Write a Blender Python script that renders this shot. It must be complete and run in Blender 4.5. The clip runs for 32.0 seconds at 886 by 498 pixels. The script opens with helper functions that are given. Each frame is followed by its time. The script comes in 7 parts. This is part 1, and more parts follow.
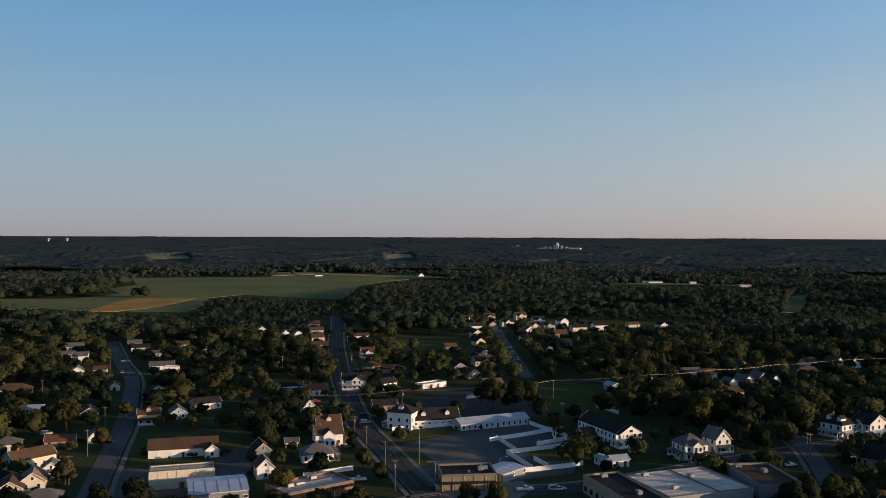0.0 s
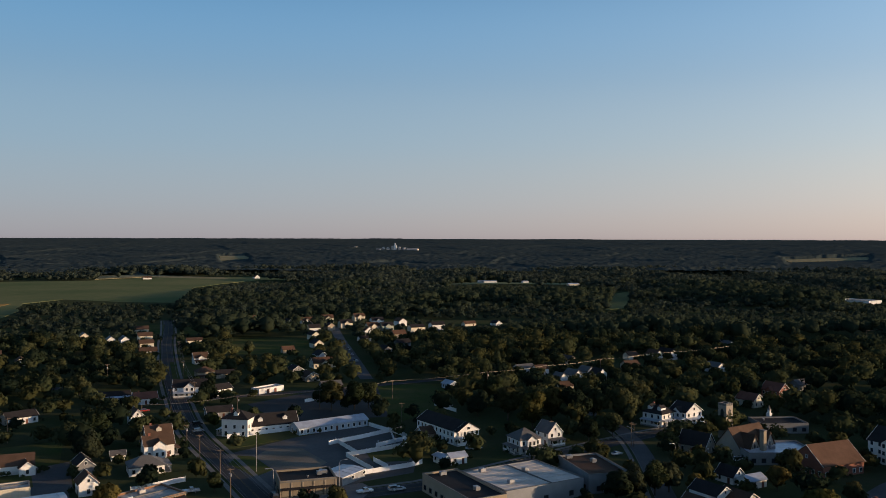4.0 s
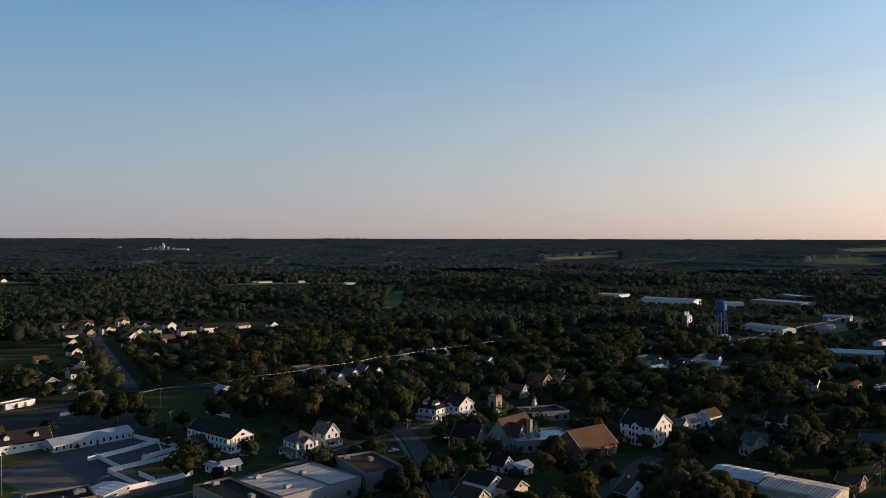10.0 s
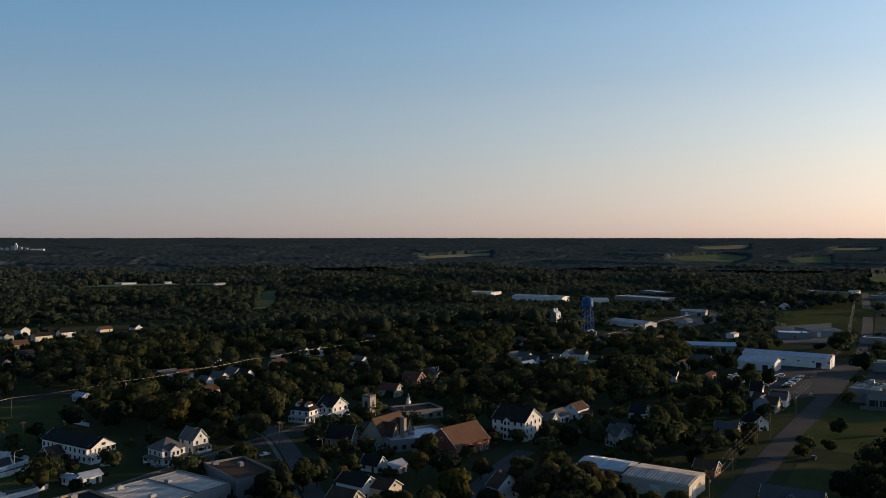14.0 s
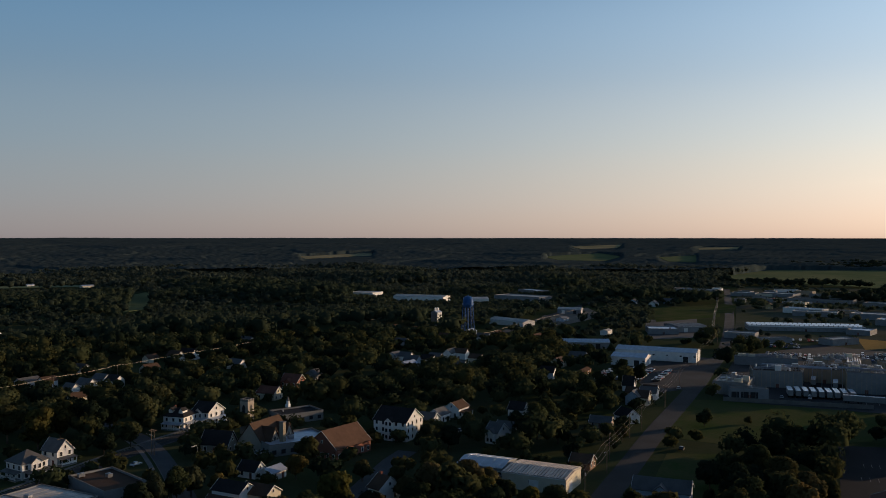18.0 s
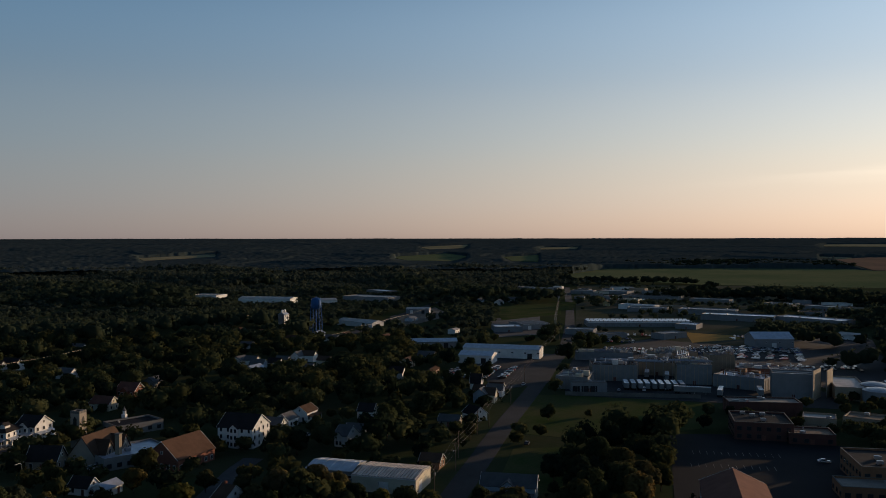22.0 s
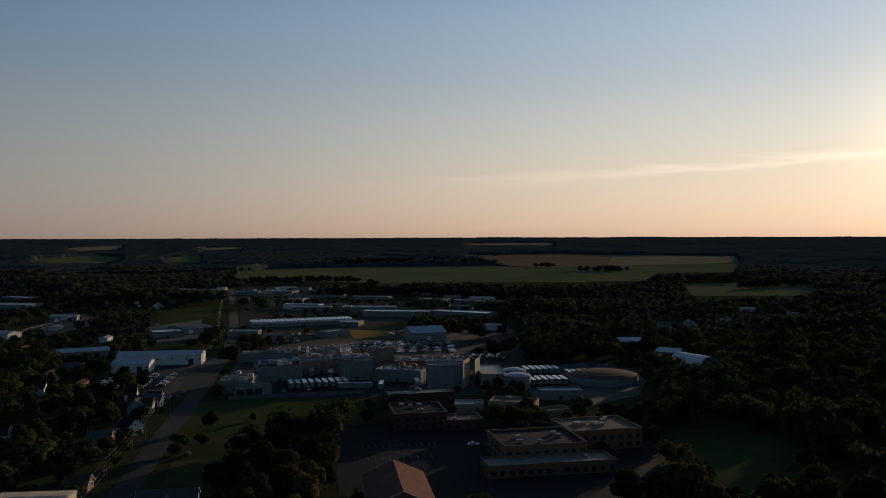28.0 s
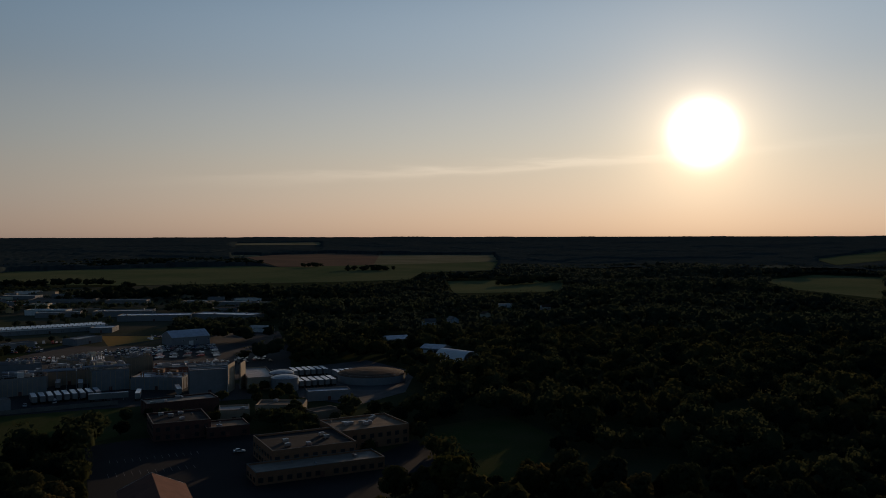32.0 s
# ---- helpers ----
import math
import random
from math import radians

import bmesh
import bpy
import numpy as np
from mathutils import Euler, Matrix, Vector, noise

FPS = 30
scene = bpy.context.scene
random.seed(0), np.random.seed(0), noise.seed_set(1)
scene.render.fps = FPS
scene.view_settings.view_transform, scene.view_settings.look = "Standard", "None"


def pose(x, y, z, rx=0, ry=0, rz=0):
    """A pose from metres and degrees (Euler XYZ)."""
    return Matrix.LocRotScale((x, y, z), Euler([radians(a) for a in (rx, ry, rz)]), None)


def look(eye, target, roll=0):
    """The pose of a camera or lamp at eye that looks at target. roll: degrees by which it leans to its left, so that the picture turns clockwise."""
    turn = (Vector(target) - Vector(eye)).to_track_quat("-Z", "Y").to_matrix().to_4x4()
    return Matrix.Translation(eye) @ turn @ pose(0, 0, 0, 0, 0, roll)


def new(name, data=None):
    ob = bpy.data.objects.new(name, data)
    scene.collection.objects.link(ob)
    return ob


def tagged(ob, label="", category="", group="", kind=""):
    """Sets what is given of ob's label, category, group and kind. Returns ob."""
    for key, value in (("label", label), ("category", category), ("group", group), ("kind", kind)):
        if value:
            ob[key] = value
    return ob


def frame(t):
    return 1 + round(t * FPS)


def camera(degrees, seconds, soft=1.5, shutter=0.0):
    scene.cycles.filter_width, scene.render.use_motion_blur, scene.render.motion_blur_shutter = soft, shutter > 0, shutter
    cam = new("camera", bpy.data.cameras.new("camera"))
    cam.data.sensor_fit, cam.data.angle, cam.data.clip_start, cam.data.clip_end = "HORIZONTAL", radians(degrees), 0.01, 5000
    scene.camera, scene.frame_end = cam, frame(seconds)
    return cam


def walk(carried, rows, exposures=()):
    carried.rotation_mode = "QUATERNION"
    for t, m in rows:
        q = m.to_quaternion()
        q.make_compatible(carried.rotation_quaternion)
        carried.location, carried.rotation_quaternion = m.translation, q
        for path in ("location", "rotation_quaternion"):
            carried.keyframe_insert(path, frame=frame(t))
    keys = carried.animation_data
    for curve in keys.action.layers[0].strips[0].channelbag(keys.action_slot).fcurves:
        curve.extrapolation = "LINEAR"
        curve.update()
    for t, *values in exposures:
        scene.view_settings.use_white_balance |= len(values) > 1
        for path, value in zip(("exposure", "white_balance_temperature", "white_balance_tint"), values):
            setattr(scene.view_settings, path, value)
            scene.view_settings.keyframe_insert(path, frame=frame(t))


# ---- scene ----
cam = camera(54.7, 32.0, soft=0.8)
EYE = 85.0
ROWS = [
    (0, -0, -0, 0, 3.995, -0.847, -0.226),
    (0.5, -0.05, 0.11, 0, 2.629, -0.854, -0.211),
    (1, -0.1, 0.15, 0, 1.275, -0.854, -0.237),
    (1.5, -0.09, 0.17, 0, -0.157, -0.829, -0.21),
    (2, -0.06, 0.24, 0, -1.661, -0.803, -0.205),
    (2.5, -0.06, 0.46, 0, -3.272, -0.785, -0.209),
    (3, -0.15, 0.83, 0, -4.546, -0.786, -0.194),
    (3.5, -0.3, 1.23, 0, -5.621, -0.771, -0.188),
    (5.5, -0.28, 1.62, 0, -11.005, -0.694, -0.101),
    (6, -0.24, 1.97, 0, -12.362, -0.691, -0.073),
    (6.5, -0.23, 2.17, 0, -13.408, -0.721, -0.084),
    (7, -0.08, 2.45, 0, -14.72, -0.729, -0.06),
    (7.5, 0.01, 2.7, 0, -15.935, -0.723, -0.096),
    (8, 0.08, 2.98, 0, -17.132, -0.726, -0.063),
    (8.5, 0.15, 3.19, 0, -18.285, -0.708, -0.098),
    (9, 0.11, 3.35, 0, -19.443, -0.725, -0.089),
    (9.5, 0.17, 3.58, 0, -20.59, -0.73, -0.118),
    (10, 0.34, 3.93, 0, -21.692, -0.756, -0.099),
    (10.5, 0.41, 4.24, 0, -22.805, -0.779, -0.043),
    (11, 0.43, 4.33, 0, -23.271, -0.789, -0.023),
    (11.5, 0.49, 4.27, 0, -23.442, -0.822, 0.028),
    (12, 0.63, 4.23, 0, -24.206, -0.839, -0.008),
    (12.5, 0.83, 4.39, 0, -25.651, -0.859, 0.021),
    (13, 1.04, 4.61, 0, -27.132, -0.842, 0.014),
    (13.5, 1.1, 4.73, 0, -28.572, -0.831, -0.013),
    (14, 1.12, 4.79, 0, -30.098, -0.815, -0.004),
    (14.5, 1.26, 4.9, 0, -30.857, -0.816, -0.016),
    (16.5, 1.52, 5.11, 0, -34.832, -0.842, -0.078),
    (17, 1.84, 5.36, 0, -35.969, -0.835, -0.081),
    (17.5, 2.06, 5.6, 0, -36.884, -0.823, -0.054),
    (18, 2.19, 5.88, 0, -38.004, -0.815, -0.017),
    (18.5, 2.36, 6.21, 0, -39.528, -0.791, -0.008),
    (19, 2.56, 6.55, 0, -40.956, -0.776, -0.001),
    (19.5, 2.65, 6.72, 0, -42.18, -0.79, -0.011),
    (20, 2.65, 6.83, 0, -43.188, -0.804, 0.022),
    (20.5, 2.89, 7.02, 0, -44.159, -0.776, 0.05),
    (21, 3.13, 7.21, 0, -45.155, -0.764, 0.026),
    (21.5, 3.38, 7.5, 0, -46.549, -0.775, 0.016),
    (22, 3.6, 7.76, 0, -48.132, -0.784, 0.068),
    (22.5, 3.83, 8.05, 0, -49.886, -0.768, 0.072),
    (23, 4.13, 8.37, 0, -51.634, -0.767, 0.079),
    (23.5, 4.49, 8.68, 0, -53.293, -0.767, 0.048),
    (24, 4.87, 8.85, 0, -55.051, -0.766, 0.081),
    (24.5, 5.27, 8.93, 0, -56.929, -0.799, 0.115),
    (25, 5.77, 9.1, 0, -59.047, -0.802, 0.105),
    (25.5, 6.35, 9.16, 0, -61.322, -0.827, 0.116),
    (27.5, 7.14, 9.33, 0, -68.513, -0.823, 0.18),
    (28, 7.86, 9.64, 0, -70.275, -0.834, 0.175),
    (28.5, 8.45, 9.91, 0, -72.228, -0.828, 0.195),
    (29, 8.9, 10.11, 0, -74.182, -0.828, 0.195),
    (29.5, 9.16, 10.25, 0, -76.247, -0.831, 0.211),
    (30, 9.31, 10.28, 0, -78.254, -0.846, 0.177),
    (30.5, 9.46, 10.35, 0, -80.283, -0.868, 0.157),
    (31, 9.63, 10.52, 0, -82.074, -0.887, 0.164),
    (31.5, 9.72, 10.48, 0, -83.92, -0.877, 0.073),
    (32, 9.78, 10.37, 0, -85.751, -0.889, 0.133),
]
EXPOSURES = [(0.0, -0.2), (10.0, -0.25), (13.0, -0.36), (17.0, -0.63), (20.0, -0.88), (25.0, -1.22), (28.0, -1.53), (32.0, -1.92)]
walk(cam, [(t, pose(x, y, EYE + z, 90 + pitch, roll, yaw)) for t, x, y, z, yaw, pitch, roll in ROWS], EXPOSURES)

# ---- sky and sun ----
SUN_AZ, SUN_EL = radians(102.6), radians(6.5)
TO_SUN = Vector((math.sin(SUN_AZ) * math.cos(SUN_EL), math.cos(SUN_AZ) * math.cos(SUN_EL), math.sin(SUN_EL)))


def make_world():
    """A clear evening sky: blue overhead, rosy haze at the horizon that warms towards the sun, the sun's glow and a streak of thin cloud."""
    w = bpy.data.worlds.new("evening_sky")
    scene.world = w
    w.use_nodes = True
    nt = w.node_tree
    nt.nodes.clear()
    n, l = nt.nodes.new, nt.links.new

    def math_node(op, a, b=None, c=None, clamp=False):
        k = n("ShaderNodeMath")
        k.operation, k.use_clamp = op, clamp
        for i, v in enumerate((a, b, c)):
            if v is None:
                continue
            if isinstance(v, (int, float)):
                k.inputs[i].default_value = v
            else:
                l(v, k.inputs[i])
        return k.outputs[0]

    def ramp(fac, stops):
        k = n("ShaderNodeValToRGB")
        k.color_ramp.interpolation = "EASE" if len(stops) < 3 else "CARDINAL"
        e = k.color_ramp.elements
        while len(e) < len(stops):
            e.new(0.5)
        for el, (p, c) in zip(e, stops):
            el.position, el.color = p, (*c, 1)
        l(fac, k.inputs[0])
        return k.outputs[0]

    def mixed(kind, fac, a, b):
        k = n("ShaderNodeMix")
        k.data_type, k.blend_type = "RGBA", kind
        for i, v in ((0, fac), (6, a), (7, b)):
            if isinstance(v, (int, float)):
                k.inputs[i].default_value = v
            elif isinstance(v, tuple):
                k.inputs[i].default_value = (*v, 1)
            else:
                l(v, k.inputs[i])
        return k.outputs[2]

    tc, sep, dot = n("ShaderNodeTexCoord"), n("ShaderNodeSeparateXYZ"), n("ShaderNodeVectorMath")
    l(tc.outputs["Generated"], sep.inputs[0])
    dot.operation = "DOT_PRODUCT"
    l(tc.outputs["Generated"], dot.inputs[0])
    dot.inputs[1].default_value = TO_SUN
    deg = 180 / math.pi
    elev = math_node("MULTIPLY", math_node("ARCSINE", sep.outputs[2]), deg)
    theta = math_node("MULTIPLY", math_node("ARCCOSINE", math_node("MINIMUM", dot.outputs["Value"], 1.0)), deg)
    fac = math_node("POWER", math_node("DIVIDE", math_node("MAXIMUM", elev, 0.0), 90.0), 0.5)
    away = ramp(fac, [(0.0, (0.37, 0.36, 0.40)), (0.13, (0.385, 0.42, 0.47)), (0.24, (0.33, 0.455, 0.565)), (0.33, (0.245, 0.42, 0.60)), (0.42, (0.135, 0.335, 0.585)), (0.6, (0.058, 0.125, 0.25)), (1.0, (0.029, 0.06, 0.13))])
    near = ramp(fac, [(0.0, (0.72, 0.48, 0.33)), (0.13, (0.86, 0.63, 0.45)), (0.24, (0.76, 0.68, 0.56)), (0.33, (0.52, 0.57, 0.60)), (0.42, (0.33, 0.44, 0.56)), (0.6, (0.075, 0.135, 0.24)), (1.0, (0.029, 0.06, 0.13))])
    side = math_node("POWER", math_node("MULTIPLY_ADD", dot.outputs["Value"], 0.5, 0.5, True), 2.3)
    col = mixed("MIX", side, away, near)
    gain = math_node("MULTIPLY_ADD", math_node("EXPONENT", math_node("MULTIPLY", math_node("POWER", math_node("DIVIDE", theta, 47.0), 2.0), -1.0)), 1.9, 1.0)
    col = mixed("MULTIPLY", 1.0, col, gain)
    # glow of the sun
    core = math_node("MULTIPLY", math_node("EXPONENT", math_node("MULTIPLY", math_node("POWER", math_node("DIVIDE", theta, 1.2), 2.0), -1.0)), 34.0)
    ring = math_node("MULTIPLY", math_node("EXPONENT", math_node("DIVIDE", theta, -2.3)), 4.6)
    wide = math_node("MULTIPLY", math_node("EXPONENT", math_node("DIVIDE", theta, -9.0)), 0.55)
    g1 = mixed("MULTIPLY", 1.0, (1.0, 0.93, 0.78), core)
    g2 = mixed("MULTIPLY", 1.0, (1.0, 0.72, 0.42), math_node("ADD", ring, wide))
    # thin cloud, sloping up towards the sun
    turn = math_node("MULTIPLY", math_node("ARCTAN2", sep.outputs[0], sep.outputs[1]), deg)
    off = math_node("SUBTRACT", 102.6, turn)
    mp, nz = n("ShaderNodeMapping"), n("ShaderNodeTexNoise")
    mp.inputs["Scale"].default_value = (7, 7, 60)
    l(tc.outputs["Generated"], mp.inputs[0])
    l(mp.outputs[0], nz.inputs["Vector"])
    nz.inputs["Scale"].default_value, nz.inputs["Detail"].default_value = 1.4, 4
    line = math_node("SUBTRACT", elev, math_node("MULTIPLY_ADD", off, -0.05, math_node("MULTIPLY_ADD", nz.outputs["Fac"], 1.2, 4.55)))
    band = math_node("EXPONENT", math_node("MULTIPLY", math_node("POWER", math_node("DIVIDE", line, 0.3), 2.0), -1.0))
    span = math_node("MULTIPLY", math_node("EXPONENT", math_node("MULTIPLY", math_node("POWER", math_node("DIVIDE", math_node("SUBTRACT", off, 12.0), 14.0), 2.0), -1.0)), 0.95)
    cloud = mixed("MULTIPLY", 1.0, (1.0, 0.8, 0.6), math_node("MULTIPLY", math_node("MULTIPLY", band, span), nz.outputs["Fac"]))
    total = mixed("ADD", 1.0, mixed("ADD", 1.0, mixed("ADD", 1.0, col, g1), g2), cloud)
    # the sky model's own light, faint, under the haze
    sky = n("ShaderNodeTexSky")
    sky.sky_type, sky.sun_disc = "NISHITA", False
    sky.sun_elevation, sky.sun_rotation = SUN_EL, SUN_AZ
    sky.altitude, sky.air_density, sky.dust_density, sky.ozone_density = 50, 1.0, 0.6, 2.0
    bg1, bg2, add, out = n("ShaderNodeBackground"), n("ShaderNodeBackground"), n("ShaderNodeAddShader"), n("ShaderNodeOutputWorld")
    l(total, bg1.inputs["Color"])
    l(sky.outputs[0], bg2.inputs["Color"])
    bg1.inputs["Strength"].default_value, bg2.inputs["Strength"].default_value = 1.0, 0.004
    l(bg1.outputs[0], add.inputs[0])
    l(bg2.outputs[0], add.inputs[1])
    l(add.outputs[0], out.inputs["Surface"])


make_world()
sun = new("sun", bpy.data.lights.new("sun", "SUN"))
sun.data.energy, sun.data.angle, sun.data.color = 6.5, radians(0.6), (1.0, 0.69, 0.43)
sun.matrix_world = look(TO_SUN * 300, (0, 0, 0))

# ---- materials ----
def mat(name, color, rough=0.8, second=None, scale=1.0, amount=0.5, metal=0.0, bump=0.0, fine=None, per_object=0.0, spec=0.12):
    """A procedural surface: base colour varied at two scales, with a little relief."""
    m = bpy.data.materials.new(name)
    m.use_nodes = True
    nt = m.node_tree
    n, l = nt.nodes.new, nt.links.new
    b = nt.nodes["Principled BSDF"]
    b.inputs["Roughness"].default_value = rough
    b.inputs["Metallic"].default_value = metal
    b.inputs["Specular IOR Level"].default_value = spec
    second = second or tuple(c * 0.7 for c in color)
    tc = n("ShaderNodeTexCoord")
    big, small = n("ShaderNodeTexNoise"), n("ShaderNodeTexNoise")
    big.inputs["Scale"].default_value, big.inputs["Detail"].default_value = scale, 4
    small.inputs["Scale"].default_value, small.inputs["Detail"].default_value = fine or scale * 9, 3
    geo = n("ShaderNodeNewGeometry")
    for t in (big, small):
        l(geo.outputs["Position"], t.inputs["Vector"])
    mix = n("ShaderNodeMix")
    mix.data_type = "RGBA"
    mix.inputs[6].default_value, mix.inputs[7].default_value = (*color, 1), (*second, 1)
    add = n("ShaderNodeMath")
    add.operation = "MULTIPLY_ADD"
    l(small.outputs["Fac"], add.inputs[0])
    add.inputs[1].default_value = 0.45
    l(big.outputs["Fac"], add.inputs[2])
    ramp = n("ShaderNodeMapRange")
    ramp.inputs["From Min"].default_value, ramp.inputs["From Max"].default_value = 0.72 - 0.5 * amount * 0.6, 0.72 + 0.5 * amount * 0.6
    l(add.outputs[0], ramp.inputs["Value"])
    l(ramp.outputs[0], mix.inputs["Factor"])
    col = mix.outputs[2]
    if per_object:
        info, hsv, rng = n("ShaderNodeObjectInfo"), n("ShaderNodeHueSaturation"), n("ShaderNodeMapRange")
        rng.inputs["To Min"].default_value, rng.inputs["To Max"].default_value = 1 - per_object, 1 + per_object
        l(info.outputs["Random"], rng.inputs["Value"])
        l(rng.outputs[0], hsv.inputs["Value"])
        l(col, hsv.inputs["Color"])
        col = hsv.outputs["Color"]
    l(col, b.inputs["Base Color"])
    if bump:
        bp = n("ShaderNodeBump")
        bp.inputs["Strength"].default_value, bp.inputs["Distance"].default_value = bump, 0.3
        l(small.outputs["Fac"], bp.inputs["Height"])
        l(bp.outputs[0], b.inputs["Normal"])
    return m


def leaf_mat(name, color, second, hue=0.03, clump=0.16, through_leaf=0.38):
    """Foliage: the hue and value change from clump to clump, and from tree to tree."""
    m = bpy.data.materials.new(name)
    m.use_nodes = True
    nt = m.node_tree
    n, l = nt.nodes.new, nt.links.new
    b = nt.nodes["Principled BSDF"]
    b.inputs["Roughness"].default_value, b.inputs["Specular IOR Level"].default_value = 0.9, 0.0
    geo, info = n("ShaderNodeNewGeometry"), n("ShaderNodeObjectInfo")
    noise_t = n("ShaderNodeTexNoise")
    noise_t.inputs["Scale"].default_value, noise_t.inputs["Detail"].default_value = 0.02, 6
    l(geo.outputs["Position"], noise_t.inputs["Vector"])
    add = n("ShaderNodeMath")
    add.operation = "MULTIPLY_ADD"
    l(geo.outputs["Random Per Island"], add.inputs[0])
    add.inputs[1].default_value = clump
    l(noise_t.outputs["Fac"], add.inputs[2])
    rng = n("ShaderNodeMapRange")
    rng.inputs["From Min"].default_value, rng.inputs["From Max"].default_value = 0.3, 0.7 + clump
    l(add.outputs[0], rng.inputs["Value"])
    mix = n("ShaderNodeMix")
    mix.data_type = "RGBA"
    mix.inputs[6].default_value, mix.inputs[7].default_value = (*color, 1), (*second, 1)
    l(rng.outputs[0], mix.inputs["Factor"])
    hsv, rng2, rng3 = n("ShaderNodeHueSaturation"), n("ShaderNodeMapRange"), n("ShaderNodeMapRange")
    rng2.inputs["To Min"].default_value, rng2.inputs["To Max"].default_value = 0.5 - hue, 0.5 + hue
    rng3.inputs["To Min"].default_value, rng3.inputs["To Max"].default_value = 1.25, 0.75
    l(info.outputs["Random"], rng2.inputs["Value"])
    l(info.outputs["Random"], rng3.inputs["Value"])
    l(rng2.outputs[0], hsv.inputs["Hue"])
    l(rng3.outputs[0], hsv.inputs["Value"])
    l(mix.outputs[2], hsv.inputs["Color"])
    l(hsv.outputs["Color"], b.inputs["Base Color"])
    thin, both = n("ShaderNodeBsdfTranslucent"), n("ShaderNodeMixShader")
    l(hsv.outputs["Color"], thin.inputs["Color"])
    both.inputs[0].default_value = through_leaf
    l(b.outputs[0], both.inputs[1])
    l(thin.outputs[0], both.inputs[2])
    l(both.outputs[0], nt.nodes["Material Output"].inputs["Surface"])
    return m


M = {}
M["grass"] = mat("grass", (0.042, 0.058, 0.024), 0.95, (0.07, 0.07, 0.038), 0.02, 0.8, bump=0.3, fine=0.4, spec=0.0)
M["lawn"] = mat("lawn", (0.05, 0.075, 0.024), 0.95, (0.095, 0.09, 0.04), 0.05, 0.7, bump=0.3, fine=0.7, spec=0.0)
M["field"] = mat("field", (0.115, 0.145, 0.066), 0.95, (0.19, 0.19, 0.09), 0.006, 0.7, fine=0.08, spec=0.0)
# Lighter, bluer copy of field with sky light put into its colour.
M["field_skylit"] = mat("field_skylit", (0.15, 0.185, 0.105), 0.95, (0.22, 0.23, 0.135), 0.006, 0.7, fine=0.08, spec=0.0)
M["field_dry"] = mat("field_dry", (0.42, 0.26, 0.09), 0.95, (0.30, 0.2, 0.075), 0.02, 0.7, fine=0.2, spec=0.0)
M["field_soil"] = mat("field_soil", (0.3, 0.19, 0.12), 0.95, (0.22, 0.15, 0.1), 0.01, 0.7, fine=0.1, spec=0.0)
M["field_pale"] = mat("field_pale", (0.34, 0.29, 0.17), 0.95, (0.24, 0.21, 0.11), 0.01, 0.7, fine=0.1, spec=0.0)
# Darker asphalt for the school lot: its shade is put into the colour.
M["asphalt_shaded"] = mat("asphalt_shaded", (0.03, 0.031, 0.034), 0.9, (0.022, 0.023, 0.025), 0.06, 0.8, bump=0.1, fine=1.2, spec=0.05)
M["asphalt"] = mat("asphalt", (0.056, 0.055, 0.055), 0.9, (0.036, 0.036, 0.036), 0.06, 0.8, bump=0.1, fine=1.2)
M["asphalt_old"] = mat("asphalt_old", (0.115, 0.112, 0.11), 0.9, (0.07, 0.07, 0.069), 0.05, 0.8, bump=0.1, fine=0.9)
M["gravel"] = mat("gravel", (0.19, 0.165, 0.13), 0.95, (0.11, 0.1, 0.08), 0.06, 0.8, bump=0.4, fine=1.5)
M["gravel_dark"] = mat("gravel_dark", (0.12, 0.108, 0.085), 0.95, (0.065, 0.075, 0.035), 0.018, 0.9, bump=0.3, fine=0.3, spec=0.0)
M["concrete"] = mat("concrete", (0.2, 0.19, 0.175), 0.9, (0.14, 0.133, 0.122), 0.25, 0.7, fine=2.5)
M["paint_worn"] = mat("worn_road_paint", (0.17, 0.17, 0.165), 0.8, (0.08, 0.08, 0.08), 0.6, 0.8)
M["paint_worn_yellow"] = mat("worn_yellow_paint", (0.2, 0.15, 0.06), 0.8, (0.09, 0.075, 0.045), 0.6, 0.8)
M["paint_white"] = mat("road_paint", (0.4, 0.39, 0.37), 0.7, (0.2, 0.2, 0.19), 0.8, 0.8)
# The darkest brick is a copy of brick with backlit shade put in.
WALLS = dict(
    white=(0.78, 0.77, 0.74), cream=(0.66, 0.6, 0.47), grey=(0.25, 0.25, 0.245), tan=(0.38, 0.31, 0.225), brick=(0.27, 0.11, 0.075),
    blue=(0.38, 0.45, 0.52), sage=(0.4, 0.42, 0.34), stone=(0.33, 0.29, 0.24), metal=(0.25, 0.26, 0.27), buff=(0.27, 0.225, 0.165), brick_shaded=(0.12, 0.06, 0.05), yellow=(0.62, 0.5, 0.27), rust=(0.26, 0.14, 0.08))
for k, c in WALLS.items():
    M["wall_" + k] = mat("wall_" + k, c, 0.75, tuple(v * 0.82 for v in c), 0.35, 0.8, bump=0.06, fine=3.0, per_object=0.06)
ROOFS = dict(
    dark=(0.034, 0.031, 0.031), brown=(0.105, 0.066, 0.046), grey=(0.13, 0.125, 0.12), red=(0.2, 0.085, 0.06), metal=(0.5, 0.55, 0.62), white=(0.6, 0.54, 0.48),
    green=(0.07, 0.1, 0.08), tan=(0.27, 0.2, 0.14), gravel=(0.3, 0.26, 0.21), black=(0.035, 0.034, 0.035), rust=(0.13, 0.075, 0.05))
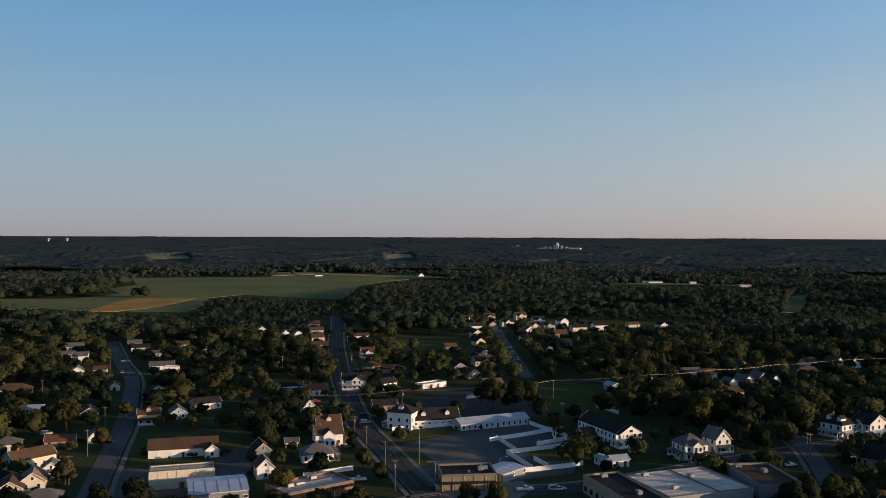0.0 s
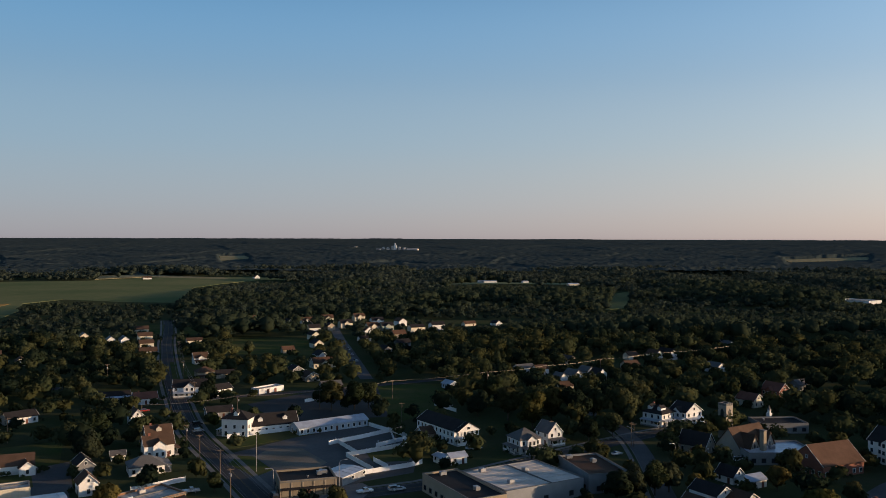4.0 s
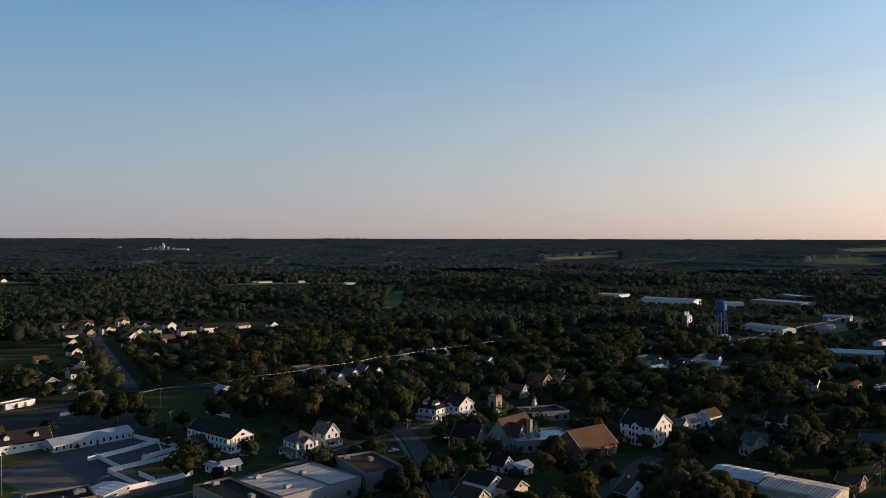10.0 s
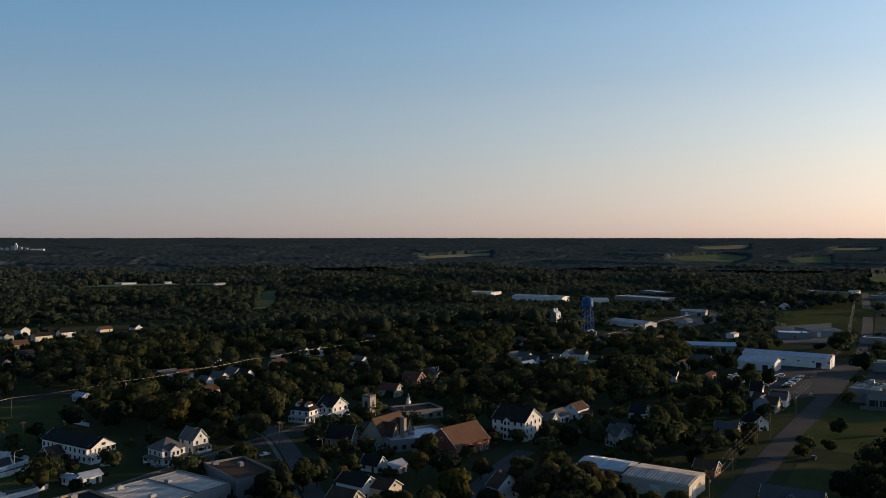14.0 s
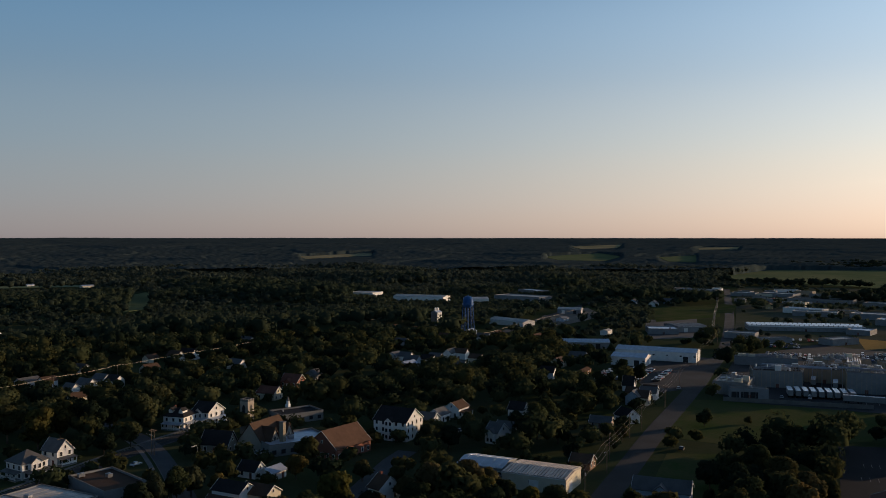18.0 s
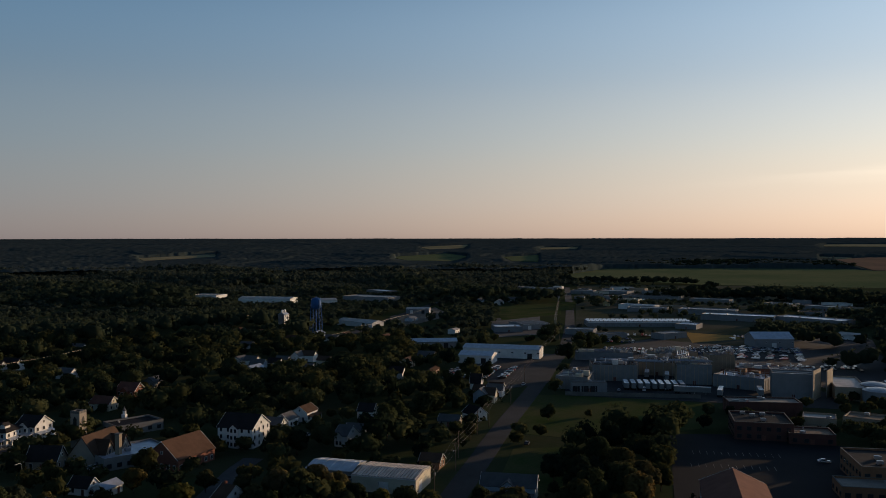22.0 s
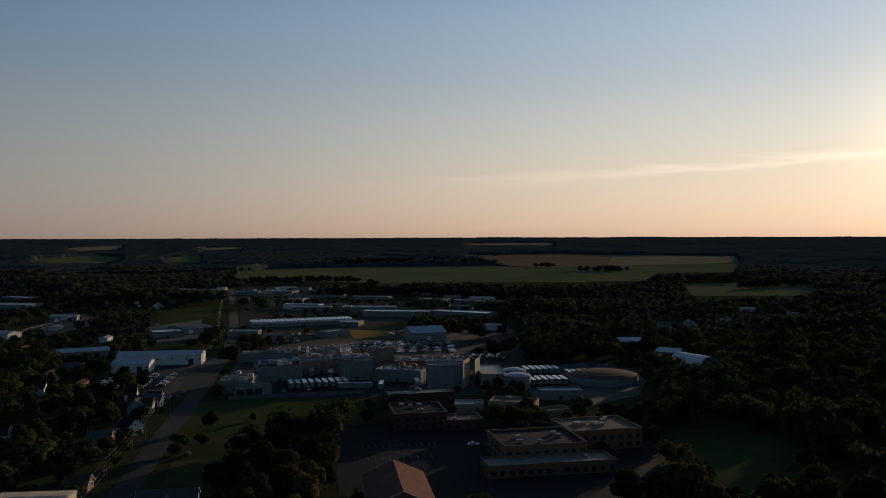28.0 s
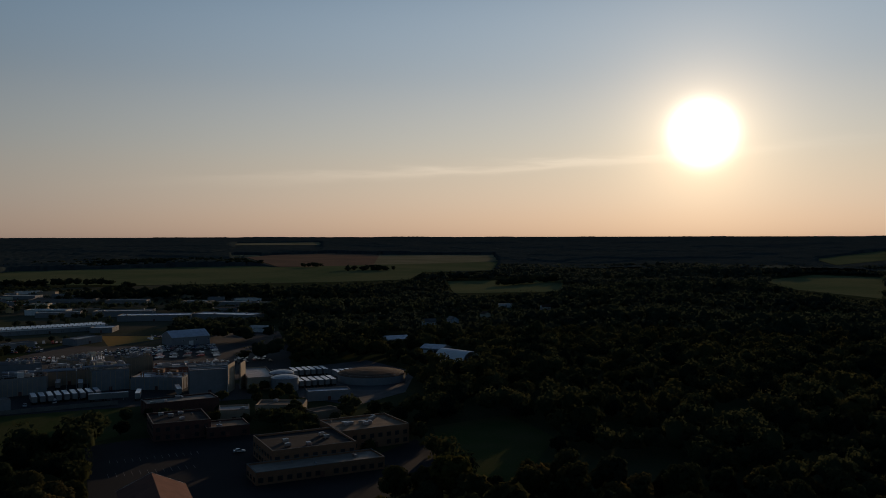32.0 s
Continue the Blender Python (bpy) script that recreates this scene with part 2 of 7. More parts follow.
for k, c in ROOFS.items():
    M["roof_" + k] = mat("roof_" + k, c, {"metal": 0.38, "white": 0.5, "grey": 0.55}.get(k, 0.8), tuple(v * 0.68 for v in c), 0.3, 0.8, metal=0.35 if k == "metal" else 0.0, bump=0.15, fine=2.2, per_object=0.12, spec={"metal": 0.5, "gravel": 0.4, "grey": 0.2}.get(k, 0.06))
M["roof_flat"] = mat("roof_flat", (0.24, 0.225, 0.205), 0.45, (0.15, 0.14, 0.13), 0.2, 0.8, bump=0.1, fine=1.5, per_object=0.15, spec=0.45)
M["rooflight"] = mat("rooflight_sheet", (0.8, 0.8, 0.8), 0.25, (0.68, 0.68, 0.68), 0.4, 0.7, spec=0.6)
M["trim"] = mat("trim_white", (0.78, 0.77, 0.74), 0.6, (0.66, 0.65, 0.62), 0.5, 0.7)
M["vinyl"] = mat("fence_vinyl", (0.82, 0.82, 0.82), 0.45, (0.72, 0.72, 0.71), 0.4, 0.7)
M["door"] = mat("door_paint", (0.16, 0.07, 0.05), 0.5, (0.11, 0.05, 0.04), 0.6, 0.7, per_object=0.4)
M["dark_metal"] = mat("dark_metal", (0.05, 0.052, 0.055), 0.5, metal=0.6)
M["steel"] = mat("steel", (0.42, 0.43, 0.44), 0.4, (0.3, 0.3, 0.31), 0.4, 0.7, metal=0.7)
M["wood_pole"] = mat("pole_timber", (0.19, 0.14, 0.1), 0.9, (0.11, 0.085, 0.06), 0.7, 0.8, bump=0.2)
M["brick_red"] = mat("brick_red", (0.28, 0.115, 0.08), 0.9, (0.19, 0.08, 0.06), 0.6, 0.8, fine=5)
M["tyre"] = mat("tyre", (0.02, 0.02, 0.02), 0.9)
M["tower_blue"] = mat("tower_blue", (0.03, 0.115, 0.31), 0.5, (0.024, 0.095, 0.25), 0.3, 0.7)
M["bark"] = mat("bark", (0.11, 0.085, 0.06), 0.95, (0.06, 0.048, 0.035), 1.0, 0.8, bump=0.4)
M["leaf_green"] = leaf_mat("leaf_green", (0.028, 0.042, 0.022), (0.078, 0.086, 0.04))
M["leaf_olive"] = leaf_mat("leaf_olive", (0.04, 0.047, 0.022), (0.112, 0.102, 0.044))
M["leaf_gold"] = leaf_mat("leaf_gold", (0.07, 0.066, 0.024), (0.155, 0.13, 0.045))
M["leaf_dark"] = leaf_mat("leaf_dark", (0.018, 0.03, 0.02), (0.044, 0.054, 0.031))
# Far and mid leaf colours are lifted and bluish: distance haze put in.
M["leaf_far_haze"] = leaf_mat("leaf_far_haze", (0.078, 0.106, 0.106), (0.12, 0.148, 0.138), clump=0.0, through_leaf=0.5)
M["leaf_mid_haze"] = leaf_mat("leaf_mid_haze", (0.048, 0.064, 0.052), (0.086, 0.102, 0.074), clump=0.08, through_leaf=0.45)
# Darker green for some stands of the woods, picked by noise.
M["leaf_wood_dark"] = leaf_mat("leaf_wood_dark", (0.03, 0.045, 0.036), (0.058, 0.072, 0.05), clump=0.1, through_leaf=0.45)
M["leaf_wood"] = leaf_mat("leaf_wood", (0.04, 0.056, 0.038), (0.088, 0.1, 0.06), clump=0.1, through_leaf=0.45)
M["wire"] = mat("wire", (0.25, 0.22, 0.19), 0.45, metal=0.5)
CARS = dict(white=(0.75, 0.75, 0.75), silver=(0.45, 0.46, 0.48), black=(0.025, 0.025, 0.028), red=(0.4, 0.04, 0.03), blue=(0.06, 0.1, 0.25), grey=(0.16, 0.165, 0.17))
for k, c in CARS.items():
    M["car_" + k] = mat("car_paint_" + k, c, 0.28, tuple(v * 0.9 for v in c), 0.5, 0.6, metal=0.2, spec=0.6)


def glass_mat():
    m = bpy.data.materials.new("window_glass")
    m.use_nodes = True
    b = m.node_tree.nodes["Principled BSDF"]
    b.inputs["Base Color"].default_value = (0.03, 0.035, 0.04, 1)
    b.inputs["Roughness"].default_value, b.inputs["Specular IOR Level"].default_value = 0.08, 0.8
    return m


M["glass"] = glass_mat()


# ---- building helpers ----
class Geo:
    """Gathers boxes, prisms and tubes into one mesh."""

    def __init__(self):
        self.v, self.f = [], []

    def poly(self, pts, faces):
        o = len(self.v)
        self.v += [tuple(p) for p in pts]
        self.f += [tuple(o + i for i in fc) for fc in faces]
        return self

    def box(self, x0, x1, y0, y1, z0, z1):
        return self.poly([(x, y, z) for z in (z0, z1) for y in (y0, y1) for x in (x0, x1)],
                         [(0, 2, 3, 1), (4, 5, 7, 6), (0, 1, 5, 4), (2, 6, 7, 3), (0, 4, 6, 2), (1, 3, 7, 5)])

    def bevel_box(self, x0, x1, y0, y1, z0, z1, b):
        """A box whose upright and top edges are cut back by b."""
        def ring(i, z):
            return [(x0 + i + b, y0 + i, z), (x1 - i - b, y0 + i, z), (x1 - i, y0 + i + b, z), (x1 - i, y1 - i - b, z),
                    (x1 - i - b, y1 - i, z), (x0 + i + b, y1 - i, z), (x0 + i, y1 - i - b, z), (x0 + i, y0 + i + b, z)]
        pts = ring(0, z0) + ring(0, z1 - b) + ring(b, z1)
        fc = [tuple(range(7, -1, -1)), tuple(range(16, 24))]
        for k in range(2):
            fc += [(8 * k + i, 8 * k + (i + 1) % 8, 8 * k + 8 + (i + 1) % 8, 8 * k + 8 + i) for i in range(8)]
        return self.poly(pts, fc)

    def slab(self, a, b, c, d, th):
        """A sheet with four corners (counter-clockwise from above), th thick downwards along its normal."""
        a, b, c, d = map(Vector, (a, b, c, d))
        nrm = (b - a).cross(d - a).normalized() * th
        top = [a, b, c, d]
        return self.poly(top + [p - nrm for p in top], [(0, 1, 2, 3), (7, 6, 5, 4), (0, 4, 5, 1), (1, 5, 6, 2), (2, 6, 7, 3), (3, 7, 4, 0)])

    def tube(self, p, q, r, r2=None, n=8, cap=True):
        p, q = Vector(p), Vector(q)
        r2 = r if r2 is None else r2
        ax = (q - p).normalized()
        u = ax.orthogonal().normalized()
        w = ax.cross(u)
        pts = []
        for c, rr in ((p, r), (q, r2)):
            pts += [c + (u * math.cos(2 * math.pi * i / n) + w * math.sin(2 * math.pi * i / n)) * rr for i in range(n)]
        fc = [(i, (i + 1) % n, n + (i + 1) % n, n + i) for i in range(n)]
        if cap:
            fc += [tuple(range(n - 1, -1, -1)), tuple(range(n, 2 * n))]
        return self.poly(pts, fc)

    def lathe(self, prof, n=20, x=0, y=0):
        """A body turned round the vertical at (x, y): prof gives radius and height from the bottom up."""
        pts, fc = [], []
        for r, z in prof:
            pts += [(x + r * math.cos(2 * math.pi * i / n), y + r * math.sin(2 * math.pi * i / n), z) for i in range(n)]
        for k in range(len(prof) - 1):
            fc += [(k * n + i, k * n + (i + 1) % n, (k + 1) * n + (i + 1) % n, (k + 1) * n + i) for i in range(n)]
        fc += [tuple(range(n - 1, -1, -1)), tuple(range((len(prof) - 1) * n, len(prof) * n))]
        return self.poly(pts, fc)

    def mesh(self, name, material, smooth=False):
        me = bpy.data.meshes.new(name)
        me.from_pydata(self.v, [], self.f)
        me.materials.append(material)
        if smooth:
            me.shade_smooth()
        me.update()
        return me


def part(name, shape, material, parent=None, label="", m=None, smooth=False):
    """One mesh object under a thing or a part. shape: a Geo or a ready mesh."""
    ob = new(name, shape.mesh(name, material, smooth) if isinstance(shape, Geo) else shape)
    if parent:
        ob.parent = parent
    if m is not None:
        ob.matrix_basis = m
    if label:
        tagged(ob, label)
    return ob


def thing(name, x, y, rot=0.0, z=0.0, label="", category="", group="", kind=""):
    ob = new(name)
    ob.matrix_basis = pose(x, y, z, 0, 0, rot)
    return tagged(ob, label, category, group, kind)


def structure(name, shape, material, label, category):
    return tagged(part(name, shape, material), label, category, kind="structure")


def arrays(name, verts, faces, material, smooth=False):
    me = bpy.data.meshes.new(name)
    me.from_pydata(verts, [], faces)
    me.materials.append(material)
    if smooth:
        me.shade_smooth()
    me.update()
    return me


# ---- ground ----
RISE_FROM, RISE_TO = 1500.0, 4800.0


def ground_z(r):
    return 74.5 * ((np.maximum(r, RISE_FROM) - RISE_FROM) / (RISE_TO - RISE_FROM)) ** 1.5


def make_ground():
    radii = [0, 60, 150, 300, 500, 800, 1100, 1500] + [1500 + 100 * k for k in range(1, 35)]
    n = 96
    verts, faces = [(0, 0, 0)], []
    for r in radii[1:]:
        verts += [(r * math.cos(2 * math.pi * i / n), r * math.sin(2 * math.pi * i / n), float(ground_z(r))) for i in range(n)]
    faces += [(0, 1 + i, 1 + (i + 1) % n) for i in range(n)]
    for k in range(len(radii) - 2):
        a, b = 1 + k * n, 1 + (k + 1) * n
        faces += [(a + i, b + i, b + (i + 1) % n, a + (i + 1) % n) for i in range(n)]
    return tagged(new("ground", arrays("ground", verts, faces, M["grass"], True)), "dark grassy ground of a small flat town", "ground", kind="structure")


make_ground()
CLEAR = []  # open ground that stays free of trees: (x0, y0, x1, y1, half width) capsules
VIEW = []  # things that stand in open surroundings: (x, y, half width, height)
BUILT = []  # footprints of buildings: (x, y, radius)


def offset_line(pts, off):
    """The polyline pts moved sideways by off (to its left)."""
    p = [Vector((*q[:2], 0)) for q in pts]
    res = []
    for i, c in enumerate(p):
        d = Vector((0, 0, 0))
        if i:
            d += (c - p[i - 1]).normalized()
        if i < len(p) - 1:
            d += (p[i + 1] - c).normalized()
        d.normalize()
        res.append(c + Vector((-d.y, d.x, 0)) * off)
    return res


def strip(pts, width, z0, z1, off=0.0):
    g = Geo()
    a, b = offset_line(pts, off - width / 2), offset_line(pts, off + width / 2)
    n = len(pts)
    v = [(p.x, p.y, z0) for p in a] + [(p.x, p.y, z0) for p in b] + [(p.x, p.y, z1) for p in a] + [(p.x, p.y, z1) for p in b]
    f = []
    for i in range(n - 1):
        f += [(2 * n + i, 2 * n + i + 1, 3 * n + i + 1, 3 * n + i), (i, i + 1, 2 * n + i + 1, 2 * n + i), (3 * n + i, 3 * n + i + 1, n + i + 1, n + i)]
    f += [(0, 2 * n, 3 * n, n), (n - 1, 2 * n - 1, 4 * n - 1, 3 * n - 1)]
    return g.poly(v, f)


def smooth_line(pts, step=14.0):
    """Points along a Catmull-Rom curve through pts."""
    p = [Vector(q) for q in pts]
    p = [p[0] * 2 - p[1]] + p + [p[-1] * 2 - p[-2]]
    res = []
    for i in range(1, len(p) - 2):
        k = max(1, int((p[i + 1] - p[i]).length / step))
        for j in range(k):
            t = j / k
            res.append(0.5 * (2 * p[i] + (p[i + 1] - p[i - 1]) * t + (2 * p[i - 1] - 5 * p[i] + 4 * p[i + 1] - p[i + 2]) * t * t + (3 * p[i] - p[i - 1] - 3 * p[i + 1] + p[i + 2]) * t ** 3))
    res.append(p[-2])
    return res


ROAD_Z = [0.05]


def road(pts, width, label, centre=True, walks=(), material="asphalt", margin=4.0):
    """A carriageway along a curve, with its painted lines, kerbs and footways (walks: the sides, 1 or -1, that have one)."""
    line = smooth_line(pts)
    ROAD_Z[0] += 0.004
    z = ROAD_Z[0]
    r = structure("road", strip(line, width, 0, z), M[material], label, "road")
    if centre:
        for off in (-0.16, 0.16):
            part("centre_line", strip(line, 0.14, z - 0.02, z + 0.012, off), M["paint_worn_yellow"], r)
        for off in (-1, 1):
            part("edge_line", strip(line, 0.14, z - 0.02, z + 0.012, off * (width / 2 - 0.9)), M["paint_worn"], r)
    for side in walks:
        k = structure("kerb", strip(line, 0.18, 0, 0.13, side * (width / 2 + 0.1)), M["concrete"], "pale concrete kerb beside the street", "kerb")
        structure("pavement", strip(line, 1.7, 0, 0.1, side * (width / 2 + 2.2)), M["concrete"], "pale concrete footway along the street", "pavement")
    for a, b in zip(line, line[1:]):
        CLEAR.append((a.x, a.y, b.x, b.y, width / 2 + margin))
    return line


def lot(pts, label, material="asphalt", z=0.035, category="pavement", clear=True, name="pavement"):
    """A flat area with any outline, as a thin slab on the ground."""
    ROAD_Z[0] += 0.0005
    z += ROAD_Z[0] - 0.05
    n = len(pts)
    ob = structure(name, Geo().poly([(x, y, float(ground_z(math.hypot(x, y)))) for x, y in pts] + [(x, y, z + float(ground_z(math.hypot(x, y)))) for x, y in pts],
                                    [tuple(range(n, 2 * n))] + [(i, (i + 1) % n, n + (i + 1) % n, n + i) for i in range(n)]), M[material], label, category)
    if clear == "sparse":
        SPARSE.append(np.array(pts, float))
    elif clear:
        OPEN.append(np.array(pts, float))
    return ob


SPARSE = []  # outlines of areas with few, low trees
OPEN = []  # outlines of open areas with no trees


def inside(poly, X, Y):
    """Which of the points X, Y lie in the outline poly."""
    res = np.zeros(X.shape, bool)
    n = len(poly)
    for i in range(n):
        x0, y0 = poly[i]
        x1, y1 = poly[(i + 1) % n]
        if y0 != y1:
            res ^= ((y0 > Y) != (y1 > Y)) & (X < (x1 - x0) * (Y - y0) / (y1 - y0) + x0)
    return res


# ---- kinds of buildings ----
SHARED = {}
HOMES = []
WORKS = (0, 1, 2, 3, 3, 4, 4, 5, 6)


def shared(key, make):
    if key not in SHARED:
        SHARED[key] = make()
    return SHARED[key]


def window_mesh(w, h, whole=False, frame_mat="trim"):
    def make():
        t, pts = 0.13, []
        for y in (-0.08, 0.04):
            for a, b in ((w / 2 + t, h / 2 + t), (w / 2, h / 2)):
                pts += [(-a, y, -b), (a, y, -b), (a, y, b), (-a, y, b)]
        f = []
        for i in range(4):
            j = (i + 1) % 4
            f += [(i, j, 4 + j, 4 + i), (8 + j, 8 + i, 12 + i, 12 + j), (i, 8 + i, 8 + j, j), (4 + j, 12 + j, 12 + i, 4 + i)]
        g = Geo().poly(pts, f)
        if whole:
            g.f.append((12, 13, 14, 15))
        me = g.mesh("window", M[frame_mat])
        if whole:
            me.materials.append(M["glass"])
            me.polygons[len(g.f) - 1].material_index = 1
        return me
    return shared(("window", w, h, whole, frame_mat), make)


def pane_mesh(w, h):
    return shared(("pane", w, h), lambda: Geo().box(-w / 2, w / 2, -0.02, 0.02, -h / 2, h / 2).mesh("pane", M["glass"]))


def add_window(parent, x, y, z, turn, w=1.0, h=1.5, whole=False, frame_mat="trim"):
    """A window on a wall that can be seen from the open side of the town; small far ones are one mesh."""
    m = pose(x, y, z, 0, 0, turn)
    at = parent.matrix_basis @ m
    out = at.to_3x3() @ Vector((0, -1, 0))
    if out.dot(Vector((5, 5, 0)) - at.translation) < -20:
        return None
    win = part("window", window_mesh(w, h, whole, frame_mat), None, parent, "", m)
    if not whole:
        part("pane", pane_mesh(w, h), None, win)
    return win


def add_door(parent, x, y, turn, w=1.0, h=2.1, z=0.0, material="door"):
    d = part("door", shared(("door", w, h, material), lambda: Geo().box(-w / 2, w / 2, -0.06, 0.04, 0, h).box(-w * 0.36, w * 0.36, -0.09, -0.06, h * 0.55, h * 0.9).box(
        -w * 0.36, w * 0.36, -0.09, -0.06, h * 0.1, h * 0.45).mesh("door", M[material])), None, parent, "", pose(x, y, z, 0, 0, turn))
    return d


def gable_roof(g, w, d, h, rise, over=0.45, th=0.2, x0=None, x1=None):
    """Two slabs that meet at a ridge along x; the eaves stand at the height h."""
    x0 = -w / 2 - over if x0 is None else x0
    x1 = w / 2 + over if x1 is None else x1
    k = rise / (d / 2)
    e = d / 2 + over
    ze = h - over * k + th
    zr = h + rise + th
    g.slab((x0, -e, ze), (x1, -e, ze), (x1, 0, zr), (x0, 0, zr), th)
    g.slab((x1, e, ze), (x0, e, ze), (x0, 0, zr), (x1, 0, zr), th)


def gable_body(g, w, d, h, rise, x0=None, x1=None):
    x0 = -w / 2 if x0 is None else x0
    x1 = w / 2 if x1 is None else x1
    g.poly([(x, y, z) for x in (x0, x1) for y, z in ((-d / 2, 0), (d / 2, 0), (d / 2, h), (0, h + rise), (-d / 2, h))],
           [(0, 4, 3, 2, 1), (5, 6, 7, 8, 9), (0, 5, 9, 4), (1, 2, 7, 6), (4, 9, 8, 3), (2, 3, 8, 7), (0, 1, 6, 5)])


def hip_roof(g, w, d, h, rise, over=0.5, th=0.2):
    ex, ey = w / 2 + over, d / 2 + over
    r = max(w / 2 - d / 2, 0.3)
    k = rise / (d / 2)
    z0, z1 = h - over * k * 0.5 + th, h + rise + th
    g.poly([(-ex, -ey, z0), (ex, -ey, z0), (ex, ey, z0), (-ex, ey, z0), (-r, 0, z1), (r, 0, z1),
            (-ex, -ey, z0 - th), (ex, -ey, z0 - th), (ex, ey, z0 - th), (-ex, ey, z0 - th)],
           [(0, 1, 5, 4), (1, 2, 5), (2, 3, 4, 5), (3, 0, 4), (0, 6, 7, 1), (1, 7, 8, 2), (2, 8, 9, 3), (3, 9, 6, 0), (6, 9, 8, 7)])


def house(x, y, rot, w, d, h, rise, wall, roof, hip=False, porch="", dormer=0, chimney=0, far=False, label="", cross=0.0, screen=1.0, portico=False):
    """A dwelling with its ridge along local x. porch: the sides with a porch (f: -y, b: +y, l: -x, r: +x). cross: width of a cross gable on the front."""
    storeys = max(1, int(h / 2.6))
    kind = ("two-storey" if storeys > 1 else "single-storey")
    ob = thing("house", x, y, rot, 0, label or f"{kind} {wall} house with a {'hipped' if hip else 'gabled'} {roof} roof among trees", "house")
    BUILT.append((x, y, 0.55 * math.hypot(w, d)))
    VIEW.append((x, y, 0.4 * max(w, d), (h + rise * 0.5) * screen))
    HOMES.append((x, y, rot, w, d))
    body, top = Geo(), Geo()
    if hip:
        body.box(-w / 2, w / 2, -d / 2, d / 2, 0, h)
        hip_roof(top, w, d, h, rise)
    else:
        gable_body(body, w, d, h, rise)
        gable_roof(top, w, d, h, rise)
    if cross:
        k = rise / (d / 2)
        cr = min(rise * 0.92, cross / 2 * max(k, 0.8))
        depth = d / 2 + 1.2
        o = len(body.v)
        gable_body(body, depth, cross, h, cr, 0, depth)
        body.v[o:] = [(-yy, -xx, zz) for xx, yy, zz in body.v[o:]]
        o = len(top.v)
        gable_roof(top, depth, cross, h, cr, 0.35, 0.2, 0, depth + 0.4)
        top.v[o:] = [(-yy, -xx, zz) for xx, yy, zz in top.v[o:]]
    part("wall", body, M["wall_" + wall], ob)
    part("roof", top, M["roof_" + roof], ob)
    # boards along the gable edges and eaves
    if not hip and not far:
        k = rise / (d / 2)
        for s in (-1, 1):
            xx = s * (w / 2 + 0.47)
            tr = Geo()
            for q in (-1, 1):
                a, b = Vector((xx, q * (d / 2 + 0.45), h - 0.45 * k + 0.02)), Vector((xx, 0, h + rise + 0.02))
                up = Vector((0, 0, 0.24))
                tr.poly([a, b, b + up, a + up, a + Vector((-s * 0.08, 0, 0)), b + Vector((-s * 0.08, 0, 0)), b + up + Vector((-s * 0.08, 0, 0)), a + up + Vector((-s * 0.08, 0, 0))],
                        [(0, 1, 2, 3), (7, 6, 5, 4), (0, 4, 5, 1), (3, 2, 6, 7)])
            part("bargeboard", tr, M["trim"], ob)
    ww, wh = (1.05, 1.5) if not far else (1.3, 1.5)
    step = 2.7 if not far else 4.2
    for s in range(storeys):
        z = 1.55 + s * 2.75
        n = max(1, int((w - 1.2) / step))
        for i in range(n):
            xx = -w / 2 + w * (i + 0.5) / n
            for q in (-1, 1):
                if s == 0 and q == -1 and i == n // 2 and n > 1:
                    continue
                if cross and q == -1 and abs(xx) < cross / 2 + 0.6:
                    continue
                add_window(ob, xx, q * (d / 2 + 0.03), z, 0 if q < 0 else 180, ww, wh, far)
        n = max(1, int((d - 1.2) / step))
        for i in range(n):
            yy = -d / 2 + d * (i + 0.5) / n
            for q in (-1, 1):
                add_window(ob, q * (w / 2 + 0.03), yy, z, 90 * q, ww, wh, far)
        if cross:
            add_window(ob, -cross * 0.22, -d / 2 - 1.23, z, 0, ww, wh, far)
            add_window(ob, cross * 0.22, -d / 2 - 1.23, z, 0, ww, wh, far)
    if not hip and rise > 2.3 and not far:
        for q in (-1, 1):
            add_window(ob, q * (w / 2 + 0.03), 0, h + rise * 0.33, 90 * q, 0.8, 1.0)
    add_door(ob, (-w / 2 + w * (max(1, int((w - 1.2) / step)) // 2 + 0.5) / max(1, int((w - 1.2) / step))) if not cross else cross * 0.5 + 0.9, -d / 2 - 0.03, 0)
    if portico:
        two_level_portico(ob, w, d, h, rise, roof)
    for side in porch:
        length = (w if side in "fb" else d) * 0.92
        turn = {"f": 0, "b": 180, "l": 270, "r": 90}[side]
        reach = d / 2 if side in "fb" else w / 2
        deep = 2.4 + (1.2 if cross and side == "f" else 0)
        p = part("porch", Geo().box(-length / 2, length / 2, -deep, -0.02, 0, 0.45), M["wall_grey"], ob, "", pose(0, 0, 0, 0, 0, turn) @ pose(0, -reach, 0))
        part("porch_roof", Geo().slab((-length / 2 - 0.3, -deep - 0.3, 2.75), (length / 2 + 0.3, -deep - 0.3, 2.75), (length / 2 + 0.3, -0.04, 3.25), (-length / 2 - 0.3, -0.04, 3.25), 0.16), M["roof_metal" if roof in ("dark", "metal") else "roof_" + roof], p)
        n = max(2, int(length / 2.6) + 1)
        for i in range(n):
            part("post", shared("porch_post", lambda: Geo().box(-0.09, 0.09, -0.09, 0.09, 0.45, 2.62).mesh("post", M["trim"])), None, p, "", pose(-length / 2 + 0.15 + (length - 0.3) * i / (n - 1), -deep + 0.15, 0))
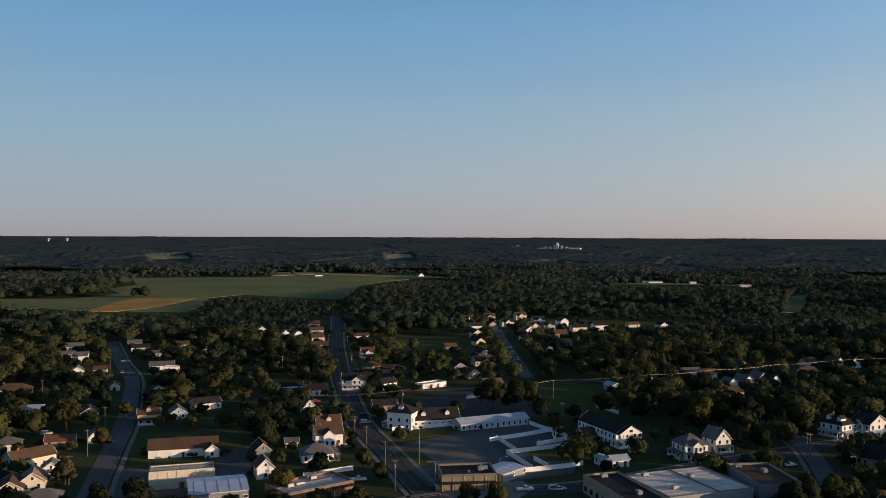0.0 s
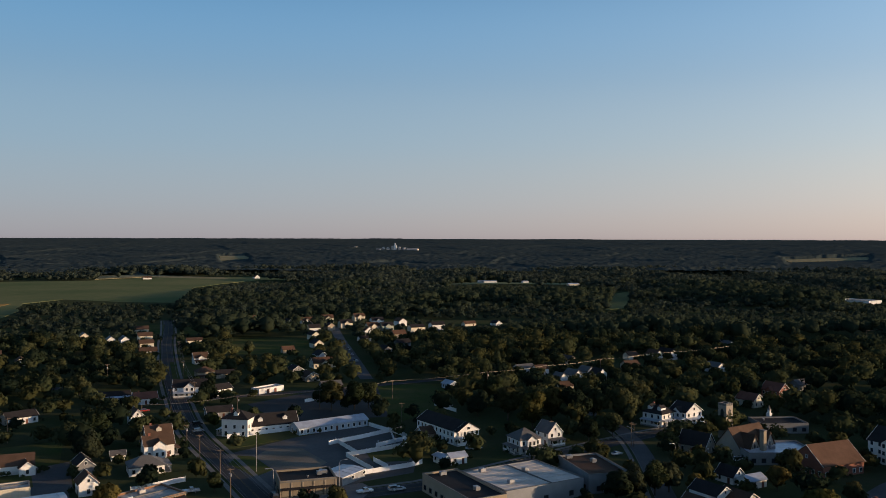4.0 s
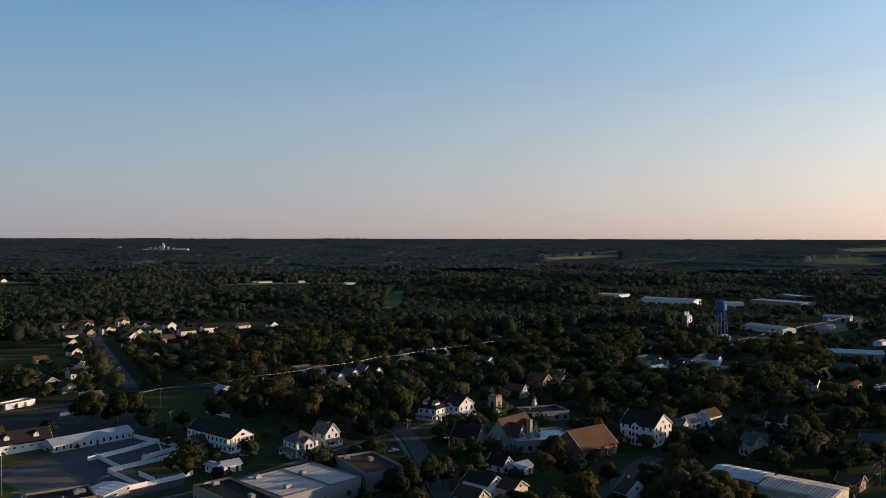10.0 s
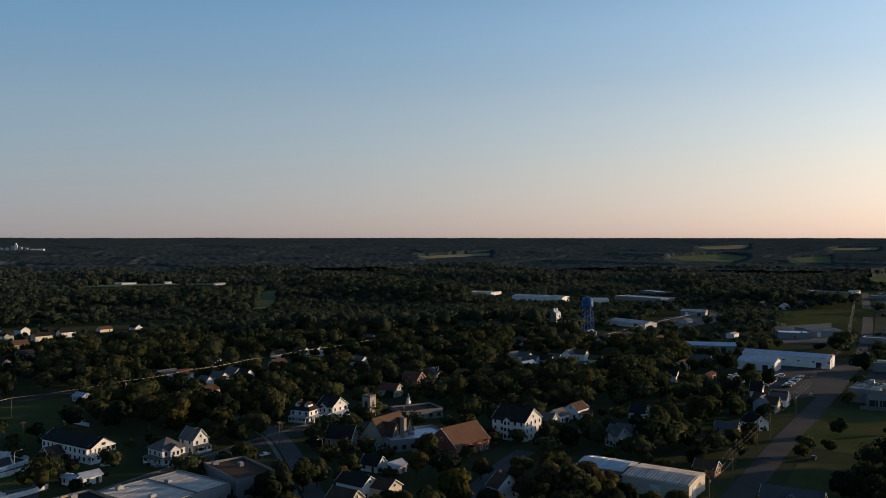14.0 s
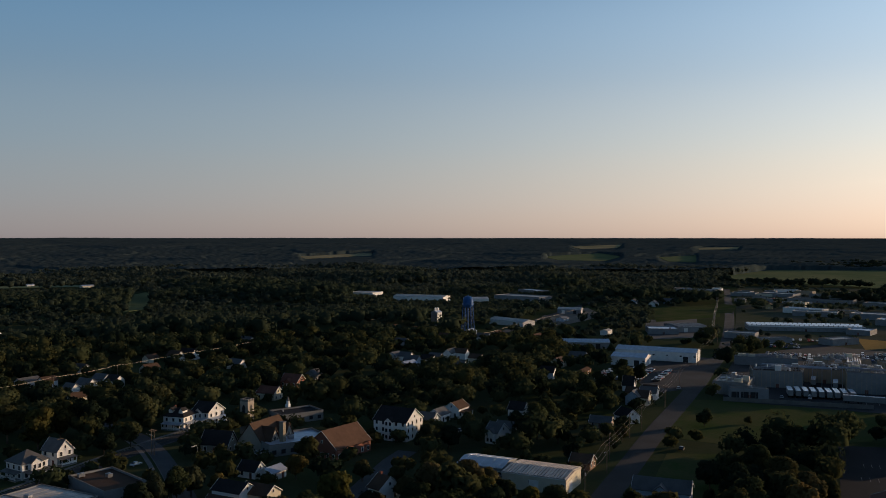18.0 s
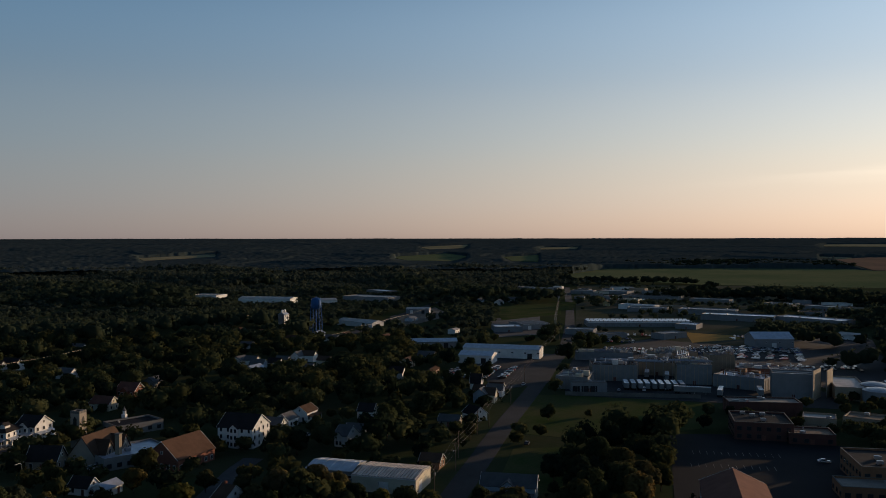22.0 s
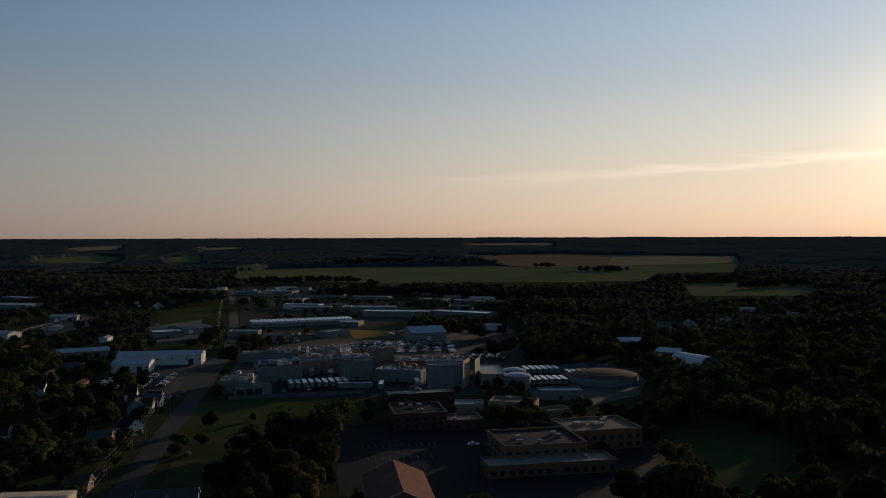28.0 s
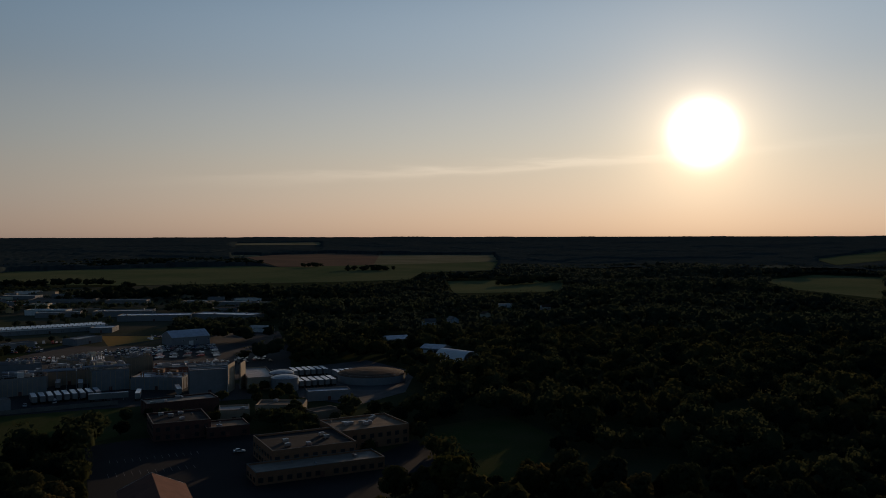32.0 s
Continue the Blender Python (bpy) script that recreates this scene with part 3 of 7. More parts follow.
        part("railing", Geo().box(-length / 2, length / 2, -deep + 0.1, -deep + 0.17, 1.25, 1.35).box(-length / 2, length / 2, -deep + 0.12, -deep + 0.15, 0.6, 1.2), M["trim"], p)
    for i in range(dormer):
        xx = (i + 0.5) / dormer * w - w / 2
        k = rise / (d / 2)
        dz = h + rise * 0.3
        g, rg = Geo(), Geo()
        yf = -d / 2 + rise * 0.3 / k
        for gg, fn, o in ((g, gable_body, 0), (rg, gable_roof, 0.3)):
            if o:
                gable_roof(gg, 2, 2.0, dz + 1.5, 0.95, 0.25, 0.14, 0, -yf + 0.3)
            else:
                gable_body(gg, 2, 2.0, dz + 1.5, 0.95, 0.2, -yf)
        for gg in (g, rg):
            gg.v = [(xx - yy, -px, pz if pz > 0.1 else dz - 0.2) for px, yy, pz in gg.v]
        dm = part("dormer", g, M["wall_" + wall], ob)
        part("dormer_roof", rg, M["roof_" + roof], dm)
        win = part("window", window_mesh(0.8, 1.1), None, dm, "", pose(xx, yf - 0.03, dz + 0.95))
    for i in range(chimney):
        cx = (-0.28 + 0.5 * i) * w
        zt = h + rise + 0.9
        part("chimney", Geo().box(cx - 0.4, cx + 0.4, -0.35, 0.35, h, zt).box(cx - 0.48, cx + 0.48, -0.43, 0.43, zt - 0.25, zt - 0.08), M["brick_red"], ob, "red brick chimney")
    return ob


def two_level_portico(ob, w, d, h, rise, roof):
    """A two-storey columned porch with a pediment before the gable end."""
    x0, x1 = w / 2 + 0.02, w / 2 + 2.6
    p = part("portico", Geo().box(x0, x1, -d / 2, d / 2, 0, 0.4).box(x0, x1, -d / 2, d / 2, 2.95, 3.15).box(x0, x1, -d / 2, d / 2, h - 0.35, h + 0.05), M["trim"], ob, "white two-storey columned portico")
    g = Geo()
    gable_body(g, 1, d, 0.05, rise * 0.95, x1 - 0.3, x1 - 0.05)
    g.v = [(a, b, c + h + 0.06) for a, b, c in g.v]
    part("pediment", g, M["trim"], p)
    g = Geo()
    gable_roof(g, w, d, h + 0.08, rise, 0.45, 0.2, w / 2 + 0.5, x1 + 0.35)
    part("portico_roof", g, M["roof_" + roof], p)
    col = shared(("portico_column", h), lambda: Geo().lathe([(0.24, 0.4), (0.2, 0.7), (0.17, 2.94)], 8).lathe([(0.22, 3.16), (0.17, 3.4), (0.15, h - 0.36)], 8).mesh("column", M["trim"]))
    for i in range(6):
        part("column", col, None, p, "", pose(x1 - 0.25, -d / 2 + 0.3 + (d - 0.6) * i / 5, 0))
    for z in (0.4, 3.15):
        part("railing", Geo().box(x1 - 0.28, x1 - 0.22, -d / 2 + 0.3, d / 2 - 0.3, z + 0.85, z + 0.95).box(x1 - 0.27, x1 - 0.23, -d / 2 + 0.3, d / 2 - 0.3, z + 0.15, z + 0.75), M["trim"], p)
    win = part("window", window_mesh(1.6, 1.0), None, p, "", pose(x1 - 0.02, 0, h + 0.95, 0, 0, 90))
    part("pane", pane_mesh(1.6, 1.0), None, win)


def roof_unit_mesh(kind):
    def make():
        g = Geo()
        if kind == 0:
            g.bevel_box(-1.1, 1.1, -0.8, 0.8, 0.25, 1.3, 0.06).box(-0.9, -0.7, -0.7, 0.7, 0, 0.25).box(0.7, 0.9, -0.7, 0.7, 0, 0.25)
            g.lathe([(0.5, 1.3), (0.5, 1.42), (0.1, 1.44)], 12)
        elif kind == 1:
            g.lathe([(0.22, 0), (0.22, 0.5), (0.42, 0.55), (0.42, 0.75), (0.05, 0.9)], 12)
        elif kind == 2:
            g.box(-1.6, 1.6, -0.45, 0.45, 0.2, 0.8).box(-1.4, -1.2, -0.4, 0.4, 0, 0.2).box(1.2, 1.4, -0.4, 0.4, 0, 0.2)
        elif kind == 3:
            g.bevel_box(-2.6, 2.6, -1.2, 1.2, 0.4, 2.4, 0.1).box(-2.3, -2.0, -1.1, 1.1, 0, 0.4).box(2.0, 2.3, -1.1, 1.1, 0, 0.4)
            for a in (-1.5, 0, 1.5):
                g.lathe([(0.6, 2.4), (0.6, 2.65), (0.12, 2.7)], 10, a, 0)
        elif kind == 4:
            g.tube((-3.2, 0, 0.9), (2.2, 0, 0.9), 0.4, n=10).tube((2.2, 0, 0.9), (2.2, 2.4, 0.9), 0.4, n=10).tube((2.2, 2.4, 0.9), (2.2, 2.4, 0), 0.4, n=10).box(-2.2, -1.9, -0.5, 0.5, 0, 0.5).box(0.5, 0.8, -0.5, 0.5, 0, 0.5)
        elif kind == 5:
            g.tube((0, 0, 0), (0, 0, 3.4), 0.35, n=10).tube((0, 0, 3.4), (0, 0, 3.6), 0.55, n=10)
        else:
            for a in (-1.8, 0, 1.8):
                for b in (-1.2, 1.2):
                    g.box(a - 0.08, a + 0.08, b - 0.08, b + 0.08, 0, 2.8)
            g.box(-2.2, 2.2, -1.4, 1.4, 2.8, 3.0).bevel_box(-1.6, 1.6, -1.1, 1.1, 3.0, 4.2, 0.1)
        return g.mesh("rooftop_unit", M["steel"])
    return shared(("unit", kind), make)


def shop_front(ob, w, d, h, awning):
    """Large panes, piers, a sloping awning and a cornice along a shop's street side."""
    n = max(2, int((w - 1) / 3.4))
    for i in range(n):
        a = -w / 2 + w * (i + 0.5) / n
        if i != n // 2:
            add_window(ob, a, -d / 2 - 0.03, 1.45, 0, w / n - 1.1, 1.9, True, "dark_metal")
    for i in range(n + 1):
        a = -w / 2 + 0.2 + (w - 0.4) * i / n
        part("pier", Geo().bevel_box(a - 0.2, a + 0.2, -d / 2 - 0.16, -d / 2 - 0.004, 0, h - 0.6, 0.02), M["wall_tan"], ob)
    y = -d / 2 - 0.17
    part("awning", Geo().slab((-w / 2 + 0.4, y, 3.3), (w / 2 - 0.4, y, 3.3), (w / 2 - 0.4, y - 1.3, 2.75), (-w / 2 + 0.4, y - 1.3, 2.75), 0.06), M["roof_" + awning], ob)
    part("cornice", Geo().box(-w / 2 - 0.1, w / 2 + 0.1, -d / 2 - 0.3, -d / 2 - 0.004, h - 0.55, h - 0.2), M["concrete"], ob)


def wall_ribs(w, d, h, gap):
    """Upright cladding ribs and a low plinth round a hall."""
    g = Geo()
    for length, reach, turned in ((w, d / 2, 0), (d, w / 2, 1)):
        n = max(2, int(length / gap))
        for i in range(n + 1):
            a = -length / 2 + length * i / n
            for s in (-1, 1):
                q = (a - 0.1, a + 0.1, min(s * (reach + 0.004), s * (reach + 0.14)), max(s * (reach + 0.004), s * (reach + 0.14)))
                g.box(*((q[2], q[3], q[0], q[1]) if turned else q), 0, h - 0.3)
    return g


def roof_works(ob, w, d, z, rnd):
    """What crowds a factory roof: pipe runs on sleepers, ducts, stacks, guard rails, walkways and small penthouses."""
    pipes, ducts, rails = Geo(), Geo(), Geo()
    for i in range(int(4 + w / 6)):
        y = rnd.uniform(-0.42, 0.42) * d
        a, b = sorted((rnd.uniform(-0.46, 0.46) * w, rnd.uniform(-0.46, 0.46) * w))
        if b - a < 3:
            b = a + 3
        r, up = rnd.choice((0.12, 0.18, 0.28, 0.4)), rnd.uniform(0.4, 1.8)
        pipes.tube((a, y, z + up), (b, y, z + up), r, n=6)
        for x in (a + 0.4, (a + b) / 2, b - 0.4):
            pipes.box(x - 0.08, x + 0.08, y - 0.08, y + 0.08, z, z + up - r)
        if rnd.random() < 0.6:
            pipes.tube((b, y, z + up), (b, rnd.uniform(-0.4, 0.4) * d, z + up), r, n=6)
    for i in range(int(2 + w / 9)):
        x, y = rnd.uniform(-0.42, 0.42) * w, rnd.uniform(-0.4, 0.4) * d
        if rnd.random() < 0.5:
            s = rnd.uniform(0.8, 2.4)
            ducts.bevel_box(x - s, x + s, y - s * 0.7, y + s * 0.7, z + 0.2, z + rnd.uniform(1.2, 3.6), 0.08)
        else:
            r = rnd.uniform(0.25, 0.6)
            up = rnd.uniform(1.2, 3.4)
            ducts.lathe([(r, z), (r, z + up), (r * 1.4, z + up + 0.05), (0.05, z + up + 0.4)], 8, x, y)
    for s in (-1, 1):
        y = s * (d / 2 - 0.5)
        for i in range(int(w / 2.5) + 1):
            x = -w / 2 + 0.5 + (w - 1) * i / max(1, int(w / 2.5))
            rails.box(x - 0.04, x + 0.04, y - 0.04, y + 0.04, z, z + 1.6)
        rails.box(-w / 2 + 0.5, w / 2 - 0.5, y - 0.03, y + 0.03, z + 1.6, z + 1.68)
    tagged(part("pipework", pipes, M["steel"], ob), kind="stuff")
    tagged(part("ductwork", ducts, M["wall_" + rnd.choice(("tan", "cream", "white", "rust"))], ob), "sheet-metal ducts and vent stacks", kind="stuff")
    tagged(part("guard_rail", rails, M["steel"], ob), kind="stuff")
    tagged(part("cladding_rib", wall_ribs(w, d, z, 2.4), M["wall_" + rnd.choice(("grey", "metal", "tan"))], ob), kind="stuff")


def flat_building(x, y, rot, w, d, h, wall, roof, parapet=0.6, units=2, windows=3.5, label="", doors=1, plant=(0, 0, 1, 2), name="commercial_building", category="building", high=None, bays=0, seed=1, shop=""):
    """A flat-roofed building: walls with a parapet and coping, a roof sheet inside it, windows and roof units."""
    ob = thing(name, x, y, rot, 0, label or f"flat-roofed {wall} commercial building with a {roof} roof", category)
    BUILT.append((x, y, 0.5 * math.hypot(w, d)))
    for k in (-0.3, 0.3):
        BUILT.append((x + k * w * math.cos(radians(rot)), y + k * w * math.sin(radians(rot)), 0.3 * w))
    VIEW.append((x, y, 0.5 * max(w, d), h))
    t = 0.3
    g = Geo().box(-w / 2, w / 2, -d / 2, -d / 2 + t, 0, h).box(-w / 2, w / 2, d / 2 - t, d / 2, 0, h)
    g.box(-w / 2, -w / 2 + t, -d / 2 + t, d / 2 - t, 0, h).box(w / 2 - t, w / 2, -d / 2 + t, d / 2 - t, 0, h)
    part("wall", g, M["wall_" + wall], ob)
    part("roof", Geo().box(-w / 2 + t, w / 2 - t, -d / 2 + t, d / 2 - t, h - parapet - 0.3, h - parapet), M["roof_flat" if roof == "grey" else "roof_" + roof], ob)
    c = Geo()
    for a in (-1, 1):
        c.box(-w / 2 - 0.06, w / 2 + 0.06, a * (d / 2 - t / 2) - t / 2 - 0.06, a * (d / 2 - t / 2) + t / 2 + 0.06, h + 0.003, h + 0.12)
        c.box(a * (w / 2 - t / 2) - t / 2 - 0.06, a * (w / 2 - t / 2) + t / 2 + 0.06, -d / 2 + t + 0.07, d / 2 - t - 0.07, h + 0.003, h + 0.11)
    part("coping", c, M["concrete"], ob)
    rnd = random.Random(seed * 7 + int(w * 10))
    for i in range(units):
        part("rooftop_unit", roof_unit_mesh(rnd.choice(plant)), None, ob, "", pose(rnd.uniform(-0.4, 0.4) * w, rnd.uniform(-0.35, 0.35) * d, h - parapet, 0, 0, rnd.choice((0, 90, 25, 115)) if plant is WORKS else rnd.choice((0, 90))))
    if plant is WORKS:
        roof_works(ob, w, d, h - parapet, rnd)
    elif not windows and h > 4 and w > 12:
        tagged(part("cladding_rib", wall_ribs(w, d, h, 3.0), M["wall_" + wall], ob), kind="stuff")
    if windows:
        storeys = max(1, int((h - parapet) / 3.3))
        for s in range(storeys):
            z = 1.7 + s * 3.2
            for q, length, reach in ((0, w, d / 2), (1, d, w / 2), (2, w, d / 2), (3, d, w / 2)):
                n = max(1, min(14, int((length - 2) / windows)))
                for i in range(n):
                    if q == 0 and s == 0 and (shop or i == n // 2 or i < bays):
                        continue
                    along = -length / 2 + length * (i + 0.5) / n
                    c, s_ = math.cos(radians(90 * q)), math.sin(radians(90 * q))
                    add_window(ob, c * along + s_ * (reach + 0.03), s_ * along - c * (reach + 0.03), z, 90 * q, 1.5, 1.4, math.hypot(x, y) > 420, "dark_metal")
    if shop:
        shop_front(ob, w, d, h, shop)
    if roof == "white" and w > 20:
        for i in range(7):
            a = -w / 2 + w * (i + 1) / 8
            part("roof_seam", Geo().box(a - 0.09, a + 0.09, -d / 2 + t + 0.05, d / 2 - t - 0.05, h - parapet + 0.004, h - parapet + 0.07), M["roof_white"], ob)
        part("roof_ridge", Geo().box(-w / 2 + t + 0.05, w / 2 - t - 0.05, d * 0.08, d * 0.08 + 0.5, h - parapet + 0.004, h - parapet + 0.28), M["concrete"], ob)
    for i in range(bays):
        n = max(1, min(14, int((w - 2) / max(windows, 3.5))))
        add_door(ob, -w / 2 + w * (i + 0.5) / n, -d / 2 - 0.03, 0, 3.8, 3.6, 0, "dark_metal")
    for i in range(doors):
        add_door(ob, (i - (doors - 1) / 2) * 5.0, -d / 2 - 0.03, 0, 1.6, 2.2)
    return ob


def screen_wall(x, y, rot, w, h):
    """A tall free-standing panel wall with posts behind it and a cap."""
    ob = thing("screen_wall", x, y, rot, 0, "tall sunlit tan screen wall beside the cold store", "wall")
    n = 5
    for i in range(n):
        part("panel", shared(("screen_panel", w, h), lambda: Geo().bevel_box(-w / n / 2 + 0.02, w / n / 2 - 0.02, -0.12, 0.12, 0, h, 0.02).mesh("panel", M["wall_tan"])), None, ob, "", pose(-w / 2 + w * (i + 0.5) / n, 0, 0))
    for i in range(n + 1):
        part("post", shared(("screen_post", h), lambda: Geo().box(-0.15, 0.15, 0.13, 0.5, 0, h - 0.2).mesh("post", M["steel"])), None, ob, "", pose(-w / 2 + 0.2 + (w - 0.4) * i / n, 0, 0))
    part("cap", Geo().box(-w / 2, w / 2, -0.18, 0.18, h + 0.003, h + 0.15), M["concrete"], ob)
    BUILT.append((x, y, w / 2))
    return ob


def metal_shed(x, y, rot, w, d, h, rise, wall, roof, ribs=0, doors=2, label="", far=False, name="warehouse", rib=0.09):
    """A long metal-clad hall with a low gable, standing seams on the roof and roller doors."""
    ob = thing(name, x, y, rot, 0, label or f"long {wall} metal warehouse with a pale ribbed {roof} roof", "warehouse")
    for k in (-0.36, 0, 0.36):
        BUILT.append((x + k * w * math.cos(radians(rot)), y + k * w * math.sin(radians(rot)), 0.28 * w + d * 0.3))
    VIEW.append((x, y, 0.5 * max(w, d), h))
    b, r = Geo(), Geo()
    gable_body(b, w, d, h, rise)
    gable_roof(r, w, d, h, rise, 0.3, 0.15)
    part("wall", b, M["wall_" + wall], ob)
    rf = part("roof", r, M["roof_" + roof], ob)
    k = rise / (d / 2)
    e = d / 2 + 0.3
    n = ribs or max(4, int(w / 3))
    ridge = Geo()
    hgt = rib
    for q in (-1, 1):
        a, c = Vector((0, q * e, h - 0.3 * k + 0.15)), Vector((0, 0, h + rise + 0.15))
        ridge.poly([p + Vector((dx, 0, dz)) for p in (a, c) for dx in (-0.05 - rib, 0.05 + rib) for dz in (0, hgt)], [(0, 1, 5, 4), (2, 6, 7, 3), (1, 3, 7, 5), (0, 2, 3, 1)])
    rm = ridge.mesh("seam", M["roof_" + roof])
    for i in range(n):
        part("seam", rm, None, rf, "", pose(-w / 2 + w * (i + 0.5) / n, 0, 0))
    part("gutter", Geo().tube((-w / 2, -e - 0.02, h - 0.3 * k), (w / 2, -e - 0.02, h - 0.3 * k), 0.09, n=6), M["trim"], ob)
    for i in range(doors):
        add_door(ob, -w / 2 + w * (i + 0.5) / max(doors, 1), -d / 2 - 0.03, 0, 3.4, min(3.8, h - 0.5), 0, "dark_metal" if i % 2 else "trim")
    add_door(ob, w / 2 + 0.03, -d * 0.2, 90, 3.4, min(3.8, h - 0.5), 0, "trim")
    for i in range(0 if far else max(2, int(w / 9))):
        add_window(ob, -w / 2 + w * (i + 0.9) / max(2, int(w / 9)), -d / 2 - 0.03, h * 0.62, 0, 1.4, 0.9)
    return ob


# ---- trees ----
def lobes(rnd, height, spread):
    """Leafy masses that make up a crown: centre and three half axes."""
    base = height * rnd.uniform(0.12, 0.2)
    res = [(0, 0, base + (height - base) * 0.5, spread * 0.62, spread * 0.62, (height - base) * 0.42)]
    n = rnd.randint(7, 11)
    for i in range(n):
        a = 2 * math.pi * i / n + rnd.uniform(-0.3, 0.3)
        up = rnd.uniform(0.18, 0.86)
        r = spread * (0.62 if up < 0.6 else 0.36) * rnd.uniform(0.75, 1.1)
        s = spread * rnd.uniform(0.26, 0.42)
        res.append((r * math.cos(a), r * math.sin(a), base + (height - base) * up, s, s, s * rnd.uniform(0.7, 0.95)))
    return res


def leafy(name, verts, faces, soft, material):
    """A triangle mesh of leaf clumps whose shading follows the round crown rather than each single clump."""
    soft = soft / np.maximum(np.linalg.norm(soft, axis=1), 1e-6)[:, None]
    a, b, c = (verts[faces[:, i]] for i in range(3))
    wrong = (np.cross(b - a, c - a) * soft[faces[:, 0]]).sum(1) < 0
    faces = np.where(wrong[:, None], faces[:, ::-1], faces)
    me = bpy.data.meshes.new(name)
    me.vertices.add(len(verts))
    me.vertices.foreach_set("co", verts.astype(np.float32).ravel())
    me.loops.add(faces.size)
    me.loops.foreach_set("vertex_index", faces.astype(np.int32).ravel())
    me.polygons.add(len(faces))
    me.polygons.foreach_set("loop_start", np.arange(0, faces.size, 3, dtype=np.int32))
    me.polygons.foreach_set("loop_total", np.full(len(faces), 3, np.int32))
    me.materials.append(material)
    me.update(calc_edges=True)
    nrm = me.attributes.new("custom_normal", "FLOAT_VECTOR", "POINT")
    nrm.data.foreach_set("vector", soft.astype(np.float32).ravel())
    return me


def crown_mesh(seed, height, spread, leaves, leaf, material):
    rnd = random.Random(seed)
    rs = np.random.RandomState(seed)
    ls = lobes(rnd, height, spread)
    wts = np.array([l[3] * l[5] for l in ls])
    pick = rs.choice(len(ls), leaves, p=wts / wts.sum())
    L = np.array(ls)[pick]
    d = rs.normal(size=(leaves, 3))
    d /= np.linalg.norm(d, axis=1)[:, None]
    rad = rs.uniform(0.72, 1.08, (leaves, 1))
    c = L[:, :3] + d * L[:, 3:] * rad
    nrm = d + rs.normal(scale=0.55, size=(leaves, 3))
    nrm[:, 2] += 0.35
    nrm /= np.linalg.norm(nrm, axis=1)[:, None]
    u = np.cross(nrm, rs.normal(size=(leaves, 3)))
    u /= np.linalg.norm(u, axis=1)[:, None]
    v = np.cross(nrm, u)
    s = leaf * rs.uniform(0.6, 1.35, (leaves, 1))
    # each clump is a bent, pointed sheet
    pts = np.stack([c - u * s, c - v * s * 0.75 + nrm * s * 0.3, c + u * s, c + v * s * 0.8 + nrm * s * 0.25], 1).reshape(-1, 3)
    o = (np.arange(leaves) * 4)[:, None]
    f = np.concatenate([o + np.array([[0, 1, 2]]), o + np.array([[0, 2, 3]])], 1).reshape(-1, 3)
    # the shaded inside of the crown
    core_v, core_f = [], []
    for (x, y, z, a, b, h) in ls:
        bm = bmesh.new()
        bmesh.ops.create_icosphere(bm, subdivisions=1, radius=0.7)
        k = len(core_v)
        core_v += [(x + p.co.x * a * rnd.uniform(0.85, 1.1), y + p.co.y * b * rnd.uniform(0.85, 1.1), z + p.co.z * h) for p in bm.verts]
        core_f += [tuple(k + q.index for q in fc.verts) for fc in bm.faces]
        bm.free()
    core_v = np.array(core_v)
    faces = np.concatenate([f, np.array(core_f) + len(pts)])
    soft = np.repeat(d * 0.9 + nrm * 0.22, 4, axis=0)
    mid = np.repeat(L[:1, :3] * 0 + np.array([[0, 0, height * 0.6]]), len(core_v), axis=0)
    soft = np.concatenate([soft, core_v - mid])
    return leafy("crown", np.concatenate([pts, core_v]), faces, soft, material), ls


def trunk_mesh(seed, height, spread, ls):
    rnd = random.Random(seed + 99)
    g = Geo()
    r = height * 0.021
    top = height * 0.55
    g.tube((0, 0, 0), (0.1, 0, height * 0.28), r * 1.25, r, 7)
    g.tube((0.1, 0, height * 0.28), (0, 0.1, top), r, r * 0.5, 7)
    for l in ls[1:7]:
        g.tube((0.05, 0.03, height * rnd.uniform(0.2, 0.4)), (l[0] * 0.8, l[1] * 0.8, l[2]), r * 0.5, r * 0.15, 5)
    return g.mesh("trunk", M["bark"])


TREE_KINDS = []


def make_tree_kinds():
    spec = [(13, 6.2, "green"), (16, 7.2, "green"), (10, 5.0, "olive"), (12, 6.0, "olive"), (8, 4.2, "green"), (14, 6.8, "dark"), (18, 8.0, "olive"), (11, 5.6, "gold"), (9, 4.6, "dark"), (15, 6.4, "gold"), (17, 7.6, "green"), (6, 3.2, "olive")]
    for i, (h, s, k) in enumerate(spec):
        crown, ls = crown_mesh(40 + i, h, s, int(420 + 42 * s * s), 0.54, M["leaf_" + k])
        TREE_KINDS.append((h, s, k, trunk_mesh(40 + i, h, s, ls), crown))


make_tree_kinds()
NAMES = dict(green="broad green deciduous tree with a full crown", olive="olive-green deciduous tree lit by low sun", gold="deciduous tree with yellowing autumn leaves", dark="dark green shade tree with a dense crown")
TREES = []


def tree(x, y, kind, size=1.0, turn=0.0):
    h, s, k, trunk, crown = TREE_KINDS[kind]
    ob = thing("tree", x, y, turn, 0, NAMES[k], "tree")
    ob.scale = (size, size, size * (0.94 + 0.12 * ((turn * 0.37) % 1)))
    part("trunk", trunk, None, ob)
    part("crown", crown, None, ob)
    TREES.append((x, y, s * size))
    return ob


def free_spots(X, Y, gap):
    """Which points keep clear of streets, open ground and buildings."""
    ok = np.ones(X.shape, bool)
    for x0, y0, x1, y1, hw in CLEAR:
        dx, dy = x1 - x0, y1 - y0
        t = np.clip(((X - x0) * dx + (Y - y0) * dy) / max(dx * dx + dy * dy, 1e-6), 0, 1)
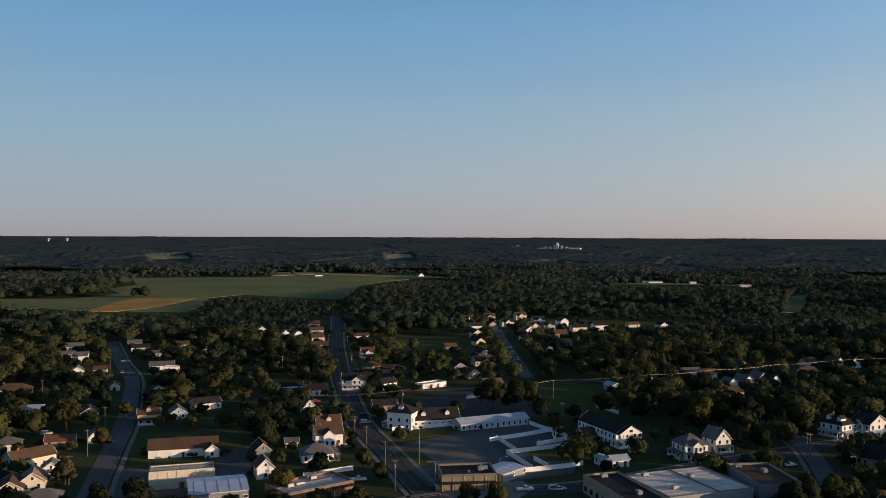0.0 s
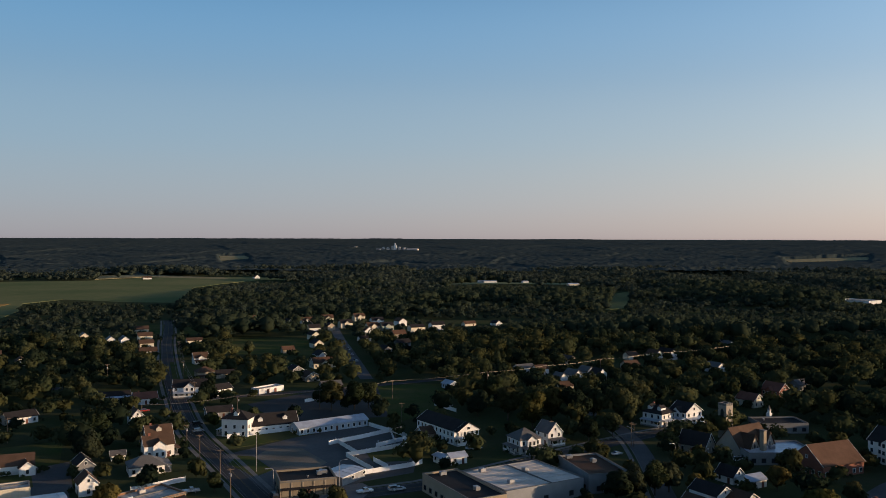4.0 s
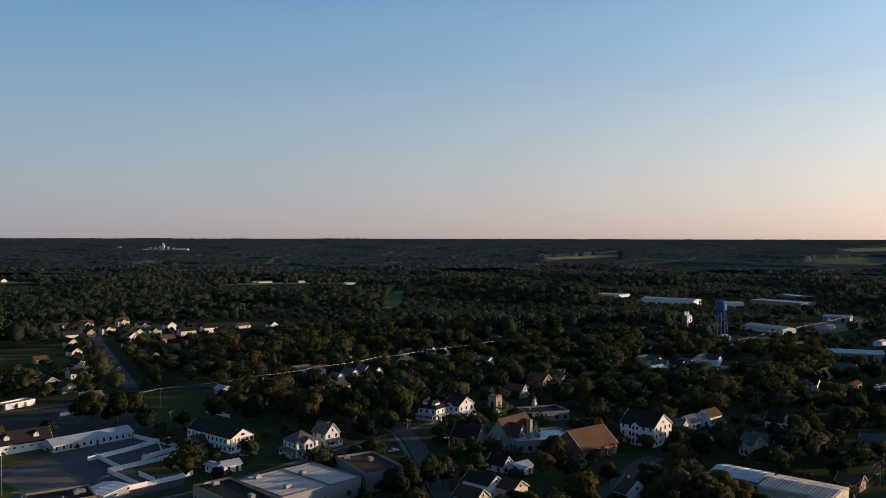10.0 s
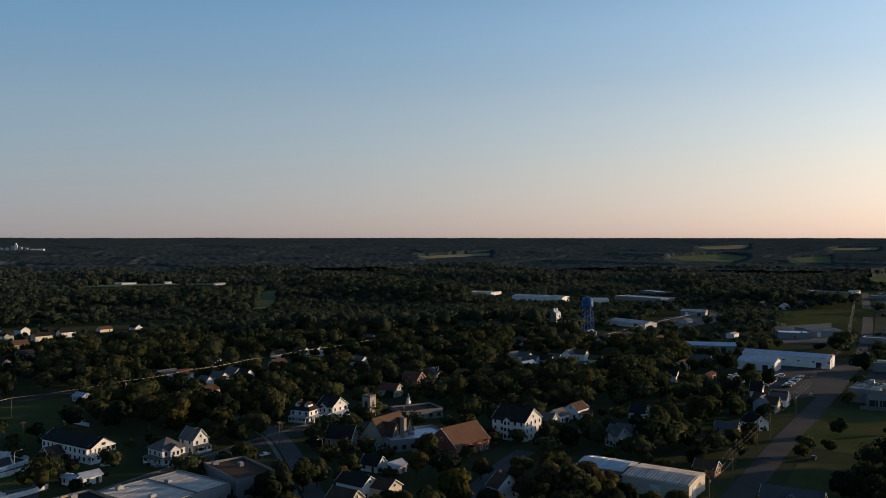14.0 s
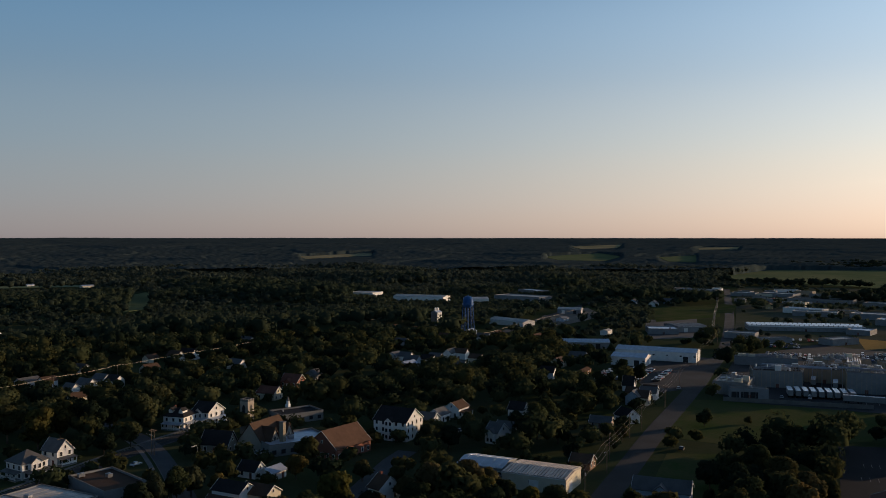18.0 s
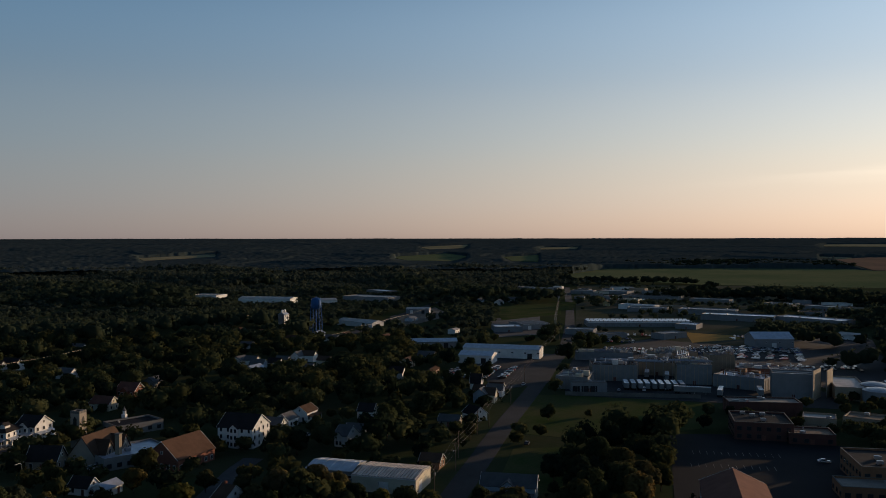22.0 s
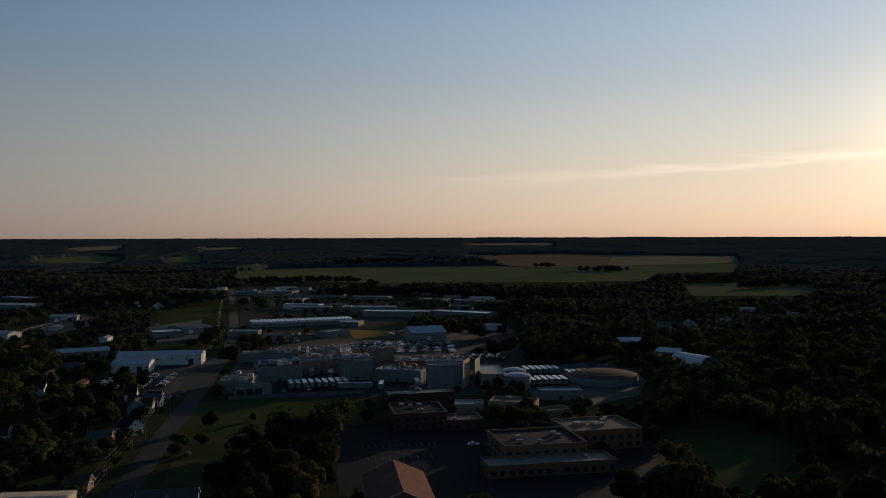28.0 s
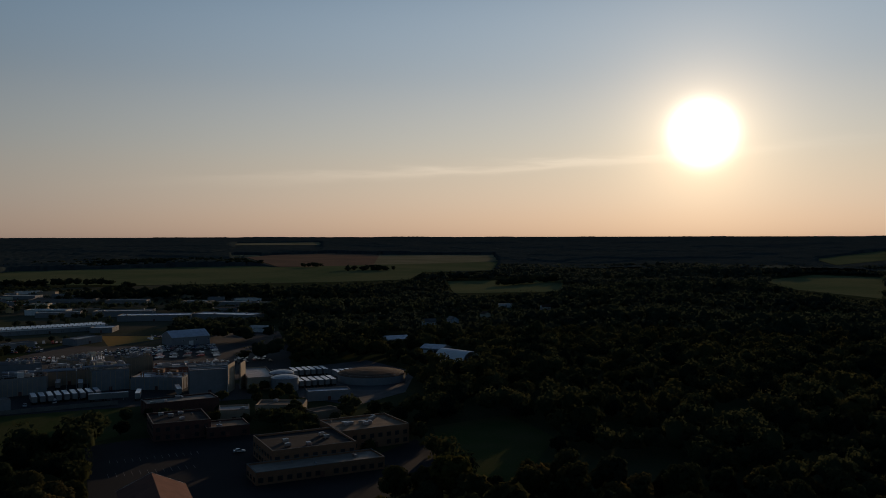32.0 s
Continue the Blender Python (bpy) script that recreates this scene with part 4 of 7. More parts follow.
        ok &= np.hypot(X - x0 - t * dx, Y - y0 - t * dy) > hw + gap
    for p in OPEN:
        ok &= ~inside(p, X, Y)
    for x, y, r in BUILT:
        ok &= np.hypot(X - x, Y - y) > r + gap
    return ok


def room_above(X, Y, H):
    """How tall trees may be: yards, drives and lawns lie before the fronts of the buildings and on their sunny side."""
    H = H.copy()
    far = np.hypot(X, Y) > 420
    for k in (0.9, 0.45):  # hedgerow trees are low before the near edges of fields and yards
        s = 85.0 / (85.0 - H * 0.9)
        for p in OPEN:
            H[far & inside(p, X * s, Y * s)] *= k * 0.9 - 0.3
    thin = np.random.RandomState(11).uniform(size=len(X))
    for p in SPARSE:
        m = inside(p, X, Y)
        H[m] = np.where(thin[m] < 0.25, H[m] * 0.55, 0)
    sx, sy = math.sin(SUN_AZ), math.cos(SUN_AZ)
    for x, y, hw, h in VIEW:
        r = math.hypot(x, y)
        for ux, uy, slope, share, reach in ((-x / r, -y / r, 85.0 / r, 0.5, max(90.0, 0.24 * r)), (sx, sy, math.tan(SUN_EL), 0.5, 110.0)):
            along, across = (X - x) * ux + (Y - y) * uy, np.abs((X - x) * uy - (Y - y) * ux)
            m = (along > 0) & (along < reach) & (across < hw + 1.0 + 0.15 * H)
            H[m] = np.minimum(H[m], share * h + along[m] * slope)
    return H


def polar(n, r0, r1, a0, a1, rs):
    """Random points of a ring sector; angles in degrees to the right of straight ahead."""
    r = np.sqrt(rs.uniform(r0 * r0, r1 * r1, n))
    a = np.radians(rs.uniform(a0, a1, n))
    return r * np.sin(a), r * np.cos(a)


def thin_out(X, Y, gap):
    """Drop points that come closer than gap to an earlier one."""
    cell, keep = {}, []
    for i, (x, y) in enumerate(zip(X, Y)):
        k = (int(x // gap), int(y // gap))
        if all((x - X[j]) ** 2 + (y - Y[j]) ** 2 > gap * gap for a in (-1, 0, 1) for b in (-1, 0, 1) for j in cell.get((k[0] + a, k[1] + b), ())):
            cell.setdefault(k, []).append(i)
            keep.append(i)
    return keep


def mass_of_trees(name, X, Y, label, material, rs, heights, tris=1, balls=4, leaves=40, leaf=1.3, wide=1.0, core=0.92, calm=0.4):
    """Many far trees in one mesh: each a crown of several uneven masses and loose clumps, on the rising ground."""
    bm = bmesh.new()
    if tris < 0:
        bmesh.ops.create_uvsphere(bm, u_segments=5, v_segments=3, radius=1)
        bmesh.ops.triangulate(bm, faces=bm.faces[:])
    else:
        bmesh.ops.create_icosphere(bm, subdivisions=tris, radius=1)
    base = np.array([v.co[:] for v in bm.verts])
    fc = np.array([[v.index for v in f.verts] for f in bm.faces])
    bm.free()
    n = len(X)
    Z = ground_z(np.hypot(X, Y))
    h = heights
    w = h * rs.uniform(0.4, 0.58, n) * wide
    T = np.repeat(np.arange(n), balls)
    nb = n * balls
    first = (np.arange(nb) % balls) == 0
    ang = rs.uniform(0, 2 * np.pi, nb)
    out = np.where(first, 0, rs.uniform(0.35, 0.75, nb)) * w[T]
    size = np.where(first, 0.7, rs.uniform(0.36, 0.6, nb))
    cz = np.where(first, 0.56, rs.uniform(0.36, 0.8, nb)) * h[T]
    v = base[None] * rs.uniform(0.62, 1.25, (nb, len(base), 1))
    half = np.stack([w[T] * size, w[T] * size, h[T] * np.where(first, 0.38, size * 0.36)], 1)
    mid = np.stack([X[T] + out * np.cos(ang), Y[T] + out * np.sin(ang), Z[T] + cz], 1)
    v = v * half[:, None, :] * core + mid[:, None, :]
    f = fc[None] + (np.arange(nb) * len(base))[:, None, None]
    verts, faces = v.reshape(-1, 3), f.reshape(-1, 3)
    soft = (v - np.stack([X, Y, Z + h * 0.45], 1)[T][:, None, :]).reshape(-1, 3)
    soft = soft / np.maximum(np.linalg.norm(soft, axis=1), 1e-6)[:, None] + np.tile(base, (nb, 1)) * 0.6
    if leaves:
        m = n * leaves
        d = rs.normal(size=(m, 3))
        d[:, 2] = np.abs(d[:, 2]) * 0.9 - 0.25
        d /= np.linalg.norm(d, axis=1)[:, None]
        share = np.cumsum(size.reshape(n, balls) ** 1.6, 1)
        idx = np.repeat(np.arange(n), leaves)
        idx = idx * balls + (rs.uniform(size=(m, 1)) * share[idx, -1:] > share[idx]).sum(1)
        c = mid[idx] + d * half[idx] * rs.uniform(0.92, 1.3, (m, 1))
        nn = d + rs.normal(scale=0.5, size=(m, 3))
        u = np.cross(nn, rs.normal(size=(m, 3)))
        u /= np.linalg.norm(u, axis=1)[:, None]
        q = np.cross(nn, u)
        q /= np.linalg.norm(q, axis=1)[:, None]
        s = leaf * rs.uniform(0.6, 1.4, (m, 1))
        p = np.stack([c - u * s, c + u * s * 0.6 - q * s * 0.7, c + u * s * 0.5 + q * s], 1).reshape(-1, 3)
        lf = (np.arange(m) * 3)[:, None] + np.arange(3)[None] + len(verts)
        verts, faces = np.concatenate([verts, p]), np.concatenate([faces, lf])
        nn /= np.linalg.norm(nn, axis=1)[:, None]
        soft = np.concatenate([soft, np.repeat(d + nn * calm, 3, axis=0)])
    me = leafy(name, verts, faces, soft, material)
    return tagged(new(name, me), label, "trees", kind="stuff")


# ---- poles, wires, fences, vehicles and special buildings ----
def utility_pole(x, y, rot, h=10.5, lamp=0, trans=0, arms=1):
    ob = thing("utility_pole", x, y, rot, 0, "weathered wooden utility pole with crossarms beside the street", "utility pole", "poles along the street")
    part("pole", shared(("pole", h), lambda: Geo().tube((0, 0, 0), (0, 0, h), 0.17, 0.11, 8).mesh("pole", M["wood_pole"])), None, ob)
    for i in range(arms):
        arm = part("crossarm", shared("crossarm", lambda: Geo().box(-1.25, 1.25, -0.2, -0.08, -0.07, 0.07).tube((-0.7, -0.14, -0.05), (0, -0.14, -0.75), 0.03, n=5).tube((0.7, -0.14, -0.05), (0, -0.14, -0.75), 0.03, n=5).mesh("crossarm", M["wood_pole"])), None, ob, "", pose(0, 0, h - 0.45 - 1.0 * i))
        for k in (-1.1, -0.45, 0.45, 1.1):
            part("insulator", shared("insulator", lambda: Geo().lathe([(0.03, 0), (0.06, 0.06), (0.04, 0.1), (0.06, 0.15), (0.02, 0.2)], 8).mesh("insulator", M["concrete"])), None, arm, "", pose(k, -0.14, 0.07))
    if trans:
        part("transformer", shared("transformer", lambda: Geo().lathe([(0.28, 0), (0.28, 0.85), (0.2, 0.95), (0.05, 1.05)], 12, 0.0, -0.48).mesh("transformer", M["steel"])), None, ob, "grey steel transformer can", pose(0, 0, h - 2.6))
    if lamp:
        part("lamp_arm", shared("lamp_arm", lambda: Geo().tube((0, 0.1, 0), (0.2, 1.6, 0.5), 0.04, n=6).tube((0.2, 1.6, 0.5), (0.25, 2.6, 0.45), 0.04, n=6).box(0.1, 0.4, 2.5, 3.1, 0.36, 0.5).mesh("lamp_arm", M["steel"])), None, ob, "steel street lamp arm", pose(0, 0, h * 0.72))
    return ob


def power_line(pts, h=10.0, sag=0.9, spread=1.0, r=0.04, n_wires=3, poles=True, lamp=0, label="sunlit power cables strung between wooden poles", arms=1):
    """Poles at pts and cables that sag between them."""
    rot = math.degrees(math.atan2(pts[-1][1] - pts[0][1], pts[-1][0] - pts[0][0])) + 90
    if poles:
        for i, (x, y) in enumerate(pts):
            utility_pole(x, y, rot, h, lamp and i % 2 == 0, i % 3 == 1, arms)
    ob = thing("power_line", 0, 0, 0, 0, label, "cable")
    u = Vector((math.cos(radians(rot)), math.sin(radians(rot)), 0))
    for k in range(n_wires):
        g = Geo()
        off = (k - (n_wires - 1) / 2) / max(1, (n_wires - 1) / 2) * spread if n_wires > 1 else 0
        z = h - 0.2 - (1.1 if k % 4 == 3 else 0)
        prev = None
        for (x0, y0), (x1, y1) in zip(pts, pts[1:]):
            m = 8
            for j in range(m + (1 if prev is None else 0)):
                t = (j + (0 if prev is None and False else 0)) / m
                t = j / m if prev is None else (j + 1) / m
                p = Vector((x0 + (x1 - x0) * t, y0 + (y1 - y0) * t, z - 4 * sag * t * (1 - t))) + u * off
                if prev is not None:
                    g.tube(prev, p, r, n=4, cap=False)
                prev = p
        part("wire", g, M["wire"], ob)
    return ob


def street_lamp(x, y, rot, h=9.0):
    ob = thing("street_lamp", x, y, rot, 0, "slim grey steel street lamp with a curved arm", "street lamp", "street lamps")
    part("pole", shared(("lamp_pole", h), lambda: Geo().tube((0, 0, 0), (0, 0, h * 0.93), 0.1, 0.06, 8).tube((0, 0, h * 0.93), (0.5, 0, h), 0.05, n=6).tube((0.5, 0, h), (2.2, 0, h + 0.1), 0.045, n=6).mesh("pole", M["steel"])), None, ob)
    part("lamp_head", shared("lamp_head", lambda: Geo().bevel_box(-0.1, 0.75, -0.16, 0.16, -0.08, 0.1, 0.05).mesh("lamp_head", M["steel"])), None, ob, "", pose(2.1, 0, h + 0.08))
    return ob


def fence(pts, h=1.8, material="vinyl", label="solid white vinyl privacy fence round a yard"):
    """A panel fence along a line: posts with caps, and panels of upright boards with rails."""
    ob = thing("fence", 0, 0, 0, 0, label, "fence")
    pm = shared(("fence_post", h, material), lambda: Geo().box(-0.09, 0.09, -0.09, 0.09, 0, h + 0.1).poly([(-0.11, -0.11, h + 0.1), (0.11, -0.11, h + 0.1), (0.11, 0.11, h + 0.1), (-0.11, 0.11, h + 0.1), (0, 0, h + 0.22)], [(0, 1, 4), (1, 2, 4), (2, 3, 4), (3, 0, 4)]).mesh("post", M[material]))

    def panel(length):
        k, front = 8, []
        for i in range(k):
            a, b = 0.09 + (length - 0.18) * i / k, 0.09 + (length - 0.18) * (i + 1) / k
            front += [(a + 0.012, -0.03), (b - 0.012, -0.03), (b, -0.012)]
        ring = front[:-1] + [(length - 0.09, 0.03), (0.09, 0.03)]
        n = len(ring)
        g = Geo().poly([(x, y, z) for z in (0.08, h) for x, y in ring], [tuple(range(n - 1, -1, -1)), tuple(range(n, 2 * n))] + [(i, (i + 1) % n, n + (i + 1) % n, n + i) for i in range(n)])
        return g.mesh("panel", M[material])
    for (x0, y0), (x1, y1) in zip(pts, pts[1:]):
        L = math.hypot(x1 - x0, y1 - y0)
        a = math.degrees(math.atan2(y1 - y0, x1 - x0))
        n = max(1, round(L / 2.4))
        me = panel(L / n)
        for i in range(n):
            t = i / n
            part("post", pm, None, ob, "", pose(x0 + (x1 - x0) * t, y0 + (y1 - y0) * t, 0, 0, 0, a))
            part("panel", me, None, ob, "", pose(x0 + (x1 - x0) * t, y0 + (y1 - y0) * t, 0, 0, 0, a))
    part("post", pm, None, ob, "", pose(*pts[-1], 0, 0, 0, 0))
    return ob


def car_meshes(kind):
    def make():
        body, cab = Geo(), Geo()
        if kind == "car":
            prof = [(-2.25, 0.35), (2.25, 0.35), (2.25, 0.75), (1.1, 0.92), (-1.5, 0.98), (-2.2, 0.92)]
            top = [(1.05, 0.92), (0.35, 1.42), (-1.0, 1.45), (-1.85, 0.97)]
            w = 0.9
        elif kind == "truck":
            prof = [(-2.8, 0.5), (2.8, 0.5), (2.8, 1.0), (1.3, 1.15), (-0.6, 1.15), (-0.62, 1.1), (-2.8, 1.1)]
            top = [(1.25, 1.15), (0.75, 1.8), (-0.45, 1.82), (-0.58, 1.15)]
            w = 0.97
        else:
            prof = [(-2.4, 0.4), (2.4, 0.4), (2.4, 0.85), (1.4, 1.05), (-2.35, 1.1)]
            top = [(1.35, 1.05), (0.7, 1.72), (-2.0, 1.75), (-2.3, 1.1)]
            w = 0.95
        n = len(prof)
        body.poly([(x, -w, z) for x, z in prof] + [(x, w, z) for x, z in prof], [tuple(range(n)), tuple(range(2 * n - 1, n - 1, -1))] + [(i, n + i, n + (i + 1) % n, (i + 1) % n) for i in range(n)])
        k = w * 0.8
        cab.poly([(x, -(w * 0.97 if i in (0, 3) else k), z) for i, (x, z) in enumerate(top)] + [(x, (w * 0.97 if i in (0, 3) else k), z) for i, (x, z) in enumerate(top)],
                 [(0, 1, 2, 3), (7, 6, 5, 4), (0, 4, 5, 1), (2, 6, 7, 3)])
        roof = Geo().slab((top[2][0], -k, top[2][1] + 0.03), (top[1][0], -k, top[1][1] + 0.03), (top[1][0], k, top[1][1] + 0.03), (top[2][0], k, top[2][1] + 0.03), 0.05)
        wheel = Geo().tube((0, -0.11, 0), (0, 0.11, 0), 0.33, n=14)
        rim = Geo().tube((0, -0.118, 0), (0, 0.118, 0), 0.2, n=10)
        return body, cab.mesh("glasshouse", M["glass"]), roof, wheel.mesh("wheel", M["tyre"]), rim.mesh("rim", M["steel"]), w
    return shared(("car", kind), make)


def car(x, y, rot, color="white", kind="car", z=0.07, rims=True):
    body, cab, roof, wheel, rim, w = car_meshes(kind)
    noun = {"car": "parked {} saloon car", "truck": "parked {} pickup truck", "suv": "parked {} estate car"}[kind]
    ob = thing("car", x, y, rot, z, noun.format(color) + " on the asphalt", "car")
    part("body", shared(("car_body", kind, color), lambda: body.mesh("body", M["car_" + color])), None, ob)
    part("glasshouse", cab, None, ob)
    part("roof", shared(("car_roof", kind, color), lambda: roof.mesh("roof", M["car_" + color])), None, ob)
    for a in (-1.4, 1.4):
        for b in (-1, 1):
            wo = part("wheel", wheel, None, ob, "", pose(a, b * (w - 0.1), 0.33))
            if rims:
                part("rim", rim, None, wo)
    CLEAR.append((x, y, x, y, 3.5))
    return ob


def trailer(x, y, rot, length=13.5, color="white"):
    """A box semi-trailer standing on its legs."""
    ob = thing("semi_trailer", x, y, rot, 0.06, "parked white box semi-trailer in the factory yard", "trailer", "trailers in the yard")
    # Grey instead of white sides: shade is put into the box colour.
    part("box", shared(("tr_box", length), lambda: Geo().bevel_box(-length / 2, length / 2, -1.28, 1.28, 1.15, 4.0, 0.07).mesh("box", M["wall_grey"])), None, ob)
    # Near-white top sheet: the sky's glare is put into its colour.
    part("roof", shared(("tr_roof", length), lambda: Geo().box(-length / 2 + 0.05, length / 2 - 0.05, -1.23, 1.23, 4.004, 4.04).mesh("roof", M["rooflight"])), None, ob, "roof sheet with sky glare in its pale colour")
    part("chassis", shared(("tr_ch", length), lambda: Geo().box(-length / 2 + 0.3, length / 2 - 1, -0.5, -0.3, 0.85, 1.15).box(-length / 2 + 0.3, length / 2 - 1, 0.3, 0.5, 0.85, 1.15).mesh("chassis", M["dark_metal"])), None, ob)
    for a in (-length / 2 + 1.2, -length / 2 + 2.5):
        for b in (-1, 1):
            part("wheel", shared("tr_wheel", lambda: Geo().tube((0, -0.25, 0), (0, 0.25, 0), 0.5, n=14).mesh("wheel", M["tyre"])), None, ob, "", pose(a, b * 0.95, 0.5))
    for b in (-1, 1):
        part("landing_leg", shared("tr_leg", lambda: Geo().box(-0.08, 0.08, -0.08, 0.08, 0, 1.15).box(-0.2, 0.2, -0.2, 0.2, 0, 0.06).mesh("landing_leg", M["steel"])), None, ob, "", pose(length / 2 - 2.6, b * 0.7, 0))
    return ob


def water_tower(x, y, h=32.0):
    ob = thing("water_tower", x, y, 20, 0, "blue steel water tower on tall braced legs", "water tower")
    r = 4.6
    part("tank", Geo().lathe([(0.4, h - 10.8), (2.4, h - 10.4), (4.0, h - 9.2), (r, h - 7.6), (r, h - 2.4), (3.6, h - 1.0), (2.0, h - 0.2), (0.3, h)], 28), M["tower_blue"], ob, smooth=False)
    bal = part("balcony", Geo().lathe([(r + 0.02, h - 7.7), (r + 0.9, h - 7.7), (r + 0.9, h - 7.55), (r + 0.02, h - 7.55)], 28), M["tower_blue"], ob)
    part("railing", Geo().lathe([(r + 0.84, h - 6.65), (r + 0.9, h - 6.65), (r + 0.9, h - 6.55), (r + 0.84, h - 6.55)], 28), M["tower_blue"], bal)
    part("riser", Geo().tube((0, 0, 0), (0, 0, h - 10.5), 0.55, n=12), M["tower_blue"], ob)
    legs = []
    for i in range(6):
        a = 2 * math.pi * i / 6
        p, q = Vector((5.8 * math.cos(a), 5.8 * math.sin(a), 0)), Vector((4.5 * math.cos(a), 4.5 * math.sin(a), h - 7.8))
        legs.append((p, q))
        part("leg", Geo().tube(p, q, 0.3, 0.26, 8), M["tower_blue"], ob)
    for i in range(6):
        p, q = legs[i]
        p2, q2 = legs[(i + 1) % 6]
        g = Geo()
        for t in (0.33, 0.66):
            g.tube(p.lerp(q, t), p2.lerp(q2, t), 0.1, n=5)
        for t in (0, 0.33, 0.66):
            g.tube(p.lerp(q, t), p2.lerp(q2, t + 0.33), 0.05, n=4).tube(p2.lerp(q2, t), p.lerp(q, t + 0.33), 0.05, n=4)
        part("brace", g, M["tower_blue"], ob)
    part("finial", Geo().lathe([(0.5, h - 0.1), (0.5, h + 0.5), (0.1, h + 1.0)], 10), M["tower_blue"], ob)
    BUILT.append((x, y, 9))
    VIEW.append((x, y, 6, 3))
    return ob


def grain_elevator(x, y, rot=20):
    ob = thing("feed_mill", x, y, rot, 0, "tall white feed mill with two small rooftop vents", "mill")
    part("wall", Geo().box(-4, 4, -3.5, 3.5, 0, 13).box(4.003, 9, -3, 3, 0, 6), M["wall_white"], ob)
    r = Geo()
    gable_roof(r, 8, 7, 13, 1.8, 0.3)
    gable_body(r, 8, 7, 13, 1.8)
    part("roof", r, M["roof_metal"], ob)
    part("lean_to_roof", Geo().slab((4.01, -3.3, 6.02), (9.3, -3.3, 6.02), (9.3, 3.3, 6.6), (4.01, 3.3, 6.6), 0.15), M["roof_metal"], ob)
    for a in (-2.2, 2.2):
        part("vent_tower", Geo().box(a - 0.8, a + 0.8, -0.8, 0.8, 13.8, 16.6).poly([(a - 1, -1, 16.6), (a + 1, -1, 16.6), (a + 1, 1, 16.6), (a - 1, 1, 16.6), (a, 0, 17.6)], [(0, 1, 4), (1, 2, 4), (2, 3, 4), (3, 0, 4), (3, 2, 1, 0)]), M["wall_white"], ob)
    for z in (4, 8, 11):
        for a in (-2, 1.5):
            add_window(ob, a, -3.53, z, 0, 0.9, 1.2)
    BUILT.append((x, y, 9))
    VIEW.append((x, y, 6, 6))
    return ob


def church(x, y, rot):
    """A stone church: a steep nave with cross gables, side porches and a battlemented tower."""
    ob = thing("church", x, y, rot, 0, "grey stone church with a steep dark roof and square tower", "church")
    BUILT.append((x, y, 17))
    VIEW.append((x, y, 15, 5))
    g, r = Geo(), Geo()
    w, d, h, rise = 19, 11.0, 4.2, 6.8
    gable_body(g, w, d, h, rise)
    gable_roof(r, w, d, h, rise, 0.35, 0.25)
    part("nave_wall", g, M["wall_stone"], ob)
    part("nave_roof", r, M["roof_brown"], ob)
    for cx in (-4, 5.5):
        g, r = Geo(), Geo()
        gable_body(g, d / 2 + 2.5, 6, h, 5.0, 0, d / 2 + 2.5)
        gable_roof(r, d / 2 + 2.5, 6, h, 5.0, 0.3, 0.2, 0, d / 2 + 2.9)
        for q in (g, r):
            q.v = [(cx - b, -a, c) for a, b, c in q.v]
        tr = part("transept", g, M["wall_stone"], ob)
        part("transept_roof", r, M["roof_brown"], tr)
        for o in (-1.6, 0, 1.6):
            wz = 4.2 if o else 5.4
            part("window", shared(("lancet", wz), lambda: Geo().box(-0.5, 0.5, -0.06, 0.04, 0, wz - 2).poly([(-0.5, -0.06, wz - 2), (0.5, -0.06, wz - 2), (0, -0.06, wz - 1)], [(0, 1, 2)]).mesh("window", M["glass"])), None, tr, "", pose(cx + o, -d / 2 - 2.53, 1.6))
    for k in range(5):
        for s in (-1, 1):
            if s < 0 and k in (1, 2, 3, 4):
                continue
            part("buttress", Geo().slab((-9 + 4.3 * k, s * (d / 2 + 0.9), 0.5), (-8.3 + 4.3 * k, s * (d / 2 + 0.9), 0.5), (-8.3 + 4.3 * k, s * d / 2, 3.9), (-9 + 4.3 * k, s * d / 2, 3.9), 0.6), M["wall_stone"], ob)
    tx, ty, tw, th = 15.8, 21.1, 2.15, 14.0
    t = part("tower", Geo().box(tx - tw, tx + tw, ty - tw, ty + tw, 0, th), M["wall_stone"], ob)
    for a in (-1, -0.33, 0.33, 1):
        for b in (-1, -0.33, 0.33, 1):
            if abs(a) == 1 or abs(b) == 1:
                part("merlon", shared("merlon", lambda: Geo().box(-0.45, 0.45, -0.45, 0.45, 0, 1.0).mesh("merlon", M["concrete"])), None, t, "", pose(tx + a * (tw - 0.45), ty + b * (tw - 0.45), th))
    for s in (0, 90, 180, 270):
        m = pose(tx, ty, th - 5.5, 0, 0, s) @ pose(0, -tw - 0.03, 0)
        part("louvre", shared("louvre", lambda: Geo().box(-0.8, 0.8, -0.05, 0.05, 0, 3.2).poly([(-0.8, -0.05, 3.2), (0.8, -0.05, 3.2), (0, -0.05, 4.4)], [(0, 1, 2)]).mesh("louvre", M["dark_metal"])), None, t, "", m)
    return ob


def greenhouse(x, y, rot, w, d, h=5.0, rows=24):
    """A long low works hall with two rows of raised, skewed rooflight sheets."""
    ob = flat_building(x, y, rot, w, d, h, "metal", "dark", 0.3, 0, 6.0, "long pale factory hall with rows of white rooflights", name="factory_hall", category="factory")
    a = w / rows * 0.4
